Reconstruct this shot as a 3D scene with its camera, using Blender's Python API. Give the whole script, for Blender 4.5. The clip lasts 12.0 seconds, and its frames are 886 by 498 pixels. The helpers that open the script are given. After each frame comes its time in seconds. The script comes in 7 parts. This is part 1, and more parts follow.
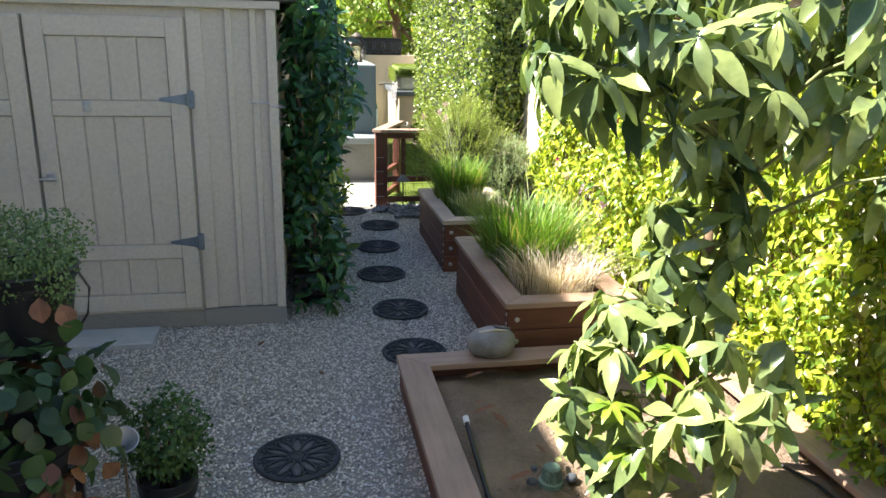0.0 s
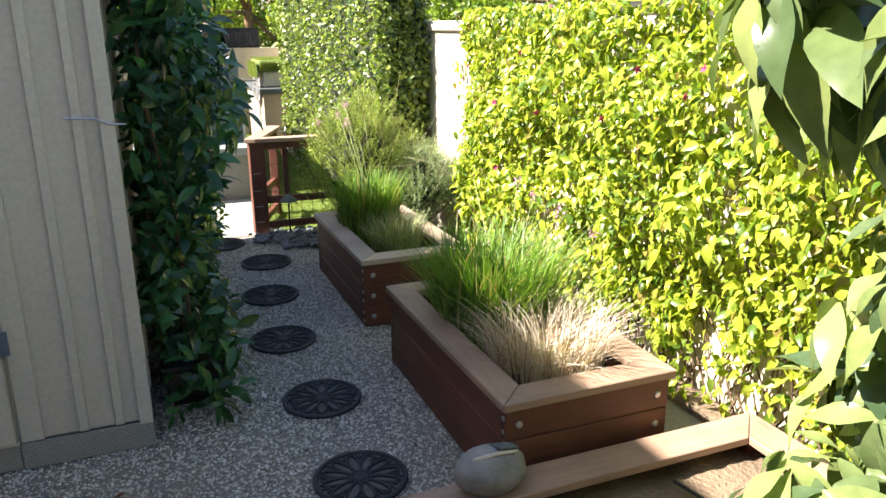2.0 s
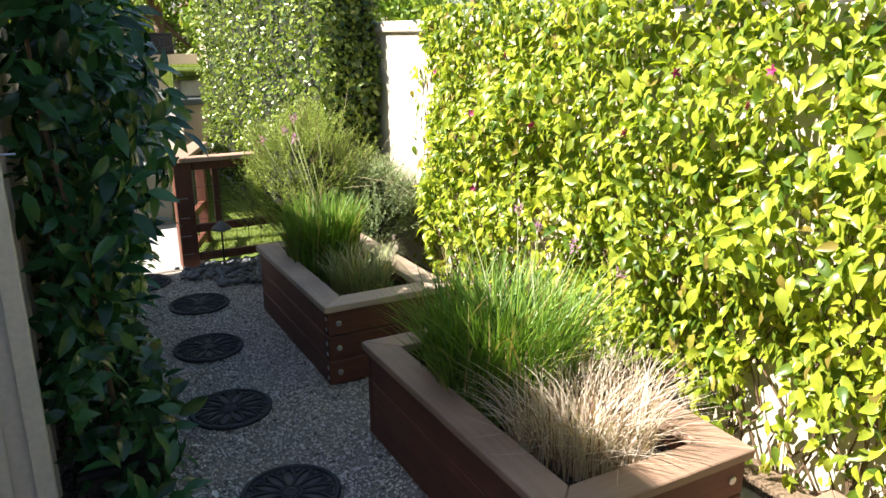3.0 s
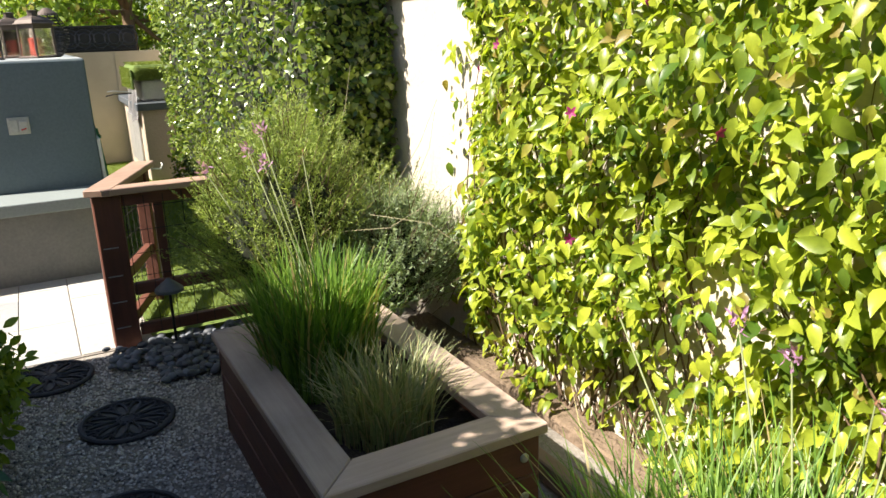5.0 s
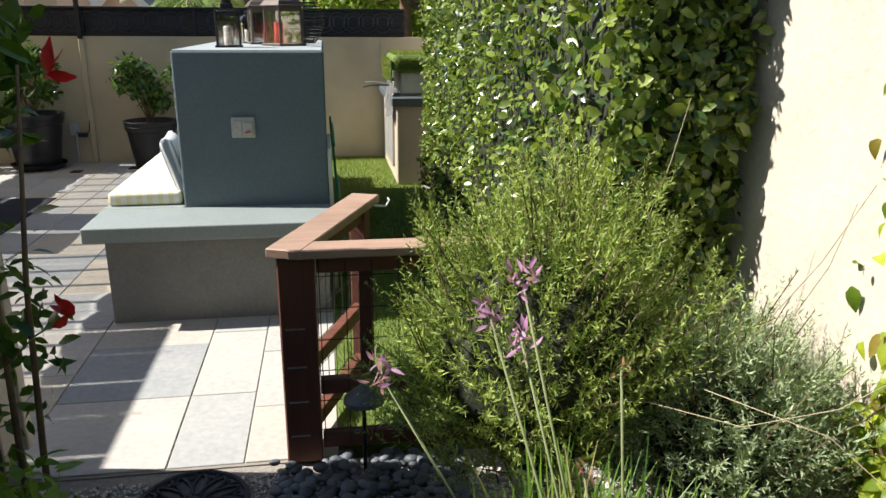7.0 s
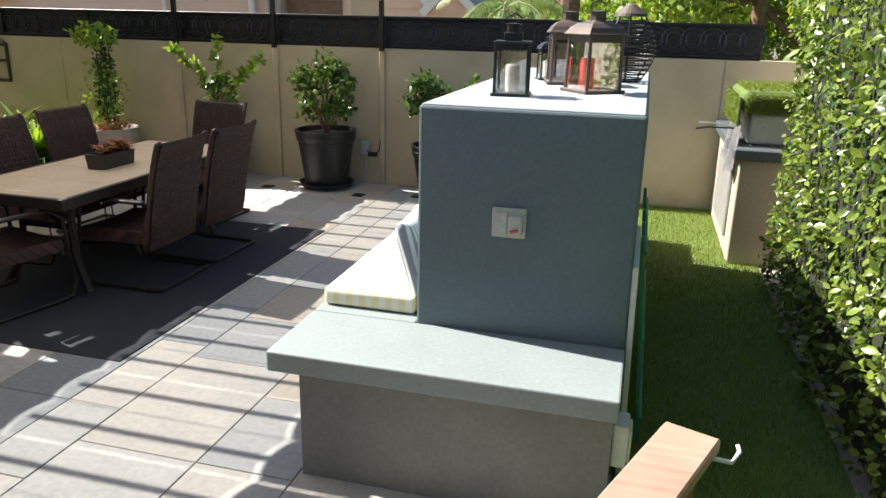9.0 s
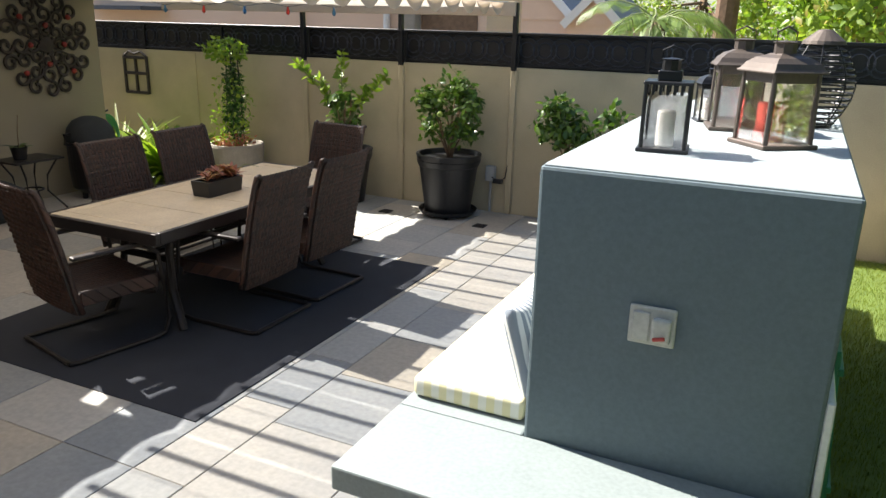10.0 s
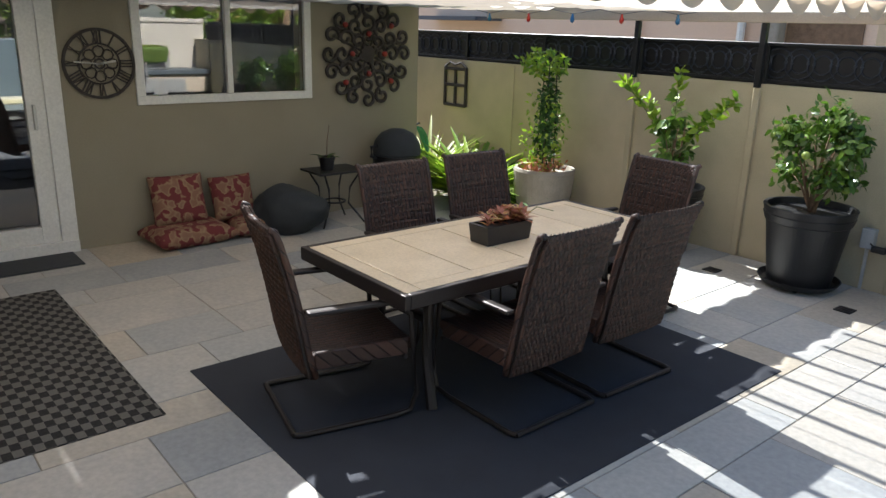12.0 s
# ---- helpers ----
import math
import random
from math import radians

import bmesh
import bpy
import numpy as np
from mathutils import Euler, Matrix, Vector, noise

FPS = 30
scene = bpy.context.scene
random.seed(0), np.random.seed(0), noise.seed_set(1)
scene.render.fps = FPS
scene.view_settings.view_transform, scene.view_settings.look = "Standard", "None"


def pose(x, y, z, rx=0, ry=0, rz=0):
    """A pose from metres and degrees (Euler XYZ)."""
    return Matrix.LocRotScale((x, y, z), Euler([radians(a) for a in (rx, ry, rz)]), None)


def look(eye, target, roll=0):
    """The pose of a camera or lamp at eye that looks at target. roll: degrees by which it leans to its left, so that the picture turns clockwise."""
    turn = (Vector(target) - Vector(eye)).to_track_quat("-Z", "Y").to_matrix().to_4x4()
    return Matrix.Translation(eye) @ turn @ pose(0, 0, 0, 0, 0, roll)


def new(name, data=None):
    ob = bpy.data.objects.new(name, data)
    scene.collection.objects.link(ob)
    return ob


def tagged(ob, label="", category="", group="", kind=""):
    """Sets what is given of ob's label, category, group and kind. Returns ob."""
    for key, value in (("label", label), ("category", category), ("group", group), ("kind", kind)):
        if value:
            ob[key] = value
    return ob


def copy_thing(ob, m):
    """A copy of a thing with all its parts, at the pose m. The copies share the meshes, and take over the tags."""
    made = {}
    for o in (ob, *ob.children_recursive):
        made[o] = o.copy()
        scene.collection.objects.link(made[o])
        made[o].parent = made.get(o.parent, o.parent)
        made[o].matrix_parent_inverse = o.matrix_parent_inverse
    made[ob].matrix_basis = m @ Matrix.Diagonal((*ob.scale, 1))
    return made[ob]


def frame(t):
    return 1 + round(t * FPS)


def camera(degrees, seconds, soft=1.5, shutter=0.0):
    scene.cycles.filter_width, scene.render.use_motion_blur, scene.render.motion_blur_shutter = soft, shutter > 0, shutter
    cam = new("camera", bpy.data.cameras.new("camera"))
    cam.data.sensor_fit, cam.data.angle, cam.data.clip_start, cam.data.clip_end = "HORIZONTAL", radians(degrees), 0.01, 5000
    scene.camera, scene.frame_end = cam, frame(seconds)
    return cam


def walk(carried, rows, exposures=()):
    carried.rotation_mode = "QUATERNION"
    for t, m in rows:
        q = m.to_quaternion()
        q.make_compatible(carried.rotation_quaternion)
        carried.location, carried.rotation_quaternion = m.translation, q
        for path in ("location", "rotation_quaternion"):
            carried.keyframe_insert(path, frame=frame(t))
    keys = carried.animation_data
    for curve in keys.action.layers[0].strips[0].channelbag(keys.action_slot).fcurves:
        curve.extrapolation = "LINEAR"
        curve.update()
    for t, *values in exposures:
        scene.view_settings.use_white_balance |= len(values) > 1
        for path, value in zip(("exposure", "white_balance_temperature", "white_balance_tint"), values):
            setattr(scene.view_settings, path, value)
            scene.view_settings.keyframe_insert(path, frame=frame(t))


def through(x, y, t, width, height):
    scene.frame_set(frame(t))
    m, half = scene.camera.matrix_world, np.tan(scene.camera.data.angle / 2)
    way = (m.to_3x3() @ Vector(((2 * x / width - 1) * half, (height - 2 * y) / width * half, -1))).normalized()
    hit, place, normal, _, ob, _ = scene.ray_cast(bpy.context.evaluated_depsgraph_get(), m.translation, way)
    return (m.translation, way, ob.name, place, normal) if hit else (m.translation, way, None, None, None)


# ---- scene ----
cam = camera(61.9, 12.0)
PATH = [
    (0, (0.518, 0.339, 1.977), (0.885, 2.224, 1.418), 1.3),
    (0.5, (0.487, 0.679, 1.964), (0.889, 2.555, 1.4), 1.1),
    (1, (0.498, 1.087, 1.95), (0.964, 2.945, 1.377), 0.6),
    (1.5, (0.498, 1.511, 1.91), (1.077, 3.337, 1.337), 0.2),
    (2, (0.483, 1.962, 1.879), (1.199, 3.738, 1.303), -0.2),
    (2.5, (0.494, 2.398, 1.849), (1.323, 4.127, 1.279), -0.1),
    (2.7, (0.479, 2.558, 1.841), (1.355, 4.266, 1.279), 0.2),
    (4.3, (0.859, 3.988, 1.722), (1.834, 5.641, 1.16), -1.7),
    (4.5, (0.934, 4.162, 1.691), (1.903, 5.819, 1.129), -1.8),
    (5, (1.15, 4.61, 1.653), (2.066, 6.296, 1.089), -1.8),
    (5.5, (1.307, 5.029, 1.653), (2.076, 6.786, 1.087), -1.1),
    (6, (1.461, 5.418, 1.678), (2.117, 7.216, 1.099), -0.6),
    (6.5, (1.561, 5.799, 1.69), (2.026, 7.656, 1.112), -0.1),
    (7, (1.56, 6.188, 1.704), (1.859, 8.077, 1.12), 0.4),
    (7.2, (1.56, 6.344, 1.697), (1.792, 8.244, 1.115), 0.3),
    (8.8, (1.545, 7.822, 1.838), (1.139, 9.687, 1.24), 1.2),
    (9, (1.539, 7.987, 1.876), (1.052, 9.832, 1.277), 1.3),
    (9.5, (1.465, 8.354, 1.924), (0.799, 10.145, 1.334), 1.5),
    (10, (1.367, 8.684, 1.954), (0.552, 10.414, 1.368), 1.4),
    (10.5, (1.239, 9.062, 1.949), (0.264, 10.707, 1.365), 1.2),
    (11, (1.106, 9.354, 1.94), (-0.049, 10.882, 1.366), 1.3),
    (11.5, (0.896, 9.589, 1.935), (-0.424, 10.977, 1.361), 1.5),
    (12, (0.642, 9.776, 1.925), (-0.826, 11.006, 1.348), 1.7),
]
EXPOSURES = [(0, 2.3, 6450, 12), (0.7, 2.5, 6450, 12), (1.0, 2.55, 6450, 12), (1.5, 2.4, 6550, 13), (2.5, 1.9, 6650, 13), (4.5, 1.45, 6650, 13), (5.5, 1.25, 6500, 12), (7, 0.95, 6250, 11), (9, 1.4, 6250, 11), (10.5, 1.6, 6150, 10), (12, 1.8, 5750, 9)]
walk(cam, [(t, look(eye, target, roll)) for t, eye, target, roll in PATH], EXPOSURES)

# ---------------------------------------------------------------- light
SUN_AZ, SUN_EL = 171.0, 47.0          # degrees anticlockwise from +x, and above the horizon
world = bpy.data.worlds.new("sky_world")
scene.world = world
world.use_nodes = True
wn = world.node_tree.nodes
sky = wn.new("ShaderNodeTexSky")
sky.sky_type = 'NISHITA'
sky.sun_disc = False
sky.sun_elevation = radians(SUN_EL)
sky.sun_rotation = radians(90.0 - SUN_AZ)
wn["Background"].inputs["Strength"].default_value = 0.063
world.node_tree.links.new(sky.outputs[0], wn["Background"].inputs[0])
sun_data = bpy.data.lights.new("sun", 'SUN')
sun_data.energy, sun_data.angle, sun_data.color = 5.0, radians(0.6), (1.0, 0.94, 0.84)
sun = new("sun", sun_data)
SUN_DIR = Vector((math.cos(radians(SUN_AZ)) * math.cos(radians(SUN_EL)), math.sin(radians(SUN_AZ)) * math.cos(radians(SUN_EL)), math.sin(radians(SUN_EL))))
sun.matrix_world = look(SUN_DIR * 30, (0, 0, 0))


# ---------------------------------------------------------------- materials
def shader(name, rough=0.6, metal=0.0):
    m = bpy.data.materials.new(name)
    m.use_nodes = True
    nt = m.node_tree
    b = nt.nodes["Principled BSDF"]
    b.inputs["Roughness"].default_value = rough
    b.inputs["Metallic"].default_value = metal
    return m, nt, b


def ramp(nt, fac, stops):
    r = nt.nodes.new("ShaderNodeValToRGB")
    e = r.color_ramp.elements
    while len(e) < len(stops):
        e.new(0.5)
    for el, (p, c) in zip(e, stops):
        el.position, el.color = p, (*c, 1)
    nt.links.new(fac, r.inputs[0])
    return r.outputs[0]


def coords(nt, scale=(1, 1, 1), kind="Object"):
    tc = nt.nodes.new("ShaderNodeTexCoord")
    mp = nt.nodes.new("ShaderNodeMapping")
    mp.inputs["Scale"].default_value = scale
    nt.links.new(tc.outputs[kind], mp.inputs[0])
    return mp.outputs[0]


def noise_tex(nt, vec, scale, detail=4.0, rough=0.55):
    n = nt.nodes.new("ShaderNodeTexNoise")
    n.inputs["Scale"].default_value, n.inputs["Detail"].default_value, n.inputs["Roughness"].default_value = scale, detail, rough
    nt.links.new(vec, n.inputs["Vector"])
    return n.outputs["Fac"]


def mixc(nt, fac, a, b, mode='MIX'):
    m = nt.nodes.new("ShaderNodeMix")
    m.data_type, m.blend_type = 'RGBA', mode
    for sock, v in ((m.inputs[0], fac), (m.inputs[6], a), (m.inputs[7], b)):
        if hasattr(v, "is_linked"):
            nt.links.new(v, sock)
        elif isinstance(v, (int, float)):
            sock.default_value = v
        else:
            sock.default_value = (*v, 1)
    return m.outputs[2]


def bump(nt, b, height, strength=0.3, dist=0.01):
    n = nt.nodes.new("ShaderNodeBump")
    n.inputs["Strength"].default_value, n.inputs["Distance"].default_value = strength, dist
    nt.links.new(height, n.inputs["Height"])
    nt.links.new(n.outputs[0], b.inputs["Normal"])


def rough_mat(name, base, dark, rough=0.75, scale=6.0, fine=60.0, bump_s=0.25, vary=0.0, metal=0.0, bump_d=0.006):
    """Two scales of variation and a fine relief; vary: brightness change from object to object."""
    m, nt, b = shader(name, rough, metal)
    v = coords(nt)
    a = noise_tex(nt, v, scale, 5.0)
    f = noise_tex(nt, v, fine, 3.0)
    c = ramp(nt, a, ((0.3, dark), (0.7, base)))
    c = mixc(nt, 0.35, c, ramp(nt, f, ((0.3, tuple(x * 0.7 for x in base)), (0.7, tuple(min(1, x * 1.15) for x in base)))))
    if vary:
        oi = nt.nodes.new("ShaderNodeObjectInfo")
        lo, hi = 1 - vary, 1 + vary
        c = mixc(nt, 1.0, c, ramp(nt, oi.outputs["Random"], ((0.0, (lo, lo, lo)), (1.0, (hi, hi, hi)))), 'MULTIPLY')
    nt.links.new(c, b.inputs["Base Color"])
    bump(nt, b, f, bump_s, bump_d)
    return m


def wood_mat(name, base, dark, axis=0, rough=0.6):
    """Stained boards with grain along one axis of the object."""
    m, nt, b = shader(name, rough)
    sc = [26.0, 26.0, 26.0]
    sc[axis] = 1.6
    v = coords(nt, sc)
    g = noise_tex(nt, v, 1.6, 6.0, 0.65)
    w = noise_tex(nt, coords(nt), 3.0, 4.0)
    oi = nt.nodes.new("ShaderNodeObjectInfo")
    c = ramp(nt, g, ((0.32, dark), (0.68, base)))
    c = mixc(nt, 0.45, c, ramp(nt, w, ((0.35, tuple(x * 0.62 for x in base)), (0.7, tuple(x * 1.2 for x in base)))))
    c = mixc(nt, 1.0, c, ramp(nt, oi.outputs["Random"], ((0.0, (0.78, 0.78, 0.78)), (1.0, (1.12, 1.08, 1.05)))), 'MULTIPLY')
    nt.links.new(c, b.inputs["Base Color"])
    bump(nt, b, g, 0.35, 0.004)
    return m


def leaf_mat(name, young, old, dry=None, gloss=0.45, through=0.35, dry_share=0.06):
    """Leaves that let light through and differ from one to the next."""
    m, nt, b = shader(name, gloss)
    geo = nt.nodes.new("ShaderNodeNewGeometry")
    oi = nt.nodes.new("ShaderNodeObjectInfo")
    add = nt.nodes.new("ShaderNodeMath")
    add.operation = 'ADD'
    nt.links.new(geo.outputs["Random Per Island"], add.inputs[0])
    nt.links.new(oi.outputs["Random"], add.inputs[1])
    fr = nt.nodes.new("ShaderNodeMath")
    fr.operation = 'FRACT'
    nt.links.new(add.outputs[0], fr.inputs[0])
    stops = [(0.0, old), (0.45, tuple((x + y) / 2 for x, y in zip(young, old))), (1.0 - dry_share - 0.03, young)]
    if dry:
        stops += [(1.0 - dry_share, dry)]
    c = ramp(nt, fr.outputs[0], stops)
    n = noise_tex(nt, coords(nt), 35.0, 3.0)
    c = mixc(nt, 0.5, c, mixc(nt, 1.0, c, ramp(nt, n, ((0.3, (0.55, 0.6, 0.5)), (0.7, (1.15, 1.1, 1.0)))), 'MULTIPLY'))
    nt.links.new(c, b.inputs["Base Color"])
    tr = nt.nodes.new("ShaderNodeBsdfTranslucent")
    nt.links.new(mixc(nt, 1.0, c, (1.15, 1.25, 0.6), 'MULTIPLY'), tr.inputs[0])
    ms = nt.nodes.new("ShaderNodeMixShader")
    ms.inputs[0].default_value = through
    nt.links.new(b.outputs[0], ms.inputs[1])
    nt.links.new(tr.outputs[0], ms.inputs[2])
    nt.links.new(ms.outputs[0], nt.nodes["Material Output"].inputs[0])
    bump(nt, b, n, 0.15, 0.004)
    return m


def glass_mat(name, rough=0.02, tint=(1, 1, 1), ior=1.45):
    m, nt, b = shader(name, rough)
    b.inputs["Base Color"].default_value = (*tint, 1)
    b.inputs["Transmission Weight"].default_value = 1.0
    b.inputs["IOR"].default_value = ior
    return m


M_GRAVEL_BASE = rough_mat("gravel_bed", (0.42, 0.38, 0.325), (0.22, 0.20, 0.17), 0.9, 60, 220, 0.8, bump_d=0.012)
M_EARTH = rough_mat("open_ground", (0.20, 0.17, 0.12), (0.12, 0.10, 0.07), 0.95, 3, 40, 0.5)
M_SOIL = rough_mat("dry_soil", (0.25, 0.18, 0.12), (0.10, 0.07, 0.045), 0.95, 4, 45, 1.0, bump_d=0.02)
M_DARKSOIL = rough_mat("potting_soil", (0.055, 0.04, 0.03), (0.025, 0.02, 0.016), 0.95, 12, 70, 1.0, bump_d=0.02)
M_STONE = rough_mat("river_pebble", (0.125, 0.14, 0.16), (0.05, 0.058, 0.07), 0.55, 9, 50, 0.1, vary=0.45)
M_SHED = rough_mat("shed_paint", (0.55, 0.50, 0.42), (0.49, 0.445, 0.37), 0.6, 2.5, 45, 0.15)
M_SHED_EDGE = rough_mat("shed_trim_paint", (0.56, 0.51, 0.43), (0.50, 0.455, 0.38), 0.6, 3, 45, 0.15)
M_METAL = rough_mat("galvanised_steel", (0.55, 0.57, 0.6), (0.35, 0.36, 0.38), 0.38, 14, 80, 0.1, metal=0.9)
M_RED_X = wood_mat("redwood_along_x", (0.165, 0.060, 0.036), (0.07, 0.024, 0.016), 0)
M_RED_Y = wood_mat("redwood_along_y", (0.165, 0.060, 0.036), (0.07, 0.024, 0.016), 1)
M_RED_Z = wood_mat("redwood_along_z", (0.165, 0.060, 0.036), (0.07, 0.024, 0.016), 2)
M_CAP_X = wood_mat("cap_board_along_x", (0.42, 0.285, 0.21), (0.26, 0.165, 0.115), 0, 0.55)
M_CAP_Y = wood_mat("cap_board_along_y", (0.42, 0.285, 0.21), (0.26, 0.165, 0.115), 1, 0.55)
M_PALECAP_X = wood_mat("weathered_cap_along_x", (0.56, 0.44, 0.35), (0.38, 0.28, 0.21), 0, 0.6)
M_PALECAP_Y = wood_mat("weathered_cap_along_y", (0.56, 0.44, 0.35), (0.38, 0.28, 0.21), 1, 0.6)
M_RUBBER = rough_mat("dark_rubber", (0.032, 0.036, 0.042), (0.016, 0.018, 0.022), 0.62, 12, 80, 0.3)
M_DUSTY = rough_mat("dusty_rubber", (0.15, 0.145, 0.135), (0.05, 0.05, 0.05), 0.85, 30, 90, 0.4)
M_BLACK_PLASTIC = rough_mat("black_plastic", (0.014, 0.0145, 0.016), (0.008, 0.008, 0.009), 0.42, 8, 50, 0.1)
M_BLACK_METAL = rough_mat("black_metal", (0.018, 0.018, 0.02), (0.01, 0.01, 0.011), 0.4, 14, 80, 0.12, metal=0.3)
M_STUCCO = rough_mat("tan_stucco", (0.53, 0.455, 0.31), (0.36, 0.305, 0.205), 0.9, 1.8, 110, 0.45)
M_HOUSE = rough_mat("house_stucco", (0.31, 0.275, 0.20), (0.255, 0.225, 0.16), 0.9, 1.5, 110, 0.45)
M_WHITEWALL = rough_mat("limewashed_wall", (0.62, 0.555, 0.455), (0.48, 0.425, 0.34), 0.9, 3.0, 40, 0.5)
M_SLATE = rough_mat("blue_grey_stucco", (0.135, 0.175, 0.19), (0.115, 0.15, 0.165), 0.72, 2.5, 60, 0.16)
M_SLATE_LITE = rough_mat("grey_bench_top", (0.26, 0.295, 0.285), (0.22, 0.25, 0.245), 0.6, 3, 60, 0.12)
# block colour made paler, with the sunlight on its top painted in
M_TOWERTOP = rough_mat("sunlit_grey_top", (0.34, 0.375, 0.375), (0.29, 0.32, 0.325), 0.65, 3, 60, 0.12)
M_BENCH = rough_mat("bench_render", (0.24, 0.235, 0.215), (0.155, 0.158, 0.155), 0.8, 3, 60, 0.2)
M_WHITE = rough_mat("white_frame_paint", (0.78, 0.77, 0.73), (0.70, 0.69, 0.65), 0.45, 4, 50, 0.05)
M_NEIGHBOUR = rough_mat("peach_stucco", (0.76, 0.56, 0.42), (0.69, 0.50, 0.37), 0.9, 1.0, 60, 0.3)
M_ROOF = rough_mat("roof_shingle", (0.11, 0.115, 0.13), (0.06, 0.065, 0.075), 0.85, 5, 40, 0.5)
M_TURF = leaf_mat("artificial_turf", (0.25, 0.30, 0.04), (0.15, 0.20, 0.03), gloss=0.6, through=0.25)
M_TURF_BASE = rough_mat("turf_base", (0.13, 0.19, 0.035), (0.08, 0.12, 0.02), 0.9, 5, 80, 0.8)
M_JOINT = rough_mat("paver_joint", (0.30, 0.27, 0.23), (0.20, 0.18, 0.15), 0.9, 8, 80, 0.4)
M_RUG = rough_mat("charcoal_rug", (0.034, 0.037, 0.047), (0.024, 0.026, 0.033), 0.95, 5, 220, 0.5)
M_VINE = leaf_mat("vine_leaf", (0.52, 0.58, 0.06), (0.08, 0.16, 0.02), (0.30, 0.24, 0.06), 0.36, 0.42, 0.03)
M_DARKVINE = leaf_mat("glossy_vine_leaf", (0.055, 0.17, 0.06), (0.012, 0.045, 0.02), None, 0.26, 0.25)
M_HEDGE = leaf_mat("hedge_leaf", (0.27, 0.34, 0.06), (0.03, 0.075, 0.018), None, 0.24, 0.25)
M_TREELEAF = leaf_mat("broad_leaf", (0.29, 0.35, 0.125), (0.06, 0.105, 0.05), None, 0.22, 0.26)
M_ROSEMARY = leaf_mat("rosemary_needle", (0.46, 0.55, 0.13), (0.13, 0.20, 0.045), None, 0.55, 0.25)
M_LAVENDER = leaf_mat("lavender_needle", (0.45, 0.53, 0.32), (0.22, 0.30, 0.17), None, 0.6, 0.25)
M_GRASS = leaf_mat("grass_blade", (0.24, 0.38, 0.055), (0.07, 0.17, 0.025), (0.45, 0.36, 0.16), 0.45, 0.3, 0.07)
M_PALEGRASS = leaf_mat("variegated_blade", (0.45, 0.46, 0.24), (0.18, 0.24, 0.09), (0.50, 0.42, 0.24), 0.5, 0.25, 0.15)
M_DRYGRASS = leaf_mat("dry_blade", (0.80, 0.71, 0.64), (0.56, 0.45, 0.39), (0.32, 0.20, 0.15), 0.7, 0.25, 0.2)
M_CITRUS = leaf_mat("citrus_leaf", (0.13, 0.22, 0.03), (0.035, 0.085, 0.015), None, 0.3, 0.3)
M_LIME = leaf_mat("bright_leaf", (0.34, 0.45, 0.05), (0.13, 0.24, 0.03), None, 0.4, 0.4)
M_FARTREE = leaf_mat("far_foliage", (0.36, 0.46, 0.07), (0.12, 0.21, 0.03), (0.42, 0.36, 0.08), 0.5, 0.4)
M_BARK = rough_mat("bark", (0.24, 0.15, 0.09), (0.10, 0.065, 0.04), 0.9, 14, 60, 0.6)
M_STEM = rough_mat("woody_stem", (0.16, 0.105, 0.06), (0.08, 0.05, 0.03), 0.9, 20, 80, 0.4)
M_GREENSTEM = rough_mat("green_stem", (0.24, 0.27, 0.12), (0.15, 0.18, 0.07), 0.7, 20, 80, 0.1)
# near-black green: the shade inside hedge and bushes, put into a colour
M_INNERSHADE = rough_mat("inner_shade_green", (0.03, 0.036, 0.016), (0.014, 0.017, 0.009), 0.95, 20, 60, 0.6)

M_HINGE = rough_mat("blued_steel", (0.22, 0.27, 0.33), (0.16, 0.2, 0.25), 0.4, 9, 70, 0.1, metal=0.7)

# ---------------------------------------------------------------- building blocks
R = random.Random(11)


def part(name, bm, mat, parent=None, label="", smooth=False):
    """Links a bmesh (or a ready mesh) as one object, under parent where one is given."""
    if isinstance(bm, bpy.types.Mesh):
        me = bm
    else:
        me = bpy.data.meshes.new(name)
        bm.to_mesh(me)
        bm.free()
    if smooth:
        me.shade_smooth()
    if not me.materials:
        me.materials.append(mat)
    ob = new(name, me)
    if parent is not None:
        ob.parent = parent
    if label:
        ob["label"] = label
    return ob


def thing(name, at, label, category, group="", kind="", rz=0.0):
    ob = new(name)
    ob.empty_display_size = 0.1
    ob.matrix_world = pose(*at, 0, 0, rz)
    return tagged(ob, label, category, group, kind)


def structure(ob, label="", category=""):
    return tagged(ob, label, category, "", "structure")


def add_box(bm, x0, x1, y0, y1, z0, z1, bev=0.0, seg=1):
    r = bmesh.ops.create_cube(bm, size=1.0, matrix=Matrix.LocRotScale(((x0 + x1) / 2, (y0 + y1) / 2, (z0 + z1) / 2), None, (abs(x1 - x0), abs(y1 - y0), abs(z1 - z0))))
    if bev:
        es = {e for v in r["verts"] for e in v.link_edges}
        bmesh.ops.bevel(bm, geom=list(es), offset=bev, segments=seg, affect='EDGES', profile=0.5)
    return bm


def box(x0, x1, y0, y1, z0, z1, bev=0.0, seg=1):
    return add_box(bmesh.new(), x0, x1, y0, y1, z0, z1, bev, seg)


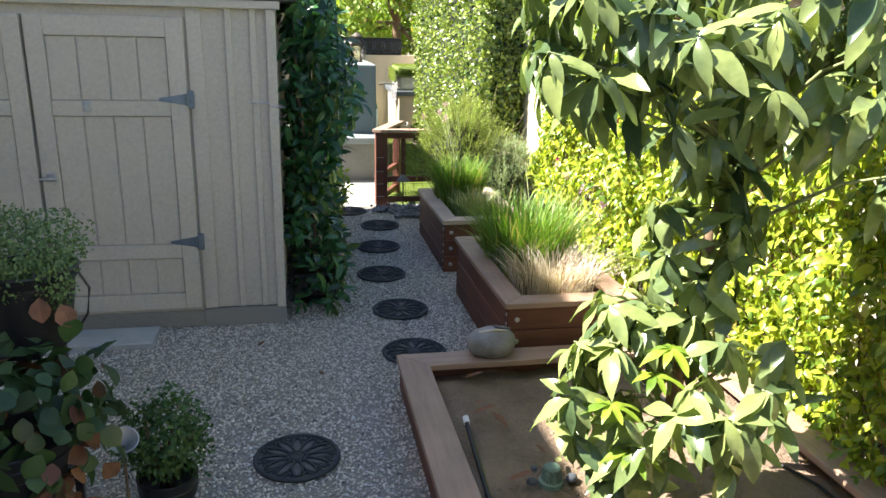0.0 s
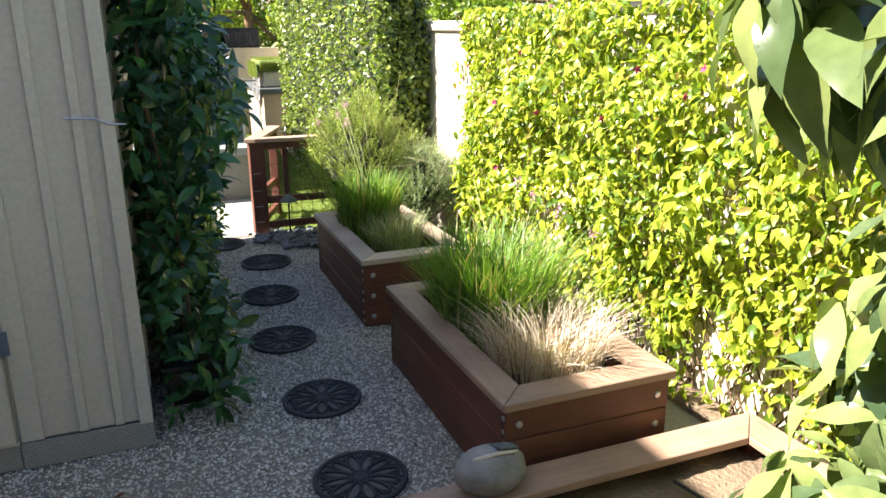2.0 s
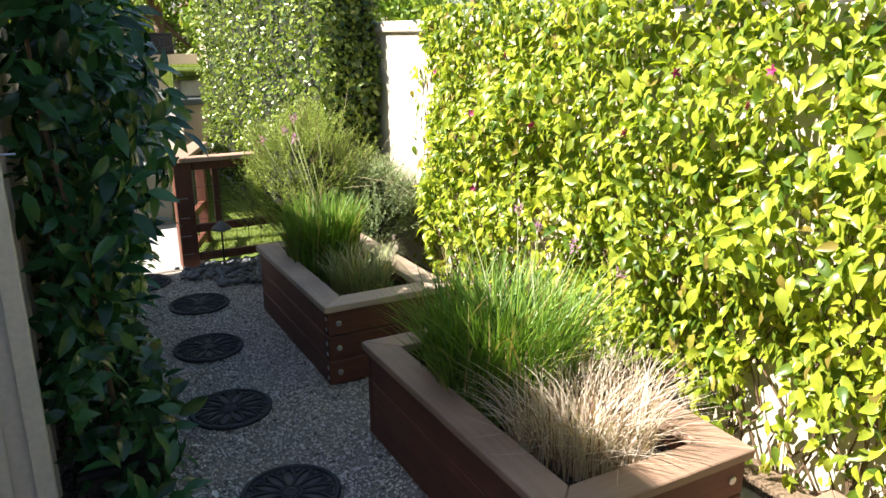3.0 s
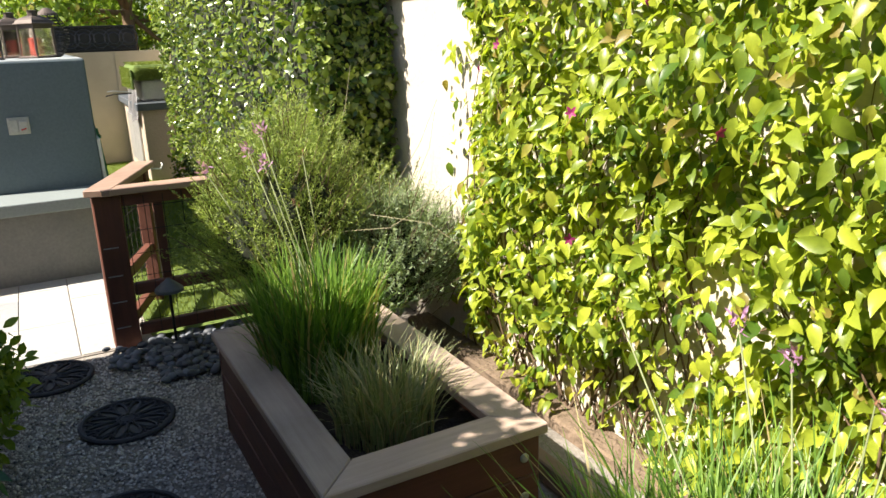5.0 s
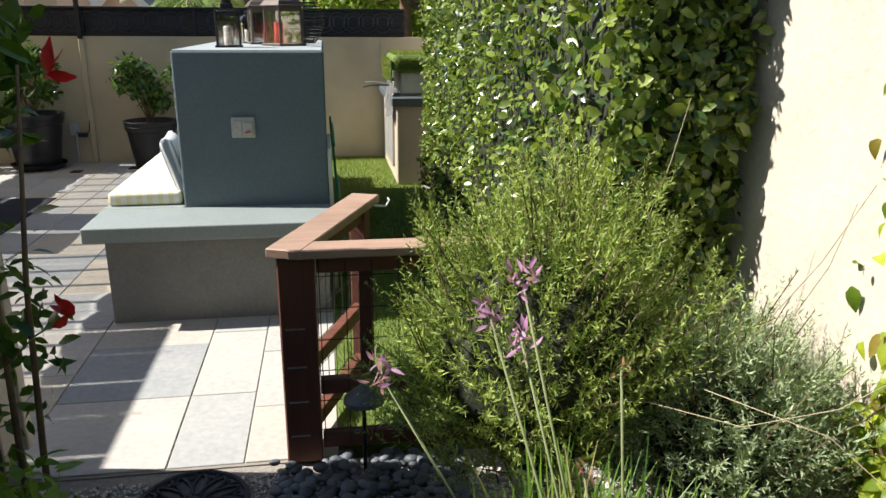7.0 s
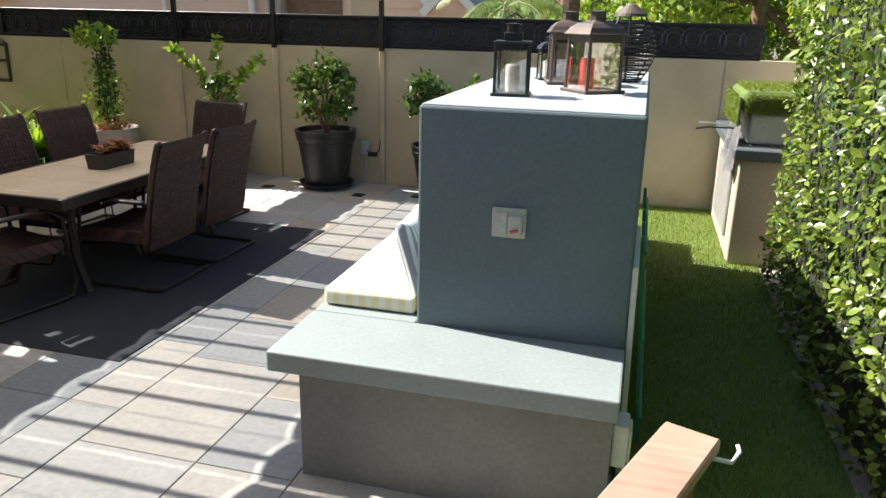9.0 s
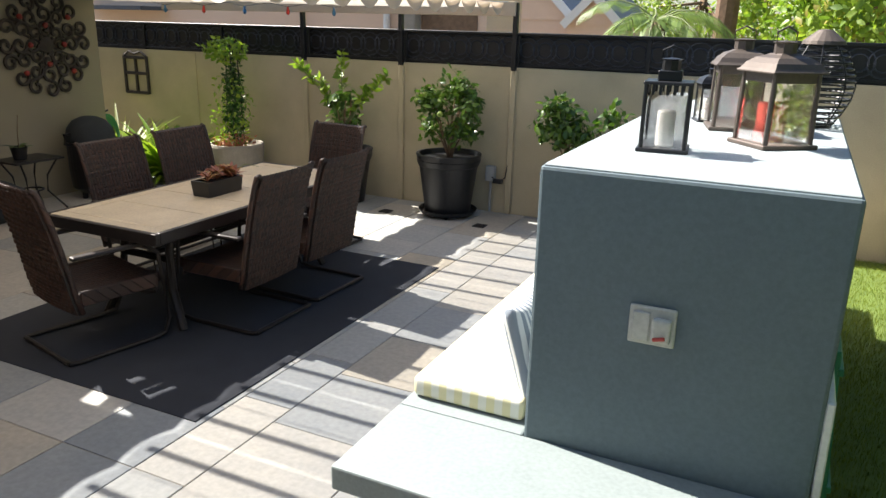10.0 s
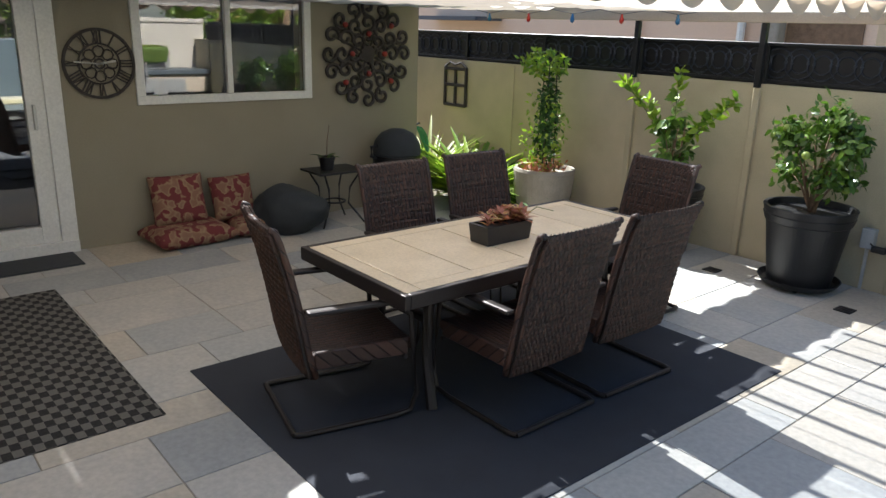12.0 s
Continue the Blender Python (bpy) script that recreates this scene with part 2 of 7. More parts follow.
def lathe(profile, n=28, cap=False):
    """A turned form from (radius, height) pairs."""
    bm = bmesh.new()
    rings = []
    for r, z in profile:
        rings.append([bm.verts.new((r * math.cos(2 * math.pi * i / n), r * math.sin(2 * math.pi * i / n), z)) for i in range(n)])
    for a, b in zip(rings, rings[1:]):
        for i in range(n):
            bm.faces.new((a[i], a[(i + 1) % n], b[(i + 1) % n], b[i]))
    if cap:
        bm.faces.new(rings[-1])
        bm.faces.new(list(reversed(rings[0])))
    return bm


def add_tube(bm, pts, radii, n=8):
    """A tapered round bar through points."""
    pts = [Vector(p) for p in pts]
    if isinstance(radii, (int, float)):
        radii = [radii] * len(pts)
    rings = []
    for i, p in enumerate(pts):
        d = (pts[min(i + 1, len(pts) - 1)] - pts[max(i - 1, 0)]).normalized()
        q = d.to_track_quat('Z', 'Y')
        rings.append([bm.verts.new(p + q @ Vector((radii[i] * math.cos(2 * math.pi * k / n), radii[i] * math.sin(2 * math.pi * k / n), 0))) for k in range(n)])
    for a, b in zip(rings, rings[1:]):
        for k in range(n):
            bm.faces.new((a[k], a[(k + 1) % n], b[(k + 1) % n], b[k]))
    bm.faces.new(list(reversed(rings[0])))
    bm.faces.new(rings[-1])
    return bm


def tube(pts, radii, n=8):
    return add_tube(bmesh.new(), pts, radii, n)


def moved(bm, m):
    bmesh.ops.transform(bm, matrix=m, verts=bm.verts)
    return bm


def fast_mesh(name, verts, faces):
    """A mesh from arrays: verts (n, 3), faces (m, 3 or 4)."""
    me = bpy.data.meshes.new(name)
    k = faces.shape[1]
    me.vertices.add(len(verts))
    me.vertices.foreach_set("co", np.ascontiguousarray(verts, dtype=np.float32).ravel())
    me.loops.add(faces.size)
    me.loops.foreach_set("vertex_index", np.ascontiguousarray(faces, dtype=np.int32).ravel())
    me.polygons.add(len(faces))
    me.polygons.foreach_set("loop_start", np.arange(0, faces.size, k, dtype=np.int32))
    me.update(calc_edges=True)
    return me


def leaf_form(length, width, fold=0.25, droop=0.25, tip=0.5, wave=0.0, rows=4, point=0.0):
    """A leaf along +y with its face up: folded on the midrib, drooping to its tip. tip: where it is widest."""
    vs, fs = [], []
    for i in range(rows + 1):
        t = i / rows
        w = width * 0.5 * (math.sin(math.pi * min(1.0, max(0.0, t ** (math.log(0.5) / math.log(tip))))) ** 0.8)
        if point:
            w = w * (1 - point) + point * width * 0.5 * 1.9 * (t ** 0.55) * (1 - t) ** 0.95
        if i == 0:
            w = width * 0.06
        if i == rows:
            w = width * 0.02
        z = -droop * length * t * t
        k = wave * length * math.sin(t * 9.0)
        vs += [(-w, length * t, z + fold * w + k), (0, length * t, z), (w, length * t, z + fold * w - k)]
    for i in range(rows):
        a = 3 * i
        fs += [(a, a + 1, a + 4, a + 3), (a + 1, a + 2, a + 5, a + 4)]
    return np.array(vs), np.array(fs)


def placed(form, mats):
    """All copies of a form at the 4 x 4 matrices, as one pair of arrays."""
    v, f = form
    mats = np.asarray(mats)
    hv = np.concatenate([v, np.ones((len(v), 1))], 1)
    out = np.einsum('nij,kj->nki', mats[:, :3, :], hv).reshape(-1, 3)
    faces = (f[None] + (np.arange(len(mats)) * len(v))[:, None, None]).reshape(-1, f.shape[1])
    return out, faces


def frame_to(pos, y_dir, z_dir, s=1.0):
    """A matrix whose y axis runs along y_dir and whose z axis lies near z_dir."""
    y = Vector(y_dir).normalized()
    z = Vector(z_dir)
    z = z - y * z.dot(y)
    if z.length < 1e-4:
        z = y.orthogonal()
    z.normalize()
    x = y.cross(z)
    m = Matrix((x, y, z)).transposed().to_4x4() @ Matrix.Diagonal((s, s, s, 1))
    m.translation = pos
    return m


def rdir(rng):
    while True:
        v = Vector((rng.uniform(-1, 1), rng.uniform(-1, 1), rng.uniform(-1, 1)))
        if 0.05 < v.length < 1:
            return v.normalized()


def foliage(name, form, mats, mat, parent, single=0, label="", pieces=None):
    """Leaves as one part of kind stuff, with the first ones as objects of their own."""
    mats = list(mats)
    if single:
        me = fast_mesh("leaf", *form)
        me.shade_smooth()
        me.materials.append(mat)
        for m in mats[:single]:
            ob = new("leaf", me)
            ob.parent = parent
            ob.matrix_parent_inverse = parent.matrix_world.inverted()
            ob.matrix_basis = m
    rest = mats[single:]
    if rest:
        inv = np.array(parent.matrix_world.inverted()) if parent is not None else np.eye(4)
        me = fast_mesh(name, *placed(form, inv @ np.array([np.array(m) for m in rest])))
        me.shade_smooth()
        ob = part(name, me, mat, parent, label)
        ob["kind"] = "stuff"
        return ob

# ---------------------------------------------------------------- ground
def sheet(name, x0, x1, y0, y1, z, mat, n=1):
    bm = bmesh.new()
    bmesh.ops.create_grid(bm, x_segments=n, y_segments=n, size=0.5, matrix=Matrix.LocRotScale(((x0 + x1) / 2, (y0 + y1) / 2, z), None, (x1 - x0, y1 - y0, 1)))
    return part(name, bm, mat)


structure(sheet("ground", -400, 400, -400, 400, -0.10, M_EARTH), "bare earth ground that reaches the horizon", "ground")
structure(part("gravel_path", box(-1.5, 3.05, -3.0, 8.87, -0.2, -0.012), M_GRAVEL_BASE), "tan and grey pea gravel path beside the shed", "path")
structure(part("lawn", box(1.56, 2.56, 8.95, 16.0, -0.2, 0.0), M_TURF_BASE), "bright green artificial turf strip", "lawn")
structure(part("patio", box(-6.0, 1.56, 8.87, 16.0, -0.2, -0.006), M_JOINT), "stone paved patio in cream, grey and tan", "patio")
structure(part("planting_strip", box(2.56, 3.05, 8.95, 16.0, -0.2, -0.004), M_GRAVEL_BASE), "narrow gravel strip at the foot of the hedge", "ground")

# ---------------------------------------------------------------- walls round the place
WALL_X, WALL_Y, HOUSE_X = 3.05, 16.0, -6.0
wall_east = structure(part("wall_east", box(WALL_X, WALL_X + 0.2, -3.0, 16.2, -0.1, 1.84), M_WHITEWALL), "sunlit pale limewashed garden wall", "wall")
part("coping", box(WALL_X - 0.03, WALL_X + 0.23, -3.0, 16.2, 1.84, 1.93, 0.012), M_WHITEWALL, wall_east)
wall_north = structure(part("wall_north", box(-9.5, WALL_X, WALL_Y, WALL_Y + 0.2, -0.1, 1.53), M_STUCCO), "tan stucco boundary wall with control joints", "wall")
wall_west = structure(part("wall_west", box(HOUSE_X - 0.25, HOUSE_X, 3.0, 11.02 - 1.9, -0.1, 2.75), M_HOUSE), "ochre stucco house wall", "wall")
part("wall_panel", box(HOUSE_X - 0.25, HOUSE_X, 11.27, 14.9, -0.1, 1.2), M_HOUSE, wall_west)
part("wall_panel", box(HOUSE_X - 0.25, HOUSE_X, 11.27, 11.86, 1.2, 2.2), M_HOUSE, wall_west)
part("wall_panel", box(HOUSE_X - 0.25, HOUSE_X, 13.56, 14.9, 1.2, 2.2), M_HOUSE, wall_west)
part("wall_panel", box(HOUSE_X - 0.25, HOUSE_X, 9.12, 14.9, 2.2, 2.75), M_HOUSE, wall_west)
part("wall_panel", box(-12, HOUSE_X - 0.25, 14.7, 14.9, -0.1, 2.75), M_HOUSE, wall_west)
structure(part("wall_back_room", box(-9.2, -9.0, 8.0, 14.7, -0.1, 2.75), M_STUCCO), "plain wall inside the house", "wall")
structure(part("floor_indoors", box(-9.0, HOUSE_X - 0.25, 8.0, 14.7, -0.1, 0.05), M_JOINT), "floor inside the house", "floor")
structure(part("roof_house", box(-12, HOUSE_X + 0.1, 3.0, 14.95, 2.75, 2.95), M_ROOF), "flat dark house roof", "roof")
# unseen plain walls; the first three are added to shade the yard and patio
structure(part("wall_garage", box(-5.9, -2.12, -3.0, 7.5, -0.1, 4.2), M_STUCCO), "tall plain stucco wall out of view, added to shade the gravel yard", "wall")
structure(part("wall_upper_floor", box(-5.9, -2.12, 4.3, 7.5, 4.2, 5.0), M_STUCCO), "plain stucco block out of view, added on top to shade the planter", "wall")
structure(part("wall_patio_south", box(HOUSE_X, -2.12, 8.6, 8.86, -0.1, 2.75), M_HOUSE), "plain stucco wall out of view, added to darken the patio", "wall")
structure(part("wall_south", box(-2.12, 3.05, -3.2, -3.0, -0.1, 1.9), M_STUCCO), "plain stucco wall behind the yard", "wall")


# ---------------------------------------------------------------- shed
SHED_Y, SHED_E = 5.318, 0.377


def shed():
    s = thing("shed", (0, 0, 0), "taupe painted board and batten garden shed with closed double doors", "shed")
    y = SHED_Y
    part("wall", box(-2.1, SHED_E - 0.02, y + 0.02, 8.95, 0.13, 2.15), M_SHED, s)
    part("base", box(-2.1, SHED_E - 0.03, y + 0.035, 8.94, -0.05, 0.13), M_BENCH, s, "concrete base behind wire mesh")
    # battens right of the doors and on the east side
    for x in (0.085, 0.235):
        part("batten", box(x - 0.02, x + 0.02, y, y + 0.02, 0.13, 2.15, 0.004), M_SHED_EDGE, s)
    part("corner_board", box(SHED_E - 0.06, SHED_E, y - 0.012, y + 0.05, 0.12, 2.15, 0.004), M_SHED_EDGE, s)
    part("corner_board", box(-0.165, -0.075, y - 0.004, y + 0.02, 0.13, 2.15, 0.004), M_SHED_EDGE, s)
    for k in range(9):
        yy = y + 0.35 + k * 0.38
        part("batten", box(SHED_E - 0.02, SHED_E, yy, yy + 0.04, 0.13, 2.15, 0.004), M_SHED_EDGE, s)
    part("corner_board", box(SHED_E - 0.06, SHED_E + 0.004, 8.90, 8.962, 0.12, 2.15, 0.004), M_SHED_EDGE, s)
    part("fascia", box(-2.1, SHED_E + 0.03, y - 0.03, y + 0.02, 2.10, 2.15, 0.005), M_SHED_EDGE, s)
    roof = bmesh.new()
    add_box(roof, -2.1, SHED_E + 0.14, y - 0.04, 9.0, 2.152, 2.20, 0.01)
    part("roof", roof, M_ROOF, s)
    # two plank doors with rails and stiles
    for x0, x1 in ((-1.085, -0.18), (-2.03, -1.105)):
        d = part("door", box(x0, x1, y - 0.008, y + 0.019, 0.145, 2.04), M_SHED, s, "plank door with rails and stiles")
        w = 0.105
        for a, b, c, e in ((x0, x0 + w, 0.145, 2.04), (x1 - w, x1, 0.145, 2.04)):
            part("stile", box(a, b, y - 0.034, y - 0.008, c, e, 0.004), M_SHED_EDGE, d)
        for c, e in ((0.145, 0.255), (0.505, 0.60), (1.44, 1.535), (1.92, 2.04)):
            part("rail", box(x0 + w, x1 - w, y - 0.032, y - 0.008, c, e, 0.004), M_SHED_EDGE, d)
        n = 4
        for k in range(n):
            xa, xb = x0 + w + (x1 - x0 - 2 * w) * k / n, x0 + w + (x1 - x0 - 2 * w) * (k + 1) / n
            for c, e in ((0.255, 0.505), (0.60, 1.44), (1.535, 1.92)):
                part("plank", box(xa + 0.004, xb - 0.004, y - 0.019, y - 0.008, c + 0.003, e - 0.003, 0.003), M_SHED, d)
        if x0 > -1.5:
            for z in (0.615, 1.545):
                h = bmesh.new()
                add_box(h, x1 + 0.003, x1 + 0.04, y - 0.042, y - 0.03, z - 0.055, z + 0.055, 0.002)
                add_box(h, x1 - 0.012, x1 + 0.006, y - 0.05, y - 0.034, z - 0.04, z + 0.04, 0.006)
                vs = [h.verts.new((x1 - 0.012, y - 0.037, z + 0.035)), h.verts.new((x1 - 0.012, y - 0.037, z - 0.035)), h.verts.new((x1 - 0.17, y - 0.037, z - 0.008)), h.verts.new((x1 - 0.17, y - 0.037, z + 0.008))]
                vb = [h.verts.new((v.co.x, y - 0.0335, v.co.z)) for v in vs]
                h.faces.new(vs)
                for i in range(4):
                    h.faces.new((vs[i], vb[i], vb[(i + 1) % 4], vs[(i + 1) % 4]))
                part("hinge", h, M_HINGE, d, "galvanised strap hinge")
            hb = box(x0 + 0.03, x0 + 0.085, y - 0.046, y - 0.034, 1.03, 1.09, 0.004)
            add_tube(hb, [(x0 + 0.058, y - 0.04, 1.06), (x0 + 0.058, y - 0.085, 1.06), (x0 + 0.0, y - 0.09, 1.055), (x0 + 0.11, y - 0.09, 1.06)], 0.009)
            part("handle", hb, M_METAL, d, "metal lever handle")
            part("latch", box(x0 + 0.29, x0 + 0.33, y - 0.046, y - 0.034, 1.47, 1.53, 0.004), M_METAL, d)
    # wire mesh skirt
    sk = bmesh.new()
    add_box(sk, -0.17, SHED_E, y - 0.004, y + 0.004, 0.0, 0.125)
    part("mesh_skirt", sk, M_MESH, s, "fine galvanised mesh skirt")
    part("mesh_skirt", box(-2.0, -0.175, y + 0.006, y + 0.012, 0.0, 0.125), M_MESH, s)
    part("kick_board", box(-2.0, -0.17, y - 0.006, y + 0.02, 0.12, 0.142, 0.003), M_SHED_EDGE, s)
    w = tube([(0.19, y - 0.012, 1.53), (0.30, y - 0.015, 1.525), (0.36, y - 0.02, 1.50), (0.42, y - 0.03, 1.50)], 0.004, 6)
    part("wire", w, M_METAL, s, "bent wire tie")
    return s


def mesh_mat():
    m, nt, b = shader("fine_wire_mesh", 0.6)
    v = coords(nt, (1, 1, 1))
    mp = nt.nodes.new("ShaderNodeTexBrick")
    mp.inputs["Scale"].default_value = 1.0
    mp.inputs["Color1"].default_value = mp.inputs["Color2"].default_value = (0.12, 0.115, 0.10, 1)
    mp.inputs["Mortar"].default_value = (0.42, 0.40, 0.37, 1)
    mp.inputs["Mortar Size"].default_value = 0.0016
    mp.inputs["Brick Width"].default_value = 0.012
    mp.inputs["Row Height"].default_value = 0.009
    r = nt.nodes.new("ShaderNodeMapping")
    r.inputs["Rotation"].default_value = (radians(90), 0, 0)
    nt.links.new(v, r.inputs[0])
    nt.links.new(r.outputs[0], mp.inputs["Vector"])
    nt.links.new(mp.outputs["Color"], b.inputs["Base Color"])
    return m


M_MESH = mesh_mat()
shed()


# ---------------------------------------------------------------- raised planters
def planter(name, x0, x1, y0, y1, boards, soil_mat, label, cap_w=0.14, soil_z=0.1, bh=0.138, caps=(M_CAP_X, M_CAP_Y)):
    p = thing(name, ((x0 + x1) / 2, (y0 + y1) / 2, 0), label, "planter", "raised planters along the wall")
    cx, cy = (x0 + x1) / 2, (y0 + y1) / 2
    L = lambda bm: moved(bm, Matrix.Translation((-cx, -cy, 0)))
    t, i = 0.04, 0.02
    top = boards * (bh + 0.003)
    for k in range(boards):
        z0, z1 = k * (bh + 0.003), k * (bh + 0.003) + bh
        part("side_board", L(box(x0 + i, x0 + i + t, y0 + i + t, y1 - i - t, z0, z1, 0.005)), M_RED_Y, p)
        part("side_board", L(box(x1 - i - t, x1 - i, y0 + i + t, y1 - i - t, z0, z1, 0.005)), M_RED_Y, p)
        for e, a, b in (("s", y0 + i, y0 + i + t), ("n", y1 - i - t, y1 - i)):
            ob = part("end_board", L(box(x0 + i, x1 - i, a, b, z0, z1, 0.005)), M_RED_X, p)
            if e == "s":
                for bx in (x0 + i + 0.06, x1 - i - 0.06):
                    bolt = lathe([(0.0, 0.0), (0.016, 0.0), (0.016, 0.004), (0.011, 0.007), (0.0, 0.008)], 12)
                    part("bolt", L(moved(bolt, pose(bx, y0 + i, (z0 + z1) / 2, 90, 0, 0))), M_METAL, ob, "galvanised bolt head")
        for dz in (-0.03, 0.03):
            b2 = lathe([(0.0, 0.0), (0.012, 0.0), (0.012, 0.004), (0.0, 0.007)], 10)
            part("screw", L(moved(b2, pose(x0 + i, y0 + i + t * 0.5, (z0 + z1) / 2 + dz, 90, 0, -90))), M_METAL, p)
    for sx in (x0 + i + t, x1 - i - t - 0.07):
        for sy in (y0 + i + t, y1 - i - t - 0.07):
            part("corner_post", L(box(sx, sx + 0.07, sy, sy + 0.07, 0, top - 0.002)), M_RED_Z, p)

    def mitred(a, b, c, d, mat):
        bm = bmesh.new()
        lo = [bm.verts.new((v[0], v[1], top + 0.001)) for v in (a, b, c, d)]
        hi = [bm.verts.new((v[0], v[1], top + 0.038)) for v in (a, b, c, d)]
        bm.faces.new(hi)
        bm.faces.new(list(reversed(lo)))
        for q in range(4):
            bm.faces.new((lo[q], lo[(q + 1) % 4], hi[(q + 1) % 4], hi[q]))
        bmesh.ops.recalc_face_normals(bm, faces=bm.faces)
        bmesh.ops.bevel(bm, geom=list(bm.edges), offset=0.004, segments=1, affect='EDGES')
        part("cap_board", L(bm), mat, p)

    g, w = 0.0015, cap_w
    mitred((x0 + g, y0), (x1 - g, y0), (x1 - w - g, y0 + w), (x0 + w + g, y0 + w), caps[0])
    mitred((x1 - g, y1), (x0 + g, y1), (x0 + w + g, y1 - w), (x1 - w - g, y1 - w), caps[0])
    mitred((x0, y1 - g), (x0, y0 + g), (x0 + w, y0 + w + g), (x0 + w, y1 - w - g), caps[1])
    mitred((x1, y0 + g), (x1, y1 - g), (x1 - w, y1 - w - g), (x1 - w, y0 + w + g), caps[1])
    soil = bmesh.new()
    n = 40
    bmesh.ops.create_grid(soil, x_segments=n, y_segments=n, size=0.5)
    for v in soil.verts:
        v.co.x *= (x1 - x0 - 2 * i - 2 * t)
        v.co.y *= (y1 - y0 - 2 * i - 2 * t)
        v.co.z = soil_z + 0.03 * noise.noise((v.co.x * 4, v.co.y * 4, x0 + y0)) + 0.014 * noise.noise((v.co.x * 17, v.co.y * 17, 3))
    part("soil", soil, soil_mat, p, smooth=True)
    return p


planter("raised_planter", 1.667, 2.50, 4.27, 5.785, 3, M_DARKSOIL, "redwood raised planter three boards high with green and dry grasses", soil_z=0.33)
planter("raised_planter", 1.667, 2.42, 6.285, 7.66, 3, M_DARKSOIL, "redwood raised planter three boards high with pale weathered caps", soil_z=0.33, caps=(M_PALECAP_X, M_PALECAP_Y))
planter("raised_planter", 1.013, 2.90, 1.2, 4.225, 1, M_SOIL, "low redwood raised bed of dry soil under a young tree", 0.17, soil_z=0.085, bh=0.16)


# ---------------------------------------------------------------- fireplace block and its bench
def hearth():
    b = thing("stucco_block_bench", (0, 0, 0), "blue-grey stucco fireplace block with a wraparound bench", "fireplace")
    part("tower", box(0.672, 1.56, 10.843, 13.38, 0.0, 1.541, 0.012, 2), M_SLATE, b)
    # thin added sheet: its pale colour imitates sun on the block's top
    part("tower_top", box(0.682, 1.55, 10.853, 13.37, 1.535, 1.547, 0.003), M_TOWERTOP, b, "thin top sheet with sunlight put into its paler colour")
    top = bmesh.new()
    add_box(top, 0.19, 1.562, 10.382, 10.84, 0.515, 0.602, 0.008, 2)
    part("bench_top", top, M_SLATE_LITE, b, "smooth grey bench slab")
    part("bench_top", box(0.19, 0.669, 10.842, 13.38, 0.515, 0.602, 0.008, 2), M_SLATE_LITE, b)
    # two unseen blocks behind the tower, added to lengthen its shadow on the lawn
    part("unseen_shadow_ledge", box(0.70, 1.55, 13.383, 14.13, 0.0, 1.42, 0.012, 2), M_SLATE, b)
    part("unseen_bench_end", box(0.285, 1.545, 14.133, 14.66, 0.0, 0.56, 0.008, 2), M_BENCH, b)
    part("bench_body", box(0.285, 1.545, 10.475, 10.83, 0.0, 0.514), M_BENCH, b, "rendered bench front")
    part("bench_body", box(0.285, 0.66, 10.835, 13.3, 0.0, 0.514), M_BENCH, b)
    return b


hearth()

# ---------------------------------------------------------------- hedge, bushes and vines
def surface_leaves(rng, n, place, size, spread, out_bias=0.6, droop=0.5, lift=0.35, tilt=0.55):
    """Leaf matrices on a surface: place(rng) gives a point and an outward normal."""
    ms = []
    for _ in range(n):
        p, nrm = place(rng)
        d = (rdir(rng) * spread + Vector((0, 0, -droop)) + nrm * out_bias * rng.random()).normalized()
        z = (nrm + rdir(rng) * tilt + Vector((0, 0, lift))).normalized()
        ms.append(frame_to(p, d, z, size * rng.uniform(0.65, 1.25)))
    return ms


def lump(a, b, c=0.0, f=1.0):
    return noise.noise((a * f, b * f, c))


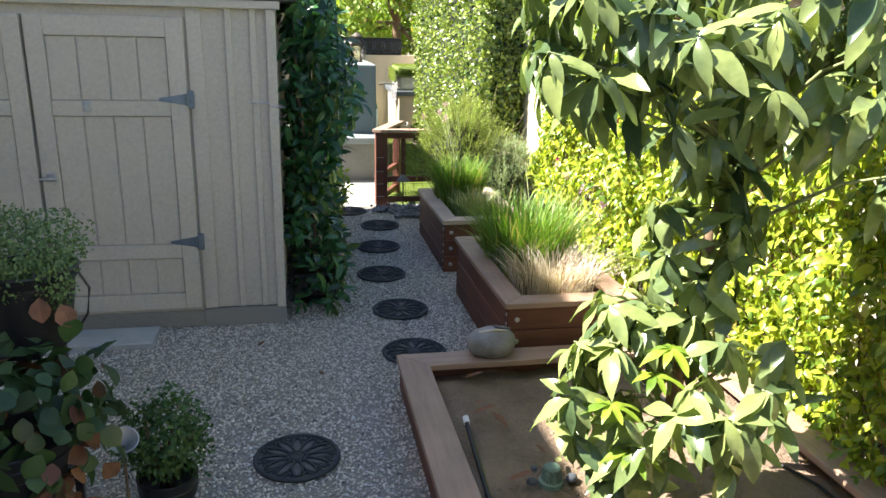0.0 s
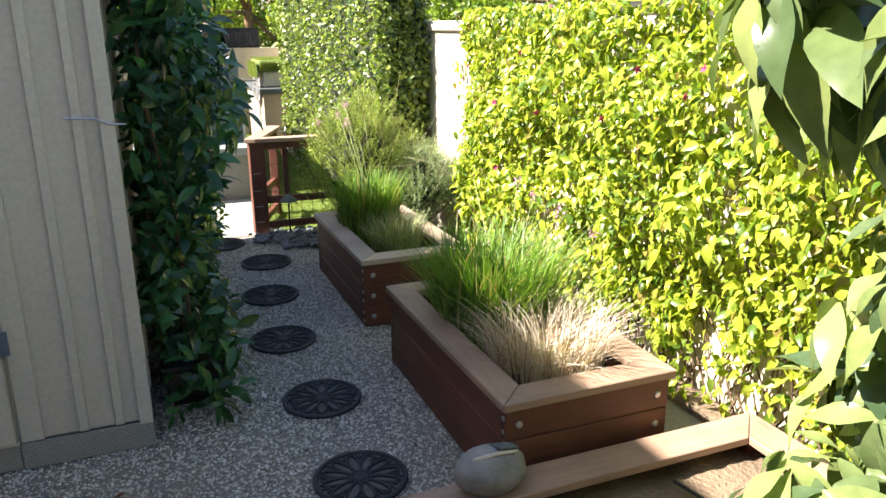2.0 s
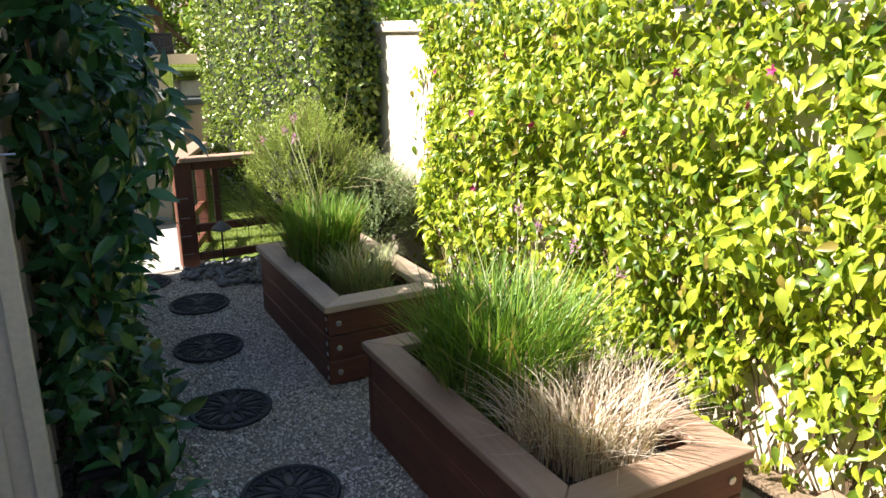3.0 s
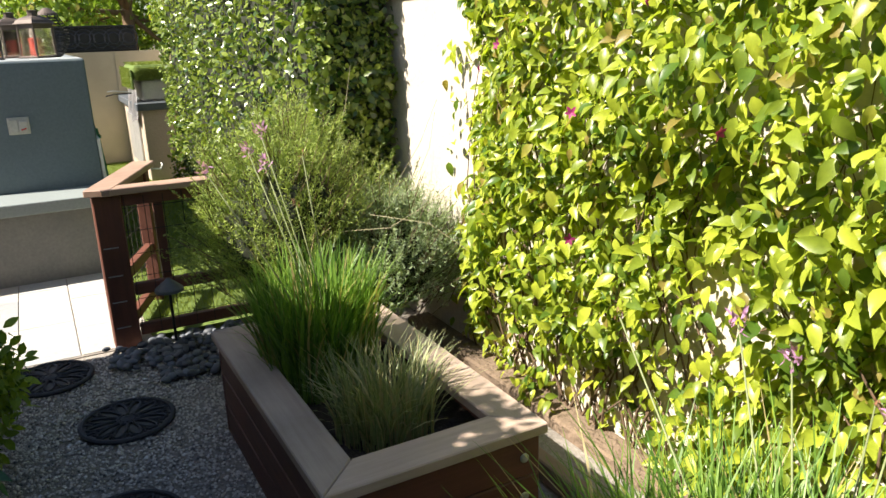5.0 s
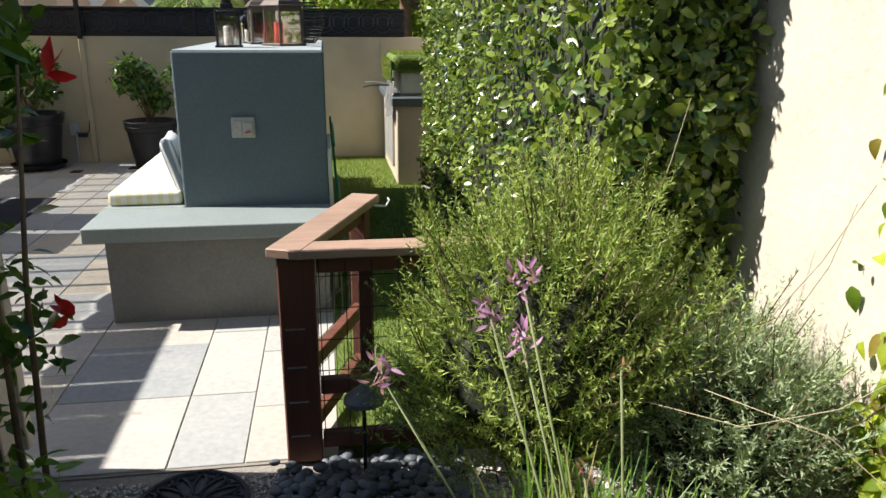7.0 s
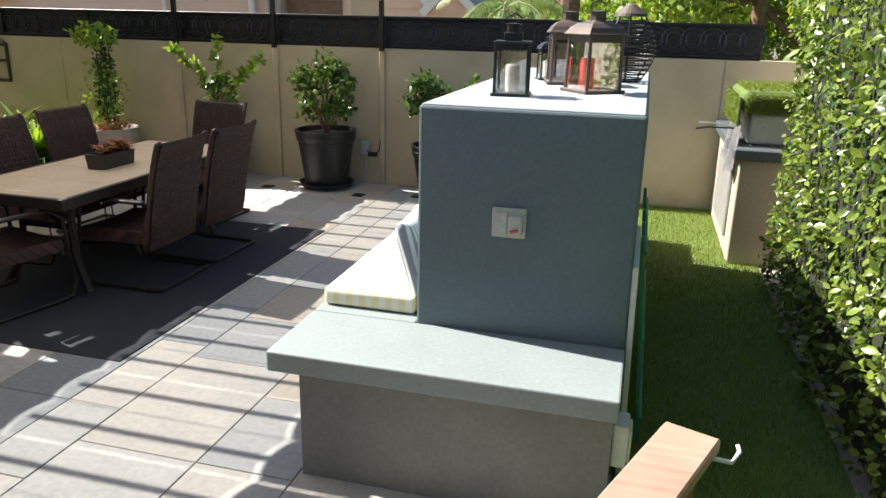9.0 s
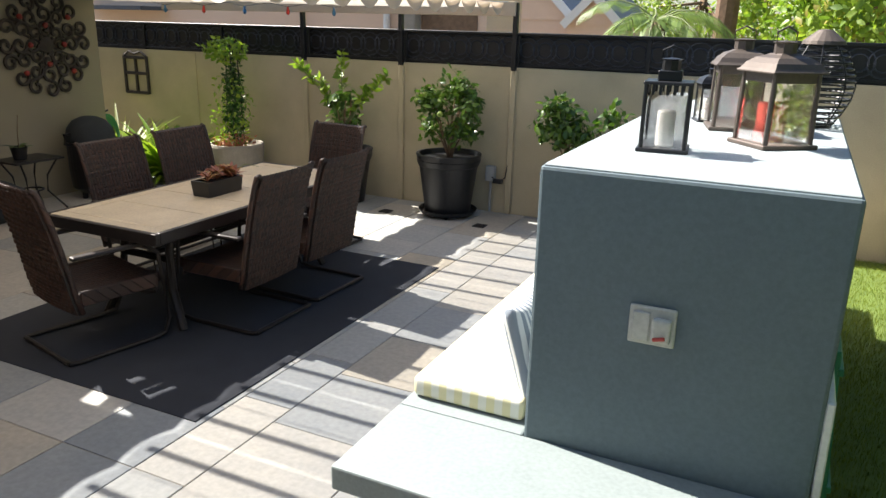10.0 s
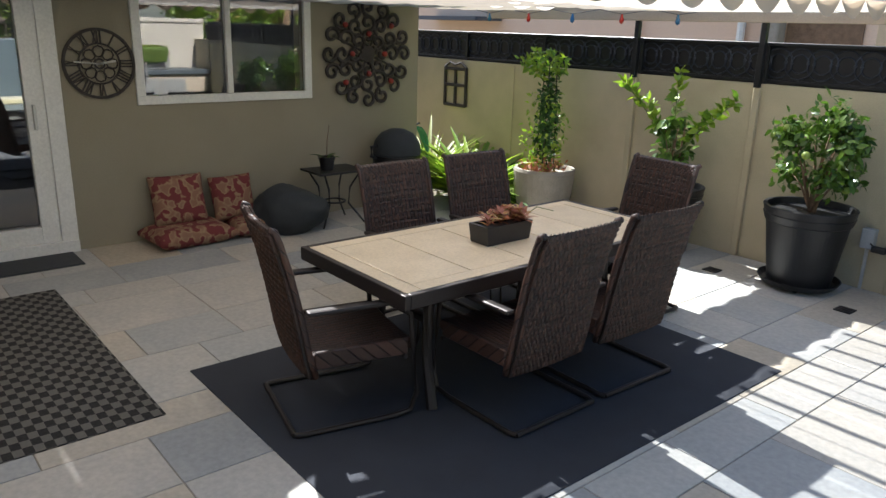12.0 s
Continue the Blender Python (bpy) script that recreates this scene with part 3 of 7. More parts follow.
def vine_on_wall():
    v = thing("wall_vine", (WALL_X, 5.0, 0), "bright green leafy vine covering the pale wall, with magenta flowers", "vine")
    rng = random.Random(5)

    def place(r):
        while True:
            y = r.uniform(0.4, 8.0)
            z = r.uniform(0.06, 2.02)
            edge = 7.72 + 0.12 * lump(z, 2, 1, 2.5) + 0.10 * math.sin(z * 3.0)
            bare = lump(y, z * 0.8, 4, 2.3) + 0.75 * max(0.0, 0.75 - z) + (0.25 if 5.9 < y < 7.9 and z < 1.0 else 0.0)
            if bare > 0.50 and r.random() < 0.8:
                continue
            if y > edge and r.random() > 0.04:
                continue
            deep = 0.10 + 0.13 * math.sin(min(1, z / 2.0) * math.pi * 0.75) + 0.20 * lump(y, z, 0, 2.4) + 0.06 * lump(y, z, 5, 7.0)
            deep *= min(1.0, max(0.15, (edge - y) * 2.2))
            p = Vector((WALL_X - 0.02 - deep * r.uniform(0.25, 1.0), y, z))
            return p, Vector((-1, 0, 0.25))

    form = leaf_form(1.0, 0.72, 0.38, 0.32, 0.34, 0.02, 5, 0.95)
    ms = [m @ Matrix.Scale(rng.uniform(0.65, 1.3), 4) for m in surface_leaves(rng, 30000, place, 0.060, 0.75, 0.6, 0.65, 0.5, 0.85)]
    near = [m for m in ms if 3.6 < m.translation.y < 7.2 and 0.5 < m.translation.z < 1.8 and m.translation.x < WALL_X - 0.2]
    rng.shuffle(near)
    near = near[:300]
    keep = set(id(m) for m in near)
    foliage("leaves", form, near + [m for m in ms if id(m) not in keep], M_VINE, v, single=len(near))
    # woody stems against the wall
    st = bmesh.new()
    for k in range(190):
        y = rng.uniform(0.5, 7.7)
        pts = [Vector((WALL_X - 0.03, y, 0.0))]
        for j in range(7):
            pts.append(pts[-1] + Vector((rng.uniform(-0.03, 0.015), rng.uniform(-0.16, 0.16), rng.uniform(0.1, 0.3))))
            pts[-1].x = min(WALL_X - 0.015, max(WALL_X - 0.17, pts[-1].x))
            pts[-1].z = min(pts[-1].z, 1.9)
        add_tube(st, pts, [0.0065 - 0.0007 * j for j in range(8)], 5)
    s = part("stem_tangle", st, M_STEM, v, "tangled brown stems")
    s.matrix_parent_inverse = v.matrix_world.inverted()
    return v


vine_on_wall()


def hedge():
    h = thing("hedge", (2.72, 11.1, 0), "tall clipped green hedge against the wall", "hedge")
    x0, x1, y0, y1, z1 = 2.52, WALL_X - 0.02, 8.58, 13.75, 2.75
    # solid block painted near-black in place of the hedge's inner shade
    c = part("core", box(x0 + 0.12, x1, y0 + 0.12, y1 - 0.1, 0, z1 - 0.1), M_INNERSHADE, h, "near-black core painted as the shade inside the hedge")
    c.matrix_parent_inverse = h.matrix_world.inverted()
    rng = random.Random(8)

    def place(r):
        side = r.random()
        if side < 0.62:
            y, z = r.uniform(y0, y1), r.uniform(0.03, z1)
            return Vector((x0 + 0.09 * r.random() + 0.07 * lump(y, z, 1, 2.4), y, z)), Vector((-1, 0, 0.1))
        if side < 0.90:
            x, z = r.uniform(x0, x1), r.uniform(0.03, z1)
            return Vector((x, y0 + 0.10 * r.random() + 0.08 * lump(x, z, 7, 2.4), z)), Vector((0, -1, 0.1))
        if side < 0.96:
            x, z = r.uniform(x0, x1), r.uniform(0.03, z1)
            return Vector((x, y1 - 0.1 * r.random(), z)), Vector((0, 1, 0.1))
        return Vector((r.uniform(x0, x1), r.uniform(y0, y1), z1 - 0.1 * r.random())), Vector((0, 0, 1))

    form = leaf_form(1.0, 0.62, 0.2, 0.12, 0.5, 0.0, 3)
    ms = [m @ Matrix.Scale(rng.uniform(0.6, 1.25), 4) for m in surface_leaves(rng, 16000, place, 0.054, 0.9, 0.8, 0.1, 0.3, 0.6)]
    foliage("leaves", form, ms, M_HEDGE, h)
    return h


hedge()


def needle_bush(name, centre, radii, n_sprigs, sprig, needle, mat, label, seed, lean=(0, 0, 1.1)):
    """A bush of sprigs, each set with many short needles."""
    b = thing(name, (centre[0], centre[1], 0), label, "bush")
    rng = random.Random(seed)
    ms = []
    stems = bmesh.new()
    for k in range(n_sprigs):
        d = rdir(rng)
        if d.z < -0.75:
            d.z = -d.z
        r = 0.72 + 0.42 * lump(d.x, d.y, d.z * 1.3 + seed, 3.4) + rng.uniform(-0.34, 0.08)
        p = Vector((centre[0] + d.x * radii[0] * r, centre[1] + d.y * radii[1] * r, centre[2] + d.z * radii[2] * r))
        if p.x > WALL_X - 0.04 or p.z < 0.06:
            continue
        up = (Vector((d.x, d.y, d.z * 0.4)) + Vector(lean) + rdir(rng) * 0.45).normalized()
        ln = sprig * rng.uniform(0.6, 1.3)
        count = 26
        for j in range(count):
            t = (j + rng.random()) / count
            q = p + up * (ln * t)
            nd = (up * 1.0 + rdir(rng)).normalized()
            ms.append(frame_to(q, nd, rdir(rng), needle * rng.uniform(0.7, 1.2) * (1.1 - 0.5 * t)))
        if k % 4 == 0:
            add_tube(stems, [p - up * 0.1, p + up * ln], [0.003, 0.0015], 3)
    form = leaf_form(1.0, 0.19, 0.3, 0.1, 0.45, 0.0, 2)
    foliage("needles", form, ms, mat, b)
    s = part("branchwork", stems, M_STEM, b)
    s.matrix_parent_inverse = b.matrix_world.inverted()
    # lumpy core painted near-black, so gaps between sprigs read as shade
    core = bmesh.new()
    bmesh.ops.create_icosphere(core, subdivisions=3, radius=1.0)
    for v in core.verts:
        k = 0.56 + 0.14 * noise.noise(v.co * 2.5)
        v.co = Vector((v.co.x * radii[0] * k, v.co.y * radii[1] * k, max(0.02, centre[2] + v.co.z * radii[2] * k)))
    part("shade_core", core, M_INNERSHADE, b, "near-black core painted as the shade inside the bush")
    return b


needle_bush("rosemary_bush", (2.20, 8.20, 0.72), (0.56, 0.48, 0.62), 2600, 0.15, 0.027, M_ROSEMARY, "large upright rosemary bush with fine needles", 21)
needle_bush("lavender_bush", (2.70, 8.02, 0.50), (0.40, 0.42, 0.42), 1600, 0.16, 0.030, M_LAVENDER, "rounded grey-green lavender bush beside the wall", 22)


def grass_clump(name, at, n, height, spread, mat, label, seed, width=0.0095, stiff=0.6):
    """Blades that rise from a small foot and arch outwards."""
    g = thing(name, at, label, "grass")
    rng = random.Random(seed)
    verts, faces = [], []
    for k in range(n):
        a = rng.uniform(0, 2 * math.pi)
        rad = spread * 0.38 * math.sqrt(rng.random())
        foot = Vector((rad * math.cos(a), rad * math.sin(a), 0))
        a2 = a + rng.gauss(0, 0.9)
        out = Vector((math.cos(a2), math.sin(a2), 0))
        h = height * rng.uniform(0.55, 1.05)
        reach = spread * rng.uniform(0.02, 0.55) * (1.1 - stiff * 0.5)
        side = Vector((-out.y, out.x, 0)) * width * 0.5 * rng.uniform(0.7, 1.2)
        tilt = rng.uniform(-0.6, 0.6)
        side = side * math.cos(tilt) + out * side.length * math.sin(tilt)
        base = len(verts)
        rows = 4
        for j in range(rows + 1):
            t = j / rows
            p = foot + out * (reach * t ** 2.2) + Vector((0, 0, h * (t - 0.28 * (1 - stiff) * t * t * 2)))
            w = 1.0 - 0.9 * t ** 2.5
            verts += [p - side * w, p + side * w]
        for j in range(rows):
            q = base + 2 * j
            faces.append((q, q + 1, q + 3, q + 2))
    me = fast_mesh("blades", np.array([tuple(v) for v in verts]), np.array(faces))
    me.shade_smooth()
    ob = part("blades", me, mat, g)
    ob["kind"] = "stuff"
    return g


grass_clump("green_grass", (2.08, 5.24, 0.33), 1500, 0.70, 0.80, M_GRASS, "lush green arching grass clump in the planter", 31)
grass_clump("dry_grass", (2.11, 4.72, 0.33), 1000, 0.45, 0.70, M_DRYGRASS, "dry straw-coloured pinkish grass clump", 32, 0.0055, 0.5)
grass_clump("green_grass", (2.00, 7.22, 0.33), 1300, 0.58, 0.56, M_GRASS, "dense dark green grass clump in the planter", 33, 0.0105, 0.8)
grass_clump("pale_grass", (2.05, 6.72, 0.33), 600, 0.38, 0.46, M_PALEGRASS, "small variegated pale grass tuft", 34, 0.0075, 0.6)

# ---------------------------------------------------------------- more materials
def wicker_mat():
    m, nt, b = shader("brown_wicker", 0.5)
    v = coords(nt)
    sep = nt.nodes.new("ShaderNodeSeparateXYZ")
    nt.links.new(v, sep.inputs[0])
    ad = nt.nodes.new("ShaderNodeMath")
    ad.operation = 'ADD'
    nt.links.new(sep.outputs[2], ad.inputs[0])
    nt.links.new(sep.outputs[1], ad.inputs[1])
    cb = nt.nodes.new("ShaderNodeCombineXYZ")
    nt.links.new(ad.outputs[0], cb.inputs[0])
    nt.links.new(sep.outputs[0], cb.inputs[1])
    br = nt.nodes.new("ShaderNodeTexBrick")
    br.inputs["Scale"].default_value = 1.0
    br.inputs["Brick Width"].default_value, br.inputs["Row Height"].default_value = 0.075, 0.03
    br.inputs["Mortar Size"].default_value, br.inputs["Mortar Smooth"].default_value = 0.007, 1.0
    br.inputs["Color1"].default_value, br.inputs["Color2"].default_value = (0.078, 0.036, 0.024, 1), (0.030, 0.016, 0.013, 1)
    br.inputs["Mortar"].default_value = (0.012, 0.008, 0.007, 1)
    nt.links.new(cb.outputs[0], br.inputs["Vector"])
    nt.links.new(br.outputs["Color"], b.inputs["Base Color"])
    inv = nt.nodes.new("ShaderNodeMath")
    inv.operation = 'SUBTRACT'
    inv.inputs[0].default_value = 1.0
    nt.links.new(br.outputs["Fac"], inv.inputs[1])
    bump(nt, b, inv.outputs[0], 0.9, 0.006)
    return m


def stripe_mat(name, a, c, axis=0, scale=9.0):
    m, nt, b = shader(name, 0.9)
    w = nt.nodes.new("ShaderNodeTexWave")
    w.bands_direction = 'XYZ'[axis]
    w.inputs["Scale"].default_value = scale
    w.inputs["Distortion"].default_value = 0.4
    nt.links.new(coords(nt), w.inputs["Vector"])
    nt.links.new(ramp(nt, w.outputs["Fac"], ((0.44, a), (0.56, c))), b.inputs["Base Color"])
    bump(nt, b, noise_tex(nt, coords(nt), 260, 2), 0.3, 0.002)
    return m


def pattern_mat(name, ground, figure, scale):
    """Printed cloth: blotchy figures on a darker ground."""
    m, nt, b = shader(name, 0.95)
    v = coords(nt)
    n = noise_tex(nt, v, scale, 1.5, 0.4)
    c = ramp(nt, n, ((0.47, ground), (0.53, figure), (0.6, tuple((x + y) / 2 for x, y in zip(ground, figure)))))
    nt.links.new(c, b.inputs["Base Color"])
    bump(nt, b, noise_tex(nt, v, 180.0, 2), 0.3, 0.003)
    return m


def checker_mat():
    m, nt, b = shader("checked_rug_weave", 0.95)
    c = nt.nodes.new("ShaderNodeTexChecker")
    c.inputs["Scale"].default_value = 15.0
    c.inputs["Color1"].default_value, c.inputs["Color2"].default_value = (0.008, 0.0075, 0.0075, 1), (0.14, 0.13, 0.115, 1)
    nt.links.new(coords(nt, (1, 1.5, 0)), c.inputs["Vector"])
    n = noise_tex(nt, coords(nt), 60.0, 3)
    nt.links.new(mixc(nt, 0.18, c.outputs["Color"], ramp(nt, n, ((0.3, (0.01, 0.01, 0.01)), (0.7, (0.09, 0.085, 0.075))))), b.inputs["Base Color"])
    bump(nt, b, n, 0.5, 0.004)
    return m


def paver_mat():
    """Sandstone slabs: cream, grey and tan from one to the next."""
    m, nt, b = shader("sandstone_paver", 0.72)
    oi = nt.nodes.new("ShaderNodeObjectInfo")
    c = ramp(nt, oi.outputs["Random"], ((0.0, (0.27, 0.29, 0.31)), (0.10, (0.38, 0.39, 0.39)), (0.3, (0.50, 0.495, 0.47)), (0.66, (0.53, 0.51, 0.47)), (0.80, (0.53, 0.46, 0.355)), (0.9, (0.54, 0.51, 0.46))))
    v = coords(nt)
    a, f = noise_tex(nt, v, 2.2, 6.0, 0.6), noise_tex(nt, v, 30.0, 4.0)
    c = mixc(nt, 1.0, c, ramp(nt, a, ((0.25, (0.74, 0.76, 0.79)), (0.75, (1.04, 1.01, 0.96)))), 'MULTIPLY')
    c = mixc(nt, 0.5, c, mixc(nt, 1.0, c, ramp(nt, f, ((0.3, (0.70, 0.70, 0.70)), (0.7, (1.08, 1.08, 1.08)))), 'MULTIPLY'))
    nt.links.new(c, b.inputs["Base Color"])
    bump(nt, b, f, 0.25, 0.004)
    return m


def fabric_mat(name, col, through):
    m, nt, b = shader(name, 0.9)
    n = noise_tex(nt, coords(nt), 3.0, 4)
    c = ramp(nt, n, ((0.3, tuple(x * 0.85 for x in col)), (0.7, col)))
    nt.links.new(c, b.inputs["Base Color"])
    tr = nt.nodes.new("ShaderNodeBsdfTranslucent")
    nt.links.new(c, tr.inputs[0])
    ms = nt.nodes.new("ShaderNodeMixShader")
    ms.inputs[0].default_value = through
    nt.links.new(b.outputs[0], ms.inputs[1])
    nt.links.new(tr.outputs[0], ms.inputs[2])
    nt.links.new(ms.outputs[0], nt.nodes["Material Output"].inputs[0])
    return m


def sheer_mat(name, col, open_share):
    """Open-weave cloth: a share of the light goes straight through."""
    m = fabric_mat(name, col, 0.5)
    nt = m.node_tree
    out = nt.nodes["Material Output"].inputs[0]
    cloth = out.links[0].from_socket
    tp = nt.nodes.new("ShaderNodeBsdfTransparent")
    ms = nt.nodes.new("ShaderNodeMixShader")
    ms.inputs[0].default_value = open_share
    nt.links.new(cloth, ms.inputs[1])
    nt.links.new(tp.outputs[0], ms.inputs[2])
    nt.links.new(ms.outputs[0], out)
    return m


def plain(name, col, rough=0.6, metal=0.0):
    return rough_mat(name, col, tuple(x * 0.75 for x in col), rough, 9, 70, 0.1, metal=metal)


M_WICKER = wicker_mat()
M_STRAND = leaf_mat("wicker_strand", (0.085, 0.042, 0.029), (0.028, 0.015, 0.012), None, 0.5, 0.0)
M_PAVER = paver_mat()
M_CHECK = checker_mat()
M_CANVAS = fabric_mat("canopy_canvas", (0.72, 0.62, 0.50), 0.5)
M_SOLIDCANVAS = fabric_mat("canopy_canvas_double", (0.66, 0.57, 0.47), 0.27)
M_SHEER = sheer_mat("sheer_shade_cloth", (0.76, 0.70, 0.60), 0.45)
M_CUSHION = stripe_mat("striped_cushion", (0.80, 0.77, 0.66), (0.76, 0.69, 0.42), 0, 5.0)
M_PILLOW = stripe_mat("striped_pillow", (0.70, 0.70, 0.68), (0.26, 0.29, 0.33), 1, 11.0)
M_REDPILLOW = pattern_mat("red_patterned_cloth", (0.15, 0.03, 0.03), (0.30, 0.21, 0.12), 13.0)
M_BEANBAG = plain("dark_grey_cloth", (0.034, 0.04, 0.045), 0.9)
M_TILETOP = rough_mat("table_tile", (0.74, 0.61, 0.42), (0.60, 0.48, 0.32), 0.5, 6, 60, 0.12, vary=0.06)
M_TABLEFRAME = plain("dark_bronze_frame", (0.035, 0.027, 0.024), 0.45, 0.4)
M_BRONZE = plain("aged_bronze", (0.125, 0.098, 0.08), 0.55, 0.45)
M_CANDLE = plain("white_wax", (0.82, 0.80, 0.74), 0.5)
M_REDCANDLE = plain("red_wax", (0.55, 0.07, 0.045), 0.5)
M_GLASS = glass_mat("clear_glass")
M_PANE = glass_mat("window_glass", 0.01, ior=2.1)
M_CLAY = plain("stone_pot", (0.34, 0.30, 0.245), 0.75)
M_COUNTER = plain("dark_counter", (0.10, 0.115, 0.125), 0.5)
M_BBQ = rough_mat("tan_island_stucco", (0.52, 0.43, 0.32), (0.44, 0.36, 0.26), 0.9, 2, 90, 0.4)
M_COVER = plain("grey_cover_cloth", (0.33, 0.32, 0.31), 0.9)
M_STEEL = plain("brushed_steel", (0.62, 0.61, 0.58), 0.4, 0.6)
M_OUTLET = plain("beige_plastic", (0.55, 0.55, 0.49), 0.45)
M_PVC = plain("grey_conduit", (0.45, 0.46, 0.46), 0.5)
M_GREENPLASTIC = plain("green_plastic", (0.03, 0.22, 0.12), 0.4)
M_DRAIN = plain("green_drain_plastic", (0.16, 0.24, 0.18), 0.5)
M_REDLEAF = leaf_mat("red_succulent_leaf", (0.46, 0.17, 0.09), (0.30, 0.09, 0.07), (0.5, 0.33, 0.1), 0.45, 0.2, 0.2)
M_DRYLEAF = leaf_mat("dry_brown_leaf", (0.30, 0.14, 0.075), (0.17, 0.08, 0.045), None, 0.7, 0.15)
M_STRAW = leaf_mat("strawberry_leaf", (0.055, 0.12, 0.035), (0.018, 0.045, 0.016), (0.12, 0.05, 0.03), 0.5, 0.25, 0.12)
M_THYME = leaf_mat("thyme_leaf", (0.17, 0.25, 0.09), (0.07, 0.13, 0.04), None, 0.6, 0.2)
M_HERB = leaf_mat("herb_leaf", (0.08, 0.165, 0.04), (0.03, 0.08, 0.018), None, 0.5, 0.3)
M_MAGENTA = leaf_mat("magenta_petal", (0.38, 0.035, 0.17), (0.24, 0.02, 0.11), None, 0.6, 0.3)
M_LILAC = leaf_mat("lilac_petal", (0.62, 0.34, 0.58), (0.50, 0.25, 0.47), None, 0.6, 0.35)
M_SCARLET = leaf_mat("scarlet_petal", (0.65, 0.02, 0.025), (0.50, 0.01, 0.02), None, 0.5, 0.3)
M_VARIEGATED = leaf_mat("striped_strap_leaf", (0.55, 0.56, 0.24), (0.25, 0.33, 0.10), None, 0.5, 0.3)
M_PALM = leaf_mat("palm_leaflet", (0.24, 0.33, 0.08), (0.12, 0.19, 0.04), None, 0.45, 0.3)
M_LEMON = plain("green_fruit", (0.22, 0.30, 0.04), 0.45)
M_BULBRED = plain("red_bulb", (0.5, 0.03, 0.02), 0.2)
M_BULBBLUE = plain("blue_bulb", (0.05, 0.16, 0.3), 0.2)
M_RUST = plain("dark_rusted_iron", (0.055, 0.045, 0.04), 0.7, 0.4)
M_REDBEAD = plain("red_glass_bead", (0.35, 0.04, 0.03), 0.3)
M_DRYSTALK = plain("dry_stalk", (0.42, 0.36, 0.22), 0.8)
M_GRAVELSTONE = None


def gravel_stone_mat():
    m, nt, b = shader("gravel_stone", 0.8)
    g = nt.nodes.new("ShaderNodeNewGeometry")
    c = ramp(nt, g.outputs["Random Per Island"], ((0.0, (0.16, 0.155, 0.15)), (0.18, (0.46, 0.43, 0.39)), (0.5, (0.70, 0.65, 0.58)), (0.85, (0.78, 0.72, 0.63)), (1.0, (0.90, 0.88, 0.84))))
    nt.links.new(c, b.inputs["Base Color"])
    bump(nt, b, noise_tex(nt, coords(nt), 120, 3), 0.3, 0.003)
    return m


M_GRAVELSTONE = gravel_stone_mat()


def rect_pot(x, y, z, w, d, h, taper=0.85, wall=0.012):
    bm = bmesh.new()
    rings = []
    for s, zz in ((taper, 0), (1.0, h), (1.0 - 2 * wall / w, h), (1.0 - 2 * wall / w, h - 0.03)):
        rings.append([bm.verts.new((x + sx * w * s / 2, y + sy * d * s / 2, z + zz)) for sx, sy in ((-1, -1), (1, -1), (1, 1), (-1, 1))])
    for a, b in zip(rings, rings[1:]):
        for i in range(4):
            bm.faces.new((a[i], a[(i + 1) % 4], b[(i + 1) % 4], b[i]))
    bm.faces.new(list(reversed(rings[0])))
    bm.faces.new(rings[-1])
    return bm


def pot_body(r, h, foot=0.7, rim=0.06):
    return lathe([(0.0, 0.0), (r * foot, 0.0), (r * (foot + 0.75 * (1 - foot)), h - rim * 1.6), (r * 0.97, h - rim * 1.5), (r * 1.02, h - rim * 0.8), (r, h - rim * 0.75), (r * 1.04, h - 0.005), (r * 1.03, h), (r * 0.95, h), (r * 0.92, h - 0.05), (0.0, h - 0.055)], 64)


def pot(parent, r, h, mat=None, foot=0.7, rim=0.06, label=""):
    return part("pot", pot_body(r, h, foot, rim), mat or M_BLACK_PLASTIC, parent, label, smooth=False)


def leafy_crown(parent, centre, radii, n, size, form, mat, seed, name="leaves", hollow=0.35, single=0, droop=0.35, spread=0.9):
    """Leaves filling an uneven rounded form, in the world's metres."""
    rng = random.Random(seed)

    def place(r):
        d = rdir(r)
        k = (hollow + (1 - hollow) * r.random() ** 0.5) * (0.85 + 0.3 * lump(d.x, d.y, d.z + seed, 2.1))
        return Vector((centre[0] + d.x * radii[0] * k, centre[1] + d.y * radii[1] * k, max(0.02, centre[2] + d.z * radii[2] * k))), d

    return foliage(name, form, surface_leaves(rng, n, place, size, spread, 0.6, droop), mat, parent, single)


def stem(parent, pts, radii, mat=None, name="stem", n=6):
    ob = part(name, tube(pts, radii, n), mat or M_STEM, parent, smooth=True)
    ob.matrix_parent_inverse = parent.matrix_world.inverted()
    return ob


F_OVAL = leaf_form(1.0, 0.5, 0.2, 0.2, 0.45, 0.0, 3)
F_LONG = leaf_form(1.0, 0.30, 0.25, 0.3, 0.45, 0.0, 3)
F_SMALL = leaf_form(1.0, 0.6, 0.15, 0.1, 0.5, 0.0, 2)
F_BROAD = leaf_form(1.0, 0.34, 0.28, 0.36, 0.5, 0.03, 8)


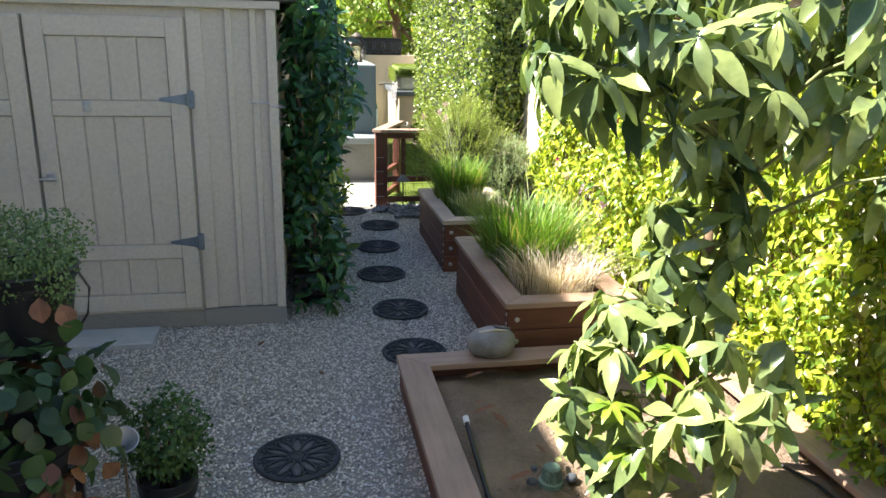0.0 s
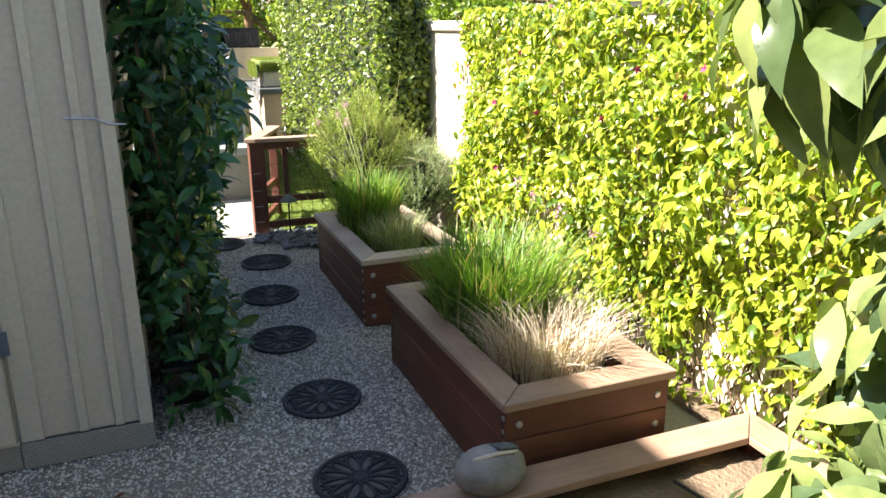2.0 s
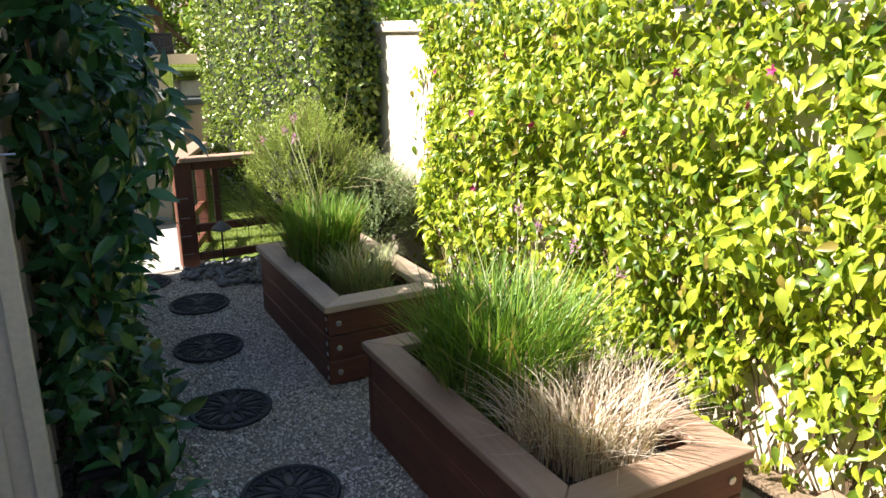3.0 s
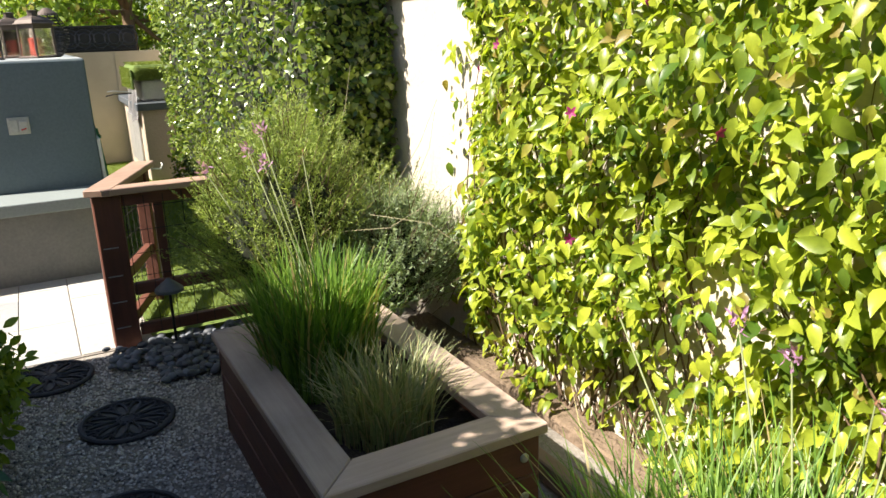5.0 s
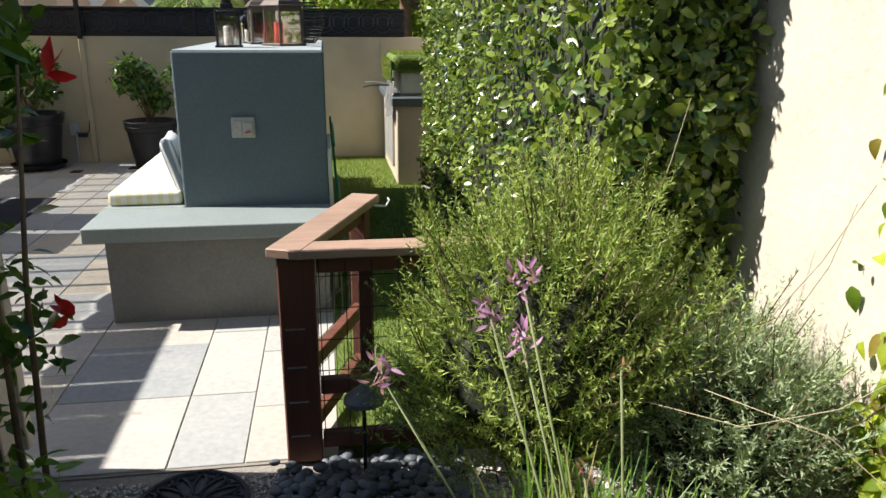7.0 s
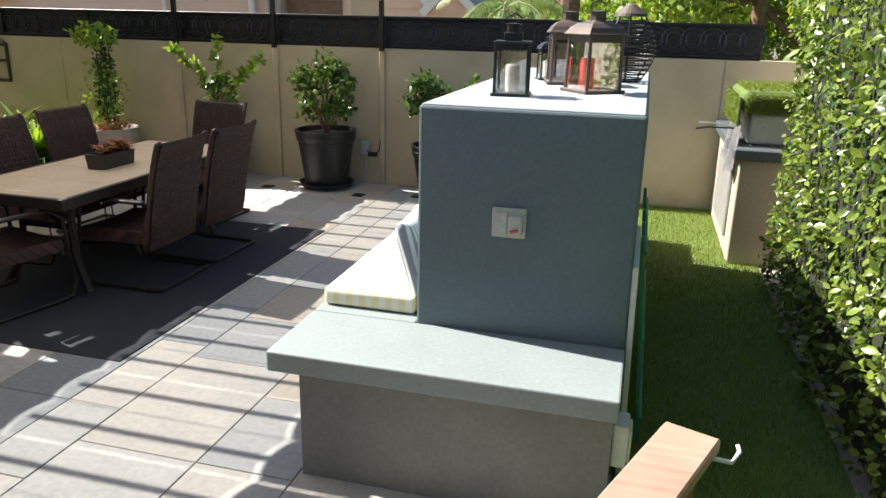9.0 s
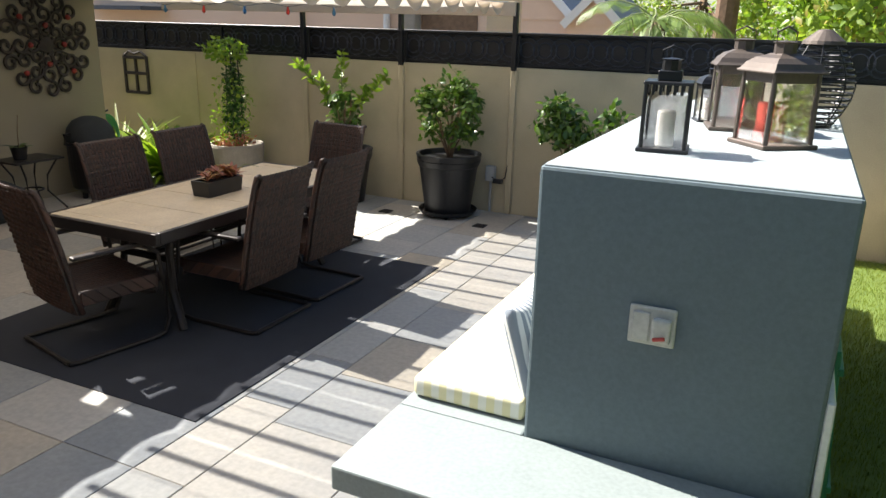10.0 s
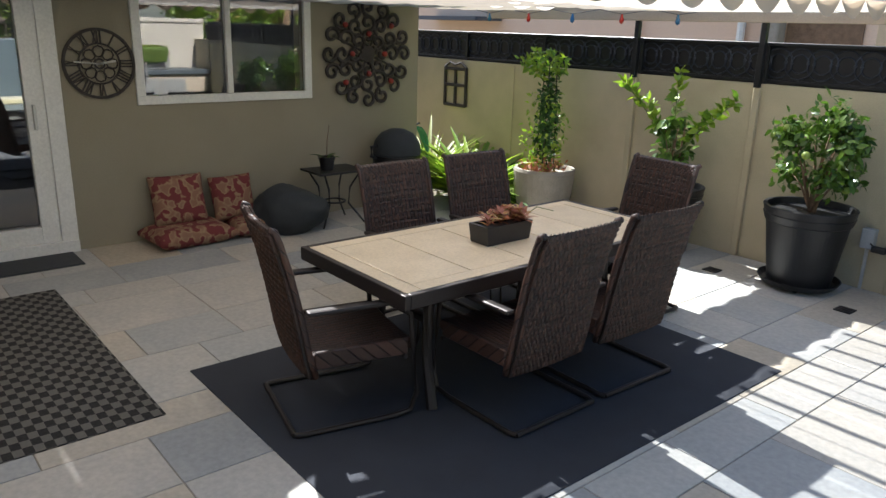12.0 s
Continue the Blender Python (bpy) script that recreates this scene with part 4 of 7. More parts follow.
# ---------------------------------------------------------------- yard: mats, trough, pots
def mat_disc():
    t = thing("stepping_mat", (0.45, 3.54, 0.0), "round dark rubber stepping mat with openwork petals on gravel", "stepping stone", "stepping mats along the path")
    part("base_disc", lathe([(0.0, 0.0), (0.19, 0.0), (0.19, 0.005), (0.0, 0.005)], 40), M_DUSTY, t, "dusty rubber web between the petals")
    part("rim", lathe([(0.183, 0.0), (0.205, 0.0), (0.207, 0.012), (0.2, 0.018), (0.188, 0.018), (0.183, 0.010)], 44), M_RUBBER, t)
    part("hub", lathe([(0.0, 0.004), (0.035, 0.004), (0.032, 0.017), (0.012, 0.02), (0.0, 0.016)], 20), M_RUBBER, t)
    for k in range(12):
        a = k * math.pi / 6
        pts = []
        for j in range(11):
            u = j / 10 * 2 * math.pi
            rad, off = 0.105 - 0.068 * math.cos(u), 0.024 * math.sin(u) * (1.0 if j < 11 else 0)
            pts.append((rad * math.cos(a) - off * math.sin(a), rad * math.sin(a) + off * math.cos(a), 0.011))
        part("petal", tube(pts, 0.0075, 5), M_RUBBER, t)
        a2 = a + math.pi / 12
        part("loop", tube([((0.13 + 0.022 * math.cos(u * math.pi / 4)) * math.cos(a + math.pi / 12 + 0.10 * math.sin(u * math.pi / 4)), (0.13 + 0.022 * math.cos(u * math.pi / 4)) * math.sin(a + math.pi / 12 + 0.10 * math.sin(u * math.pi / 4)), 0.011) for u in range(9)], 0.0045, 5), M_RUBBER, t)
        part("scroll", tube([(0.185 * math.cos(a2 - 0.1), 0.185 * math.sin(a2 - 0.1), 0.011), (0.155 * math.cos(a2 - 0.05), 0.155 * math.sin(a2 - 0.05), 0.012), (0.148 * math.cos(a2 + 0.06), 0.148 * math.sin(a2 + 0.06), 0.012), (0.17 * math.cos(a2 + 0.1), 0.17 * math.sin(a2 + 0.1), 0.011)], 0.005, 5), M_RUBBER, t)
    return t


first_mat = mat_disc()
for k, (x, y) in enumerate(((1.19, 4.68), (1.20, 5.45), (1.15, 6.30), (1.21, 7.14), (1.31, 7.95), (1.02, 8.63))):
    copy_thing(first_mat, pose(x, y, 0.0, 0, 0, 17 * k))

tagged(part("paving_slab", box(-1.0, -0.46, 4.98, 5.27, -0.01, 0.035, 0.006), M_PVC), "plain grey concrete slab below the shed door", "paver")


def shed_vine():
    v = thing("trough_vine", (0.6, 6.3, 0), "black trough planter with a tall dark glossy vine against the shed", "potted vine")
    tr = part("trough", rect_pot(0, 0, 0, 0.30, 1.5, 0.27, 0.84), M_BLACK_PLASTIC, v, "black plastic trough")
    part("lip", moved(rect_pot(0, 0, 0.255, 0.33, 1.53, 0.02, 1.0), Matrix.Identity(4)), M_BLACK_PLASTIC, tr)
    rng = random.Random(41)

    def place(r):
        while True:
            z, y = r.uniform(0.08, 2.4), r.uniform(5.42, 7.35)
            wide = 0.14 + 0.36 * math.exp(-((z - 1.55) / 0.62) ** 2) + 0.16 * lump(y, z, 3, 2.6)
            if z < 0.75 and r.random() < 0.2:
                continue
            x = 0.40 + max(wide, 0.40 if z < 0.6 else 0.0) * r.random() ** 0.7
            return Vector((x, y - 0.10 * r.random(), z)), Vector((0.6, -0.5, 0.3))

    ms = surface_leaves(rng, 5200, place, 0.108, 0.9, 0.8, 0.5)
    foliage("leaves", leaf_form(1.0, 0.42, 0.25, 0.3, 0.42, 0.0, 4), ms, M_DARKVINE, v)
    for k in range(9):
        y = 5.6 + k * 0.18
        stem(v, [(0.6, y, 0.25), (0.5 + rng.uniform(-0.05, 0.1), y + rng.uniform(-0.1, 0.1), 0.9), (0.5, y + rng.uniform(-0.15, 0.1), 1.6), (0.48, y, 2.3)], [0.012, 0.01, 0.008, 0.005], M_STEM)
    part("soil", moved(box(-0.14, 0.14, -0.73, 0.73, 0.1, 0.235), Matrix.Identity(4)), M_DARKSOIL, v)
    return v


shed_vine()


def shrub(name, at, label, crown_z, radii, n, size, form, mat, seed, category="shrub", pot_r=0, pot_h=0, pot_mat=None, stems=6):
    s = thing(name, at, label, category)
    if pot_r:
        pot(s, pot_r, pot_h, pot_mat)
    rng = random.Random(seed)
    z0 = at[2] + (pot_h - 0.06 if pot_r else 0)
    for k in range(stems):
        e = Vector((at[0] + rng.uniform(-0.6, 0.6) * radii[0], at[1] + rng.uniform(-0.6, 0.6) * radii[1], at[2] + crown_z + rng.uniform(-0.2, 0.6) * radii[2]))
        stem(s, [(at[0] + rng.uniform(-0.03, 0.03), at[1] + rng.uniform(-0.03, 0.03), z0), Vector((at[0], at[1], z0)).lerp(e, 0.5) + Vector((rng.uniform(-0.03, 0.03), rng.uniform(-0.03, 0.03), 0.02)), e], [0.008, 0.006, 0.003], n=5)
    leafy_crown(s, (at[0], at[1], at[2] + crown_z), radii, n, size, form, mat, seed)
    return s


shrub("lime_shrub", (0.72, 7.75, 0), "low lime-green leafy shrub beside the shed", 0.42, (0.28, 0.36, 0.34), 1700, 0.058, F_OVAL, M_LIME, 51)


def flower_head(parent, at, n, size, form, mat, seed, name="flower", up=0.3, ball=0.15):
    rng = random.Random(seed)
    ms = [frame_to(Vector(at) + rdir(rng) * size * ball, rdir(rng) + Vector((0, 0, up)), rdir(rng), size * rng.uniform(0.7, 1.1)) for _ in range(n)]
    inv = np.array(parent.matrix_world.inverted())
    me = fast_mesh(name, *placed(form, inv @ np.array([np.array(m) for m in ms])))
    me.shade_smooth()
    return part(name, me, mat, parent)


def hibiscus():
    h = thing("hibiscus", (0.55, 8.25, 0), "slender hibiscus with scarlet flowers beside the patio", "shrub")
    for k in range(3):
        stem(h, [(0.56 + 0.05 * k, 8.22 + 0.05 * k, 0), (0.60 + 0.06 * k, 8.2, 0.5), (0.57 + 0.07 * k, 8.24 + 0.03 * k, 1.0), (0.64 + 0.09 * k, 8.18, 1.6)], [0.012, 0.010, 0.008, 0.004], M_BARK)
    leafy_crown(h, (0.56, 8.42, 1.72), (0.20, 0.48, 0.50), 620, 0.085, F_OVAL, M_CITRUS, 56, spread=0.9)
    leafy_crown(h, (0.58, 8.4, 0.85), (0.17, 0.4, 0.45), 160, 0.07, F_OVAL, M_CITRUS, 57, name="low_leaves")
    for k, p in enumerate(((0.96, 7.98, 1.60), (0.85, 8.20, 0.94), (0.80, 8.05, 1.74))):
        stem(h, [(0.66, 8.2, p[2] - 0.15), (0.78, 8.12, p[2] - 0.03), p], [0.004, 0.003, 0.002], M_GREENSTEM, "flower_stalk")
        flower_head(h, p, 6, 0.075, F_OVAL, M_SCARLET, 60 + k)
    return h


hibiscus()


def plant_corner():
    st = thing("plant_stand", (-0.75, 2.95, 0), "dark tiered plant stand with pots", "plant stand")
    for z, x0, x1, y0, y1 in ((0.42, -0.42, 0.40, -0.45, 0.32), (0.86, -0.42, 0.34, 0.0, 0.36)):
        for k in range(4):
            yy = y0 + (y1 - y0) * k / 4
            part("shelf_slat", box(x0, x1, yy, yy + (y1 - y0) / 4 - 0.012, z - 0.02, z, 0.003), M_BLACK_PLASTIC, st)
    for x in (-0.41, 0.31):
        for y in (-0.43, 0.32):
            part("leg", box(x - 0.015, x + 0.015, y - 0.015, y + 0.015, 0, 0.84 if y > 0 else 0.40), M_BLACK_PLASTIC, st)
    t = thing("thyme_pot", (-0.46, 3.08, 0.86), "black pot of grey-green thyme with a wire handle", "potted plant")
    pot(t, 0.165, 0.29, foot=0.72, rim=0.03)
    part("handle", tube([(0.165, 0, 0.27), (0.20, 0.0, 0.2), (0.185, 0, 0.1), (0.12, 0, 0.004)], 0.005, 6), M_BLACK_METAL, t)
    leafy_crown(t, (-0.49, 3.08, 1.20), (0.29, 0.25, 0.19), 4600, 0.018, F_SMALL, M_THYME, 71, droop=0.1)
    leafy_crown(t, (-0.34, 2.97, 1.15), (0.09, 0.09, 0.15), 500, 0.018, F_SMALL, M_THYME, 73, name="trailing_leaves")
    s = thing("strawberry_pot", (-0.45, 2.75, 0.42), "black pot of strawberry plants with green and browned leaves", "potted plant")
    pot(s, 0.17, 0.24)
    form = leaf_form(1.0, 0.86, 0.25, 0.15, 0.5, 0.02)
    leafy_crown(s, (-0.45, 2.78, 0.72), (0.36, 0.33, 0.30), 330, 0.085, form, M_STRAW, 72, single=150, droop=0.5, spread=0.8)
    leafy_crown(s, (-0.36, 2.70, 0.36), (0.22, 0.22, 0.25), 60, 0.06, form, M_DRYLEAF, 74, name="withered_leaves", droop=0.9)
    for k, p in enumerate(((-0.37, 2.9, 1.0), (-0.28, 2.9, 0.98), (-0.36, 2.74, 0.62), (-0.2, 2.8, 0.5))):
        ob = part("dry_leaf", moved(bm_from(form), frame_to(p, rdir(R), (0, -0.6, 0.6), 0.085)), M_DRYLEAF, s)
        ob.matrix_parent_inverse = s.matrix_world.inverted()
    shrub("herb_bush", (-0.08, 3.22, 0), "small dense green herb bush in a dark pot", 0.36, (0.23, 0.22, 0.24), 2400, 0.026, F_SMALL, M_HERB, 75, "potted plant", 0.12, 0.18)
    for k, (x, y, z) in enumerate(((-0.42, 2.33, 0.12), (-0.50, 2.45, 0.0), (-0.38, 2.52, 0.0), (-0.62, 2.5, 0.2))):
        e = thing("empty_pot", (x, y, z), "empty black plastic nursery pot with a pale rim", "flower pot", "stacked empty pots")
        pot(e, 0.09, 0.17, foot=0.75, rim=0.025)
    for k, (x, y, z, h) in enumerate(((-0.42, 2.33, 0.0, 0.118), (-0.62, 2.5, 0.0, 0.198))):
        brk = part("block_rest", box(x - 0.09, x + 0.09, y - 0.05, y + 0.05, z, h, 0.006), M_BENCH, None)
        tagged(brk, "rough concrete block under a pot", "block")
    g = thing("funnel", (-0.18, 2.98, 0.0), "grey plastic scoop standing on a cane among the pots", "scoop")
    part("cane", tube([(0, 0, 0.0), (0, 0, 0.46)], 0.006, 6), M_STEM, g)
    part("cone", moved(lathe([(0.012, 0.0), (0.055, 0.09), (0.05, 0.09), (0.008, 0.004)], 20), pose(0, 0, 0.44, 35, 0, 20)), M_PVC, g)


def bm_from(form):
    bm = bmesh.new()
    vs = [bm.verts.new(tuple(v)) for v in form[0]]
    for f in form[1]:
        bm.faces.new([vs[i] for i in f])
    return bm


plant_corner()


# ---------------------------------------------------------------- the young tree and things in the low bed
def young_tree():
    t = thing("young_tree", (2.05, 3.0, 0.08), "young broad-leaved fruit tree with long drooping glossy leaves", "tree")
    tr = part("trunk", tube([(2.02, 2.98, 0.05), (2.08, 3.0, 0.6), (2.16, 3.02, 1.2), (2.25, 3.0, 1.7), (2.3, 3.0, 2.4)], [0.035, 0.03, 0.027, 0.023, 0.014], 10), M_BARK, t, smooth=True)
    tr.matrix_parent_inverse = t.matrix_world.inverted()
    rng = random.Random(91)
    tips = []
    for zone, n in ((((2.0, 2.68, 1.97), (0.70, 0.50, 0.36)), 84), (((2.04, 2.92, 1.25), (0.26, 0.30, 0.46)), 40), (((1.76, 2.88, 0.64), (0.40, 0.36, 0.42)), 44), (((1.48, 2.65, 2.02), (0.32, 0.30, 0.26)), 24), (((2.58, 2.8, 1.6), (0.25, 0.35, 0.4)), 8), (((1.98, 2.5, 0.82), (0.3, 0.25, 0.32)), 16)):
        c, r = zone
        for _ in range(n):
            d = rdir(rng)
            k = 0.55 + 0.45 * rng.random()
            p = Vector((c[0] + d.x * r[0] * k, c[1] + d.y * r[1] * k, c[2] + d.z * r[2] * k))
            if p.x > WALL_X - 0.18 or p.z < 0.22:
                continue
            tips.append((p, d))
    ms = []
    for k, (p, d) in enumerate(tips):
        a = (Vector((d.x, d.y, d.z * 0.3)) + Vector((0, 0, 0.35)) + rdir(rng) * 0.3).normalized()
        base = p - a * 0.12
        for j in range(8):
            ang = j * 2.4 + rng.uniform(-0.3, 0.3)
            u = a.orthogonal().normalized()
            w = a.cross(u)
            out = (u * math.cos(ang) + w * math.sin(ang))
            dirn = (out + a * rng.uniform(-0.1, 0.55) + Vector((0, 0, -rng.uniform(0.4, 1.3)))).normalized()
            ms.append(frame_to(p - a * 0.05 * rng.random(), dirn, a * 0.8 + out * 0.7 + Vector((-0.4, 0, 0.6)), 0.172 * rng.uniform(0.55, 1.2)))
        foot = Vector((2.05 + 0.11 * min(p.z, 2.2), 3.0, max(0.35, p.z - 0.35)))
        if k % 3 == 0:
            stem(t, [foot, foot.lerp(p, 0.55) + Vector((0, 0, 0.06)), p], [0.011, 0.007, 0.004], M_GREENSTEM, "branch", 5)
    rng.shuffle(ms)
    foliage("leaves", F_BROAD, ms, M_TREELEAF, t, single=300)
    # fresh pale shoots low down
    fresh = []
    for p in ((1.82, 2.72, 0.74), (1.70, 2.62, 0.48), (1.62, 2.66, 0.66), (1.75, 2.5, 0.95)):
        for j in range(8):
            o = Vector((math.cos(j * 0.8), math.sin(j * 0.8), -0.15 + 0.3 * rng.random()))
            fresh.append(frame_to(Vector(p), o, (0, 0, 1), 0.12 * rng.uniform(0.7, 1.1)))
    foliage("fresh_leaves", F_BROAD, fresh, M_LIME, t)
    part("tie", moved(lathe([(0.03, 0), (0.033, 0.012), (0.03, 0.03)], 14), pose(0.19, 0.0, 1.55)), M_GREENPLASTIC, t, "green plant tie")
    return t


young_tree()


def garden_rock():
    r = thing("rock_light", (1.56, 4.15, 0.199), "grey rock-shaped solar light on the planter cap", "solar light")
    bm = bmesh.new()
    bmesh.ops.create_icosphere(bm, subdivisions=4, radius=1.0)
    for v in bm.verts:
        k = 1 + 0.10 * noise.noise(v.co * 1.6) + 0.03 * noise.noise(v.co * 6)
        v.co = Vector((v.co.x * 0.145 * k, v.co.y * 0.095 * k, 0.083 + max(-0.083, v.co.z * 0.095 * k)))
    part("shell", bm, M_ROCK, r, smooth=True)
    part("ridge", tube([(-0.13, 0.0, 0.10), (-0.08, -0.03, 0.155), (0.0, -0.05, 0.175), (0.08, -0.045, 0.165)], [0.006, 0.009, 0.008, 0.005], 6), M_WHITEWALL, r, "pale crusted ridge")
    part("panel", moved(box(-0.045, 0.045, -0.035, 0.035, 0, 0.012, 0.004), pose(0.045, -0.01, 0.167, -14, 12, 8)), M_COUNTER, r, "dark solar panel")
    return r


M_ROCK = rough_mat("grey_rock", (0.33, 0.315, 0.30), (0.12, 0.12, 0.125), 0.8, 12, 70, 0.5)
garden_rock()


def drain_riser():
    d = thing("drain_riser", (1.55, 3.03, 0.075), "green plastic dome drain grate in the soil", "drain")
    part("collar", lathe([(0.0, 0), (0.055, 0), (0.055, 0.03), (0.04, 0.036), (0.0, 0.036)], 24), M_DRAIN, d)
    for k in range(16):
        a = k * math.pi / 8
        part("bar", tube([(0.042 * math.cos(a), 0.042 * math.sin(a), 0.035), (0.036 * math.cos(a), 0.036 * math.sin(a), 0.09)], 0.004, 5), M_DRAIN, d)
    part("cap", lathe([(0.0, 0.088), (0.037, 0.086), (0.038, 0.094), (0.030, 0.101), (0.0, 0.103)], 24), M_DRAIN, d, "pale green pierced cap")


drain_riser()
hose = thing("drip_pipe", (1.25, 3.2, 0.1), "black drip irrigation pipe with a white end cap", "pipe")
part("pipe", tube([(0.02, 0.29, 0.05), (0.015, 0.1, 0.02), (0.0, -0.2, 0.005), (-0.01, -0.9, -0.01), (0.2, -1.6, -0.015)], 0.012, 8), M_BLACK_PLASTIC, hose)
part("end_cap", tube([(0.02, 0.285, 0.05), (0.022, 0.33, 0.058)], 0.016, 10), M_WHITE, hose)
black_hose = thing("soaker_pipe", (2.4, 3.3, 0.1), "thin black watering pipe on the soil", "pipe")
part("pipe", tube([(-0.1, 0.7, 0.03), (0.0, 0.3, 0.02), (0.12, 0.0, 0.012), (0.3, -0.5, 0.01), (0.35, -1.2, 0.0)], 0.008, 6), M_BLACK_PLASTIC, black_hose)
for k, (x, y, s, mt) in enumerate(((1.33, 3.62, 0.12, M_DRYLEAF), (1.47, 3.45, 0.13, M_DRYLEAF), (1.40, 3.75, 0.08, M_DRYLEAF), (1.38, 4.02, 0.10, M_DRYLEAF), (1.58, 3.2, 0.07, M_DRYLEAF), (1.63, 3.16, 0.08, M_VARIEGATED), (1.35, 3.02, 0.11, M_DRYLEAF), (1.72, 3.4, 0.07, M_DRYLEAF), (1.25, 3.85, 0.06, M_DRYLEAF))):
    lf = part("fallen_leaf", moved(bm_from(leaf_form(1.0, 0.42, 0.5, -0.25, 0.5, 0.03)), Matrix.Identity(4)), mt, None, smooth=True)
    lf.matrix_world = frame_to((x, y, 0.128), (math.cos(k * 2.1), math.sin(k * 2.1), 0.05), (0.2, 0.1, 1), s)
    tagged(lf, "curled dry brown leaf lying on soil", "leaf", "fallen leaves")
for k, (x, y, r) in enumerate(((1.46, 3.02, 0.028), (1.64, 3.02, 0.032), (1.50, 3.12, 0.02))):
    bm = bmesh.new()
    bmesh.ops.create_icosphere(bm, subdivisions=2, radius=1.0, matrix=Matrix.Diagonal((r, r * 0.8, r * 0.6, 1)))
    st = part("pebble", bm, M_STONE, None, smooth=True)
    st.matrix_world = pose(x, y, 0.112, 0, 0, 40 * k)
    tagged(st, "smooth grey pebble on the soil", "stone", "pebbles in the bed")


# ---------------------------------------------------------------- flowers over the planters and on the vine
def tall_flowers(name, foot, tips, label):
    f = thing(name, foot, label, "flower")
    for k, p in enumerate(tips):
        m = Vector(foot).lerp(Vector(p), 0.5) + Vector((0.01, 0, 0.03))
        stem(f, [foot, m, p], [0.003, 0.0028, 0.002], M_GREENSTEM, "stalk", 5)
        if k > 3:
            flower_head(f, p, 9, 0.016, F_LONG, M_DRYLEAF, 100 + k, "withered_head", up=0.3, ball=0.6)
        else:
            flower_head(f, p, 22, 0.025, F_LONG, M_LILAC, 100 + k, up=0.6, ball=0.75)
    return f


tall_flowers("society_garlic", (2.02, 7.1, 0.35), ((1.80, 7.24, 1.27), (1.86, 7.26, 1.21), (1.84, 7.20, 1.34), (1.62, 7.12, 1.24), (1.90, 7.05, 1.10), (1.93, 7.02, 1.27)), "society garlic with lilac flower heads on thin stalks")
tall_flowers("society_garlic", (2.12, 5.2, 0.35), ((2.45, 5.5, 0.98), (2.5, 5.3, 0.92), (2.4, 5.6, 1.04), (2.55, 5.05, 0.86), (2.6, 5.4, 0.88), (2.2, 5.75, 1.05)), "society garlic with pale lilac flower heads on thin stalks")
bloom = thing("vine_flower", (2.78, 4.6, 1.70), "magenta trumpet flower on the vine", "flower", "flowers on the vine")
part("corolla", bm_from(placed(F_OVAL, [np.array(frame_to((0, 0, 0), (-0.5 + 0.3 * math.cos(a), 0.8 * math.sin(a), 0.7 * math.cos(a)), (-1, 0, 0.2), 0.026)) for a in (0, 1.3, 2.5, 3.8, 5.0)])), M_MAGENTA, bloom, smooth=True)
for k, (x, y, z) in enumerate(((2.74, 7.05, 1.60), (2.74, 6.60, 1.38), (2.78, 6.65, 0.92), (2.72, 5.0, 1.68), (2.70, 5.25, 1.42), (2.70, 5.95, 1.38), (2.72, 4.65, 1.58), (2.76, 6.3, 1.72), (2.80, 7.3, 1.5))):
    copy_thing(bloom, pose(x, y, z, 40 * k, 0, 20 * k))


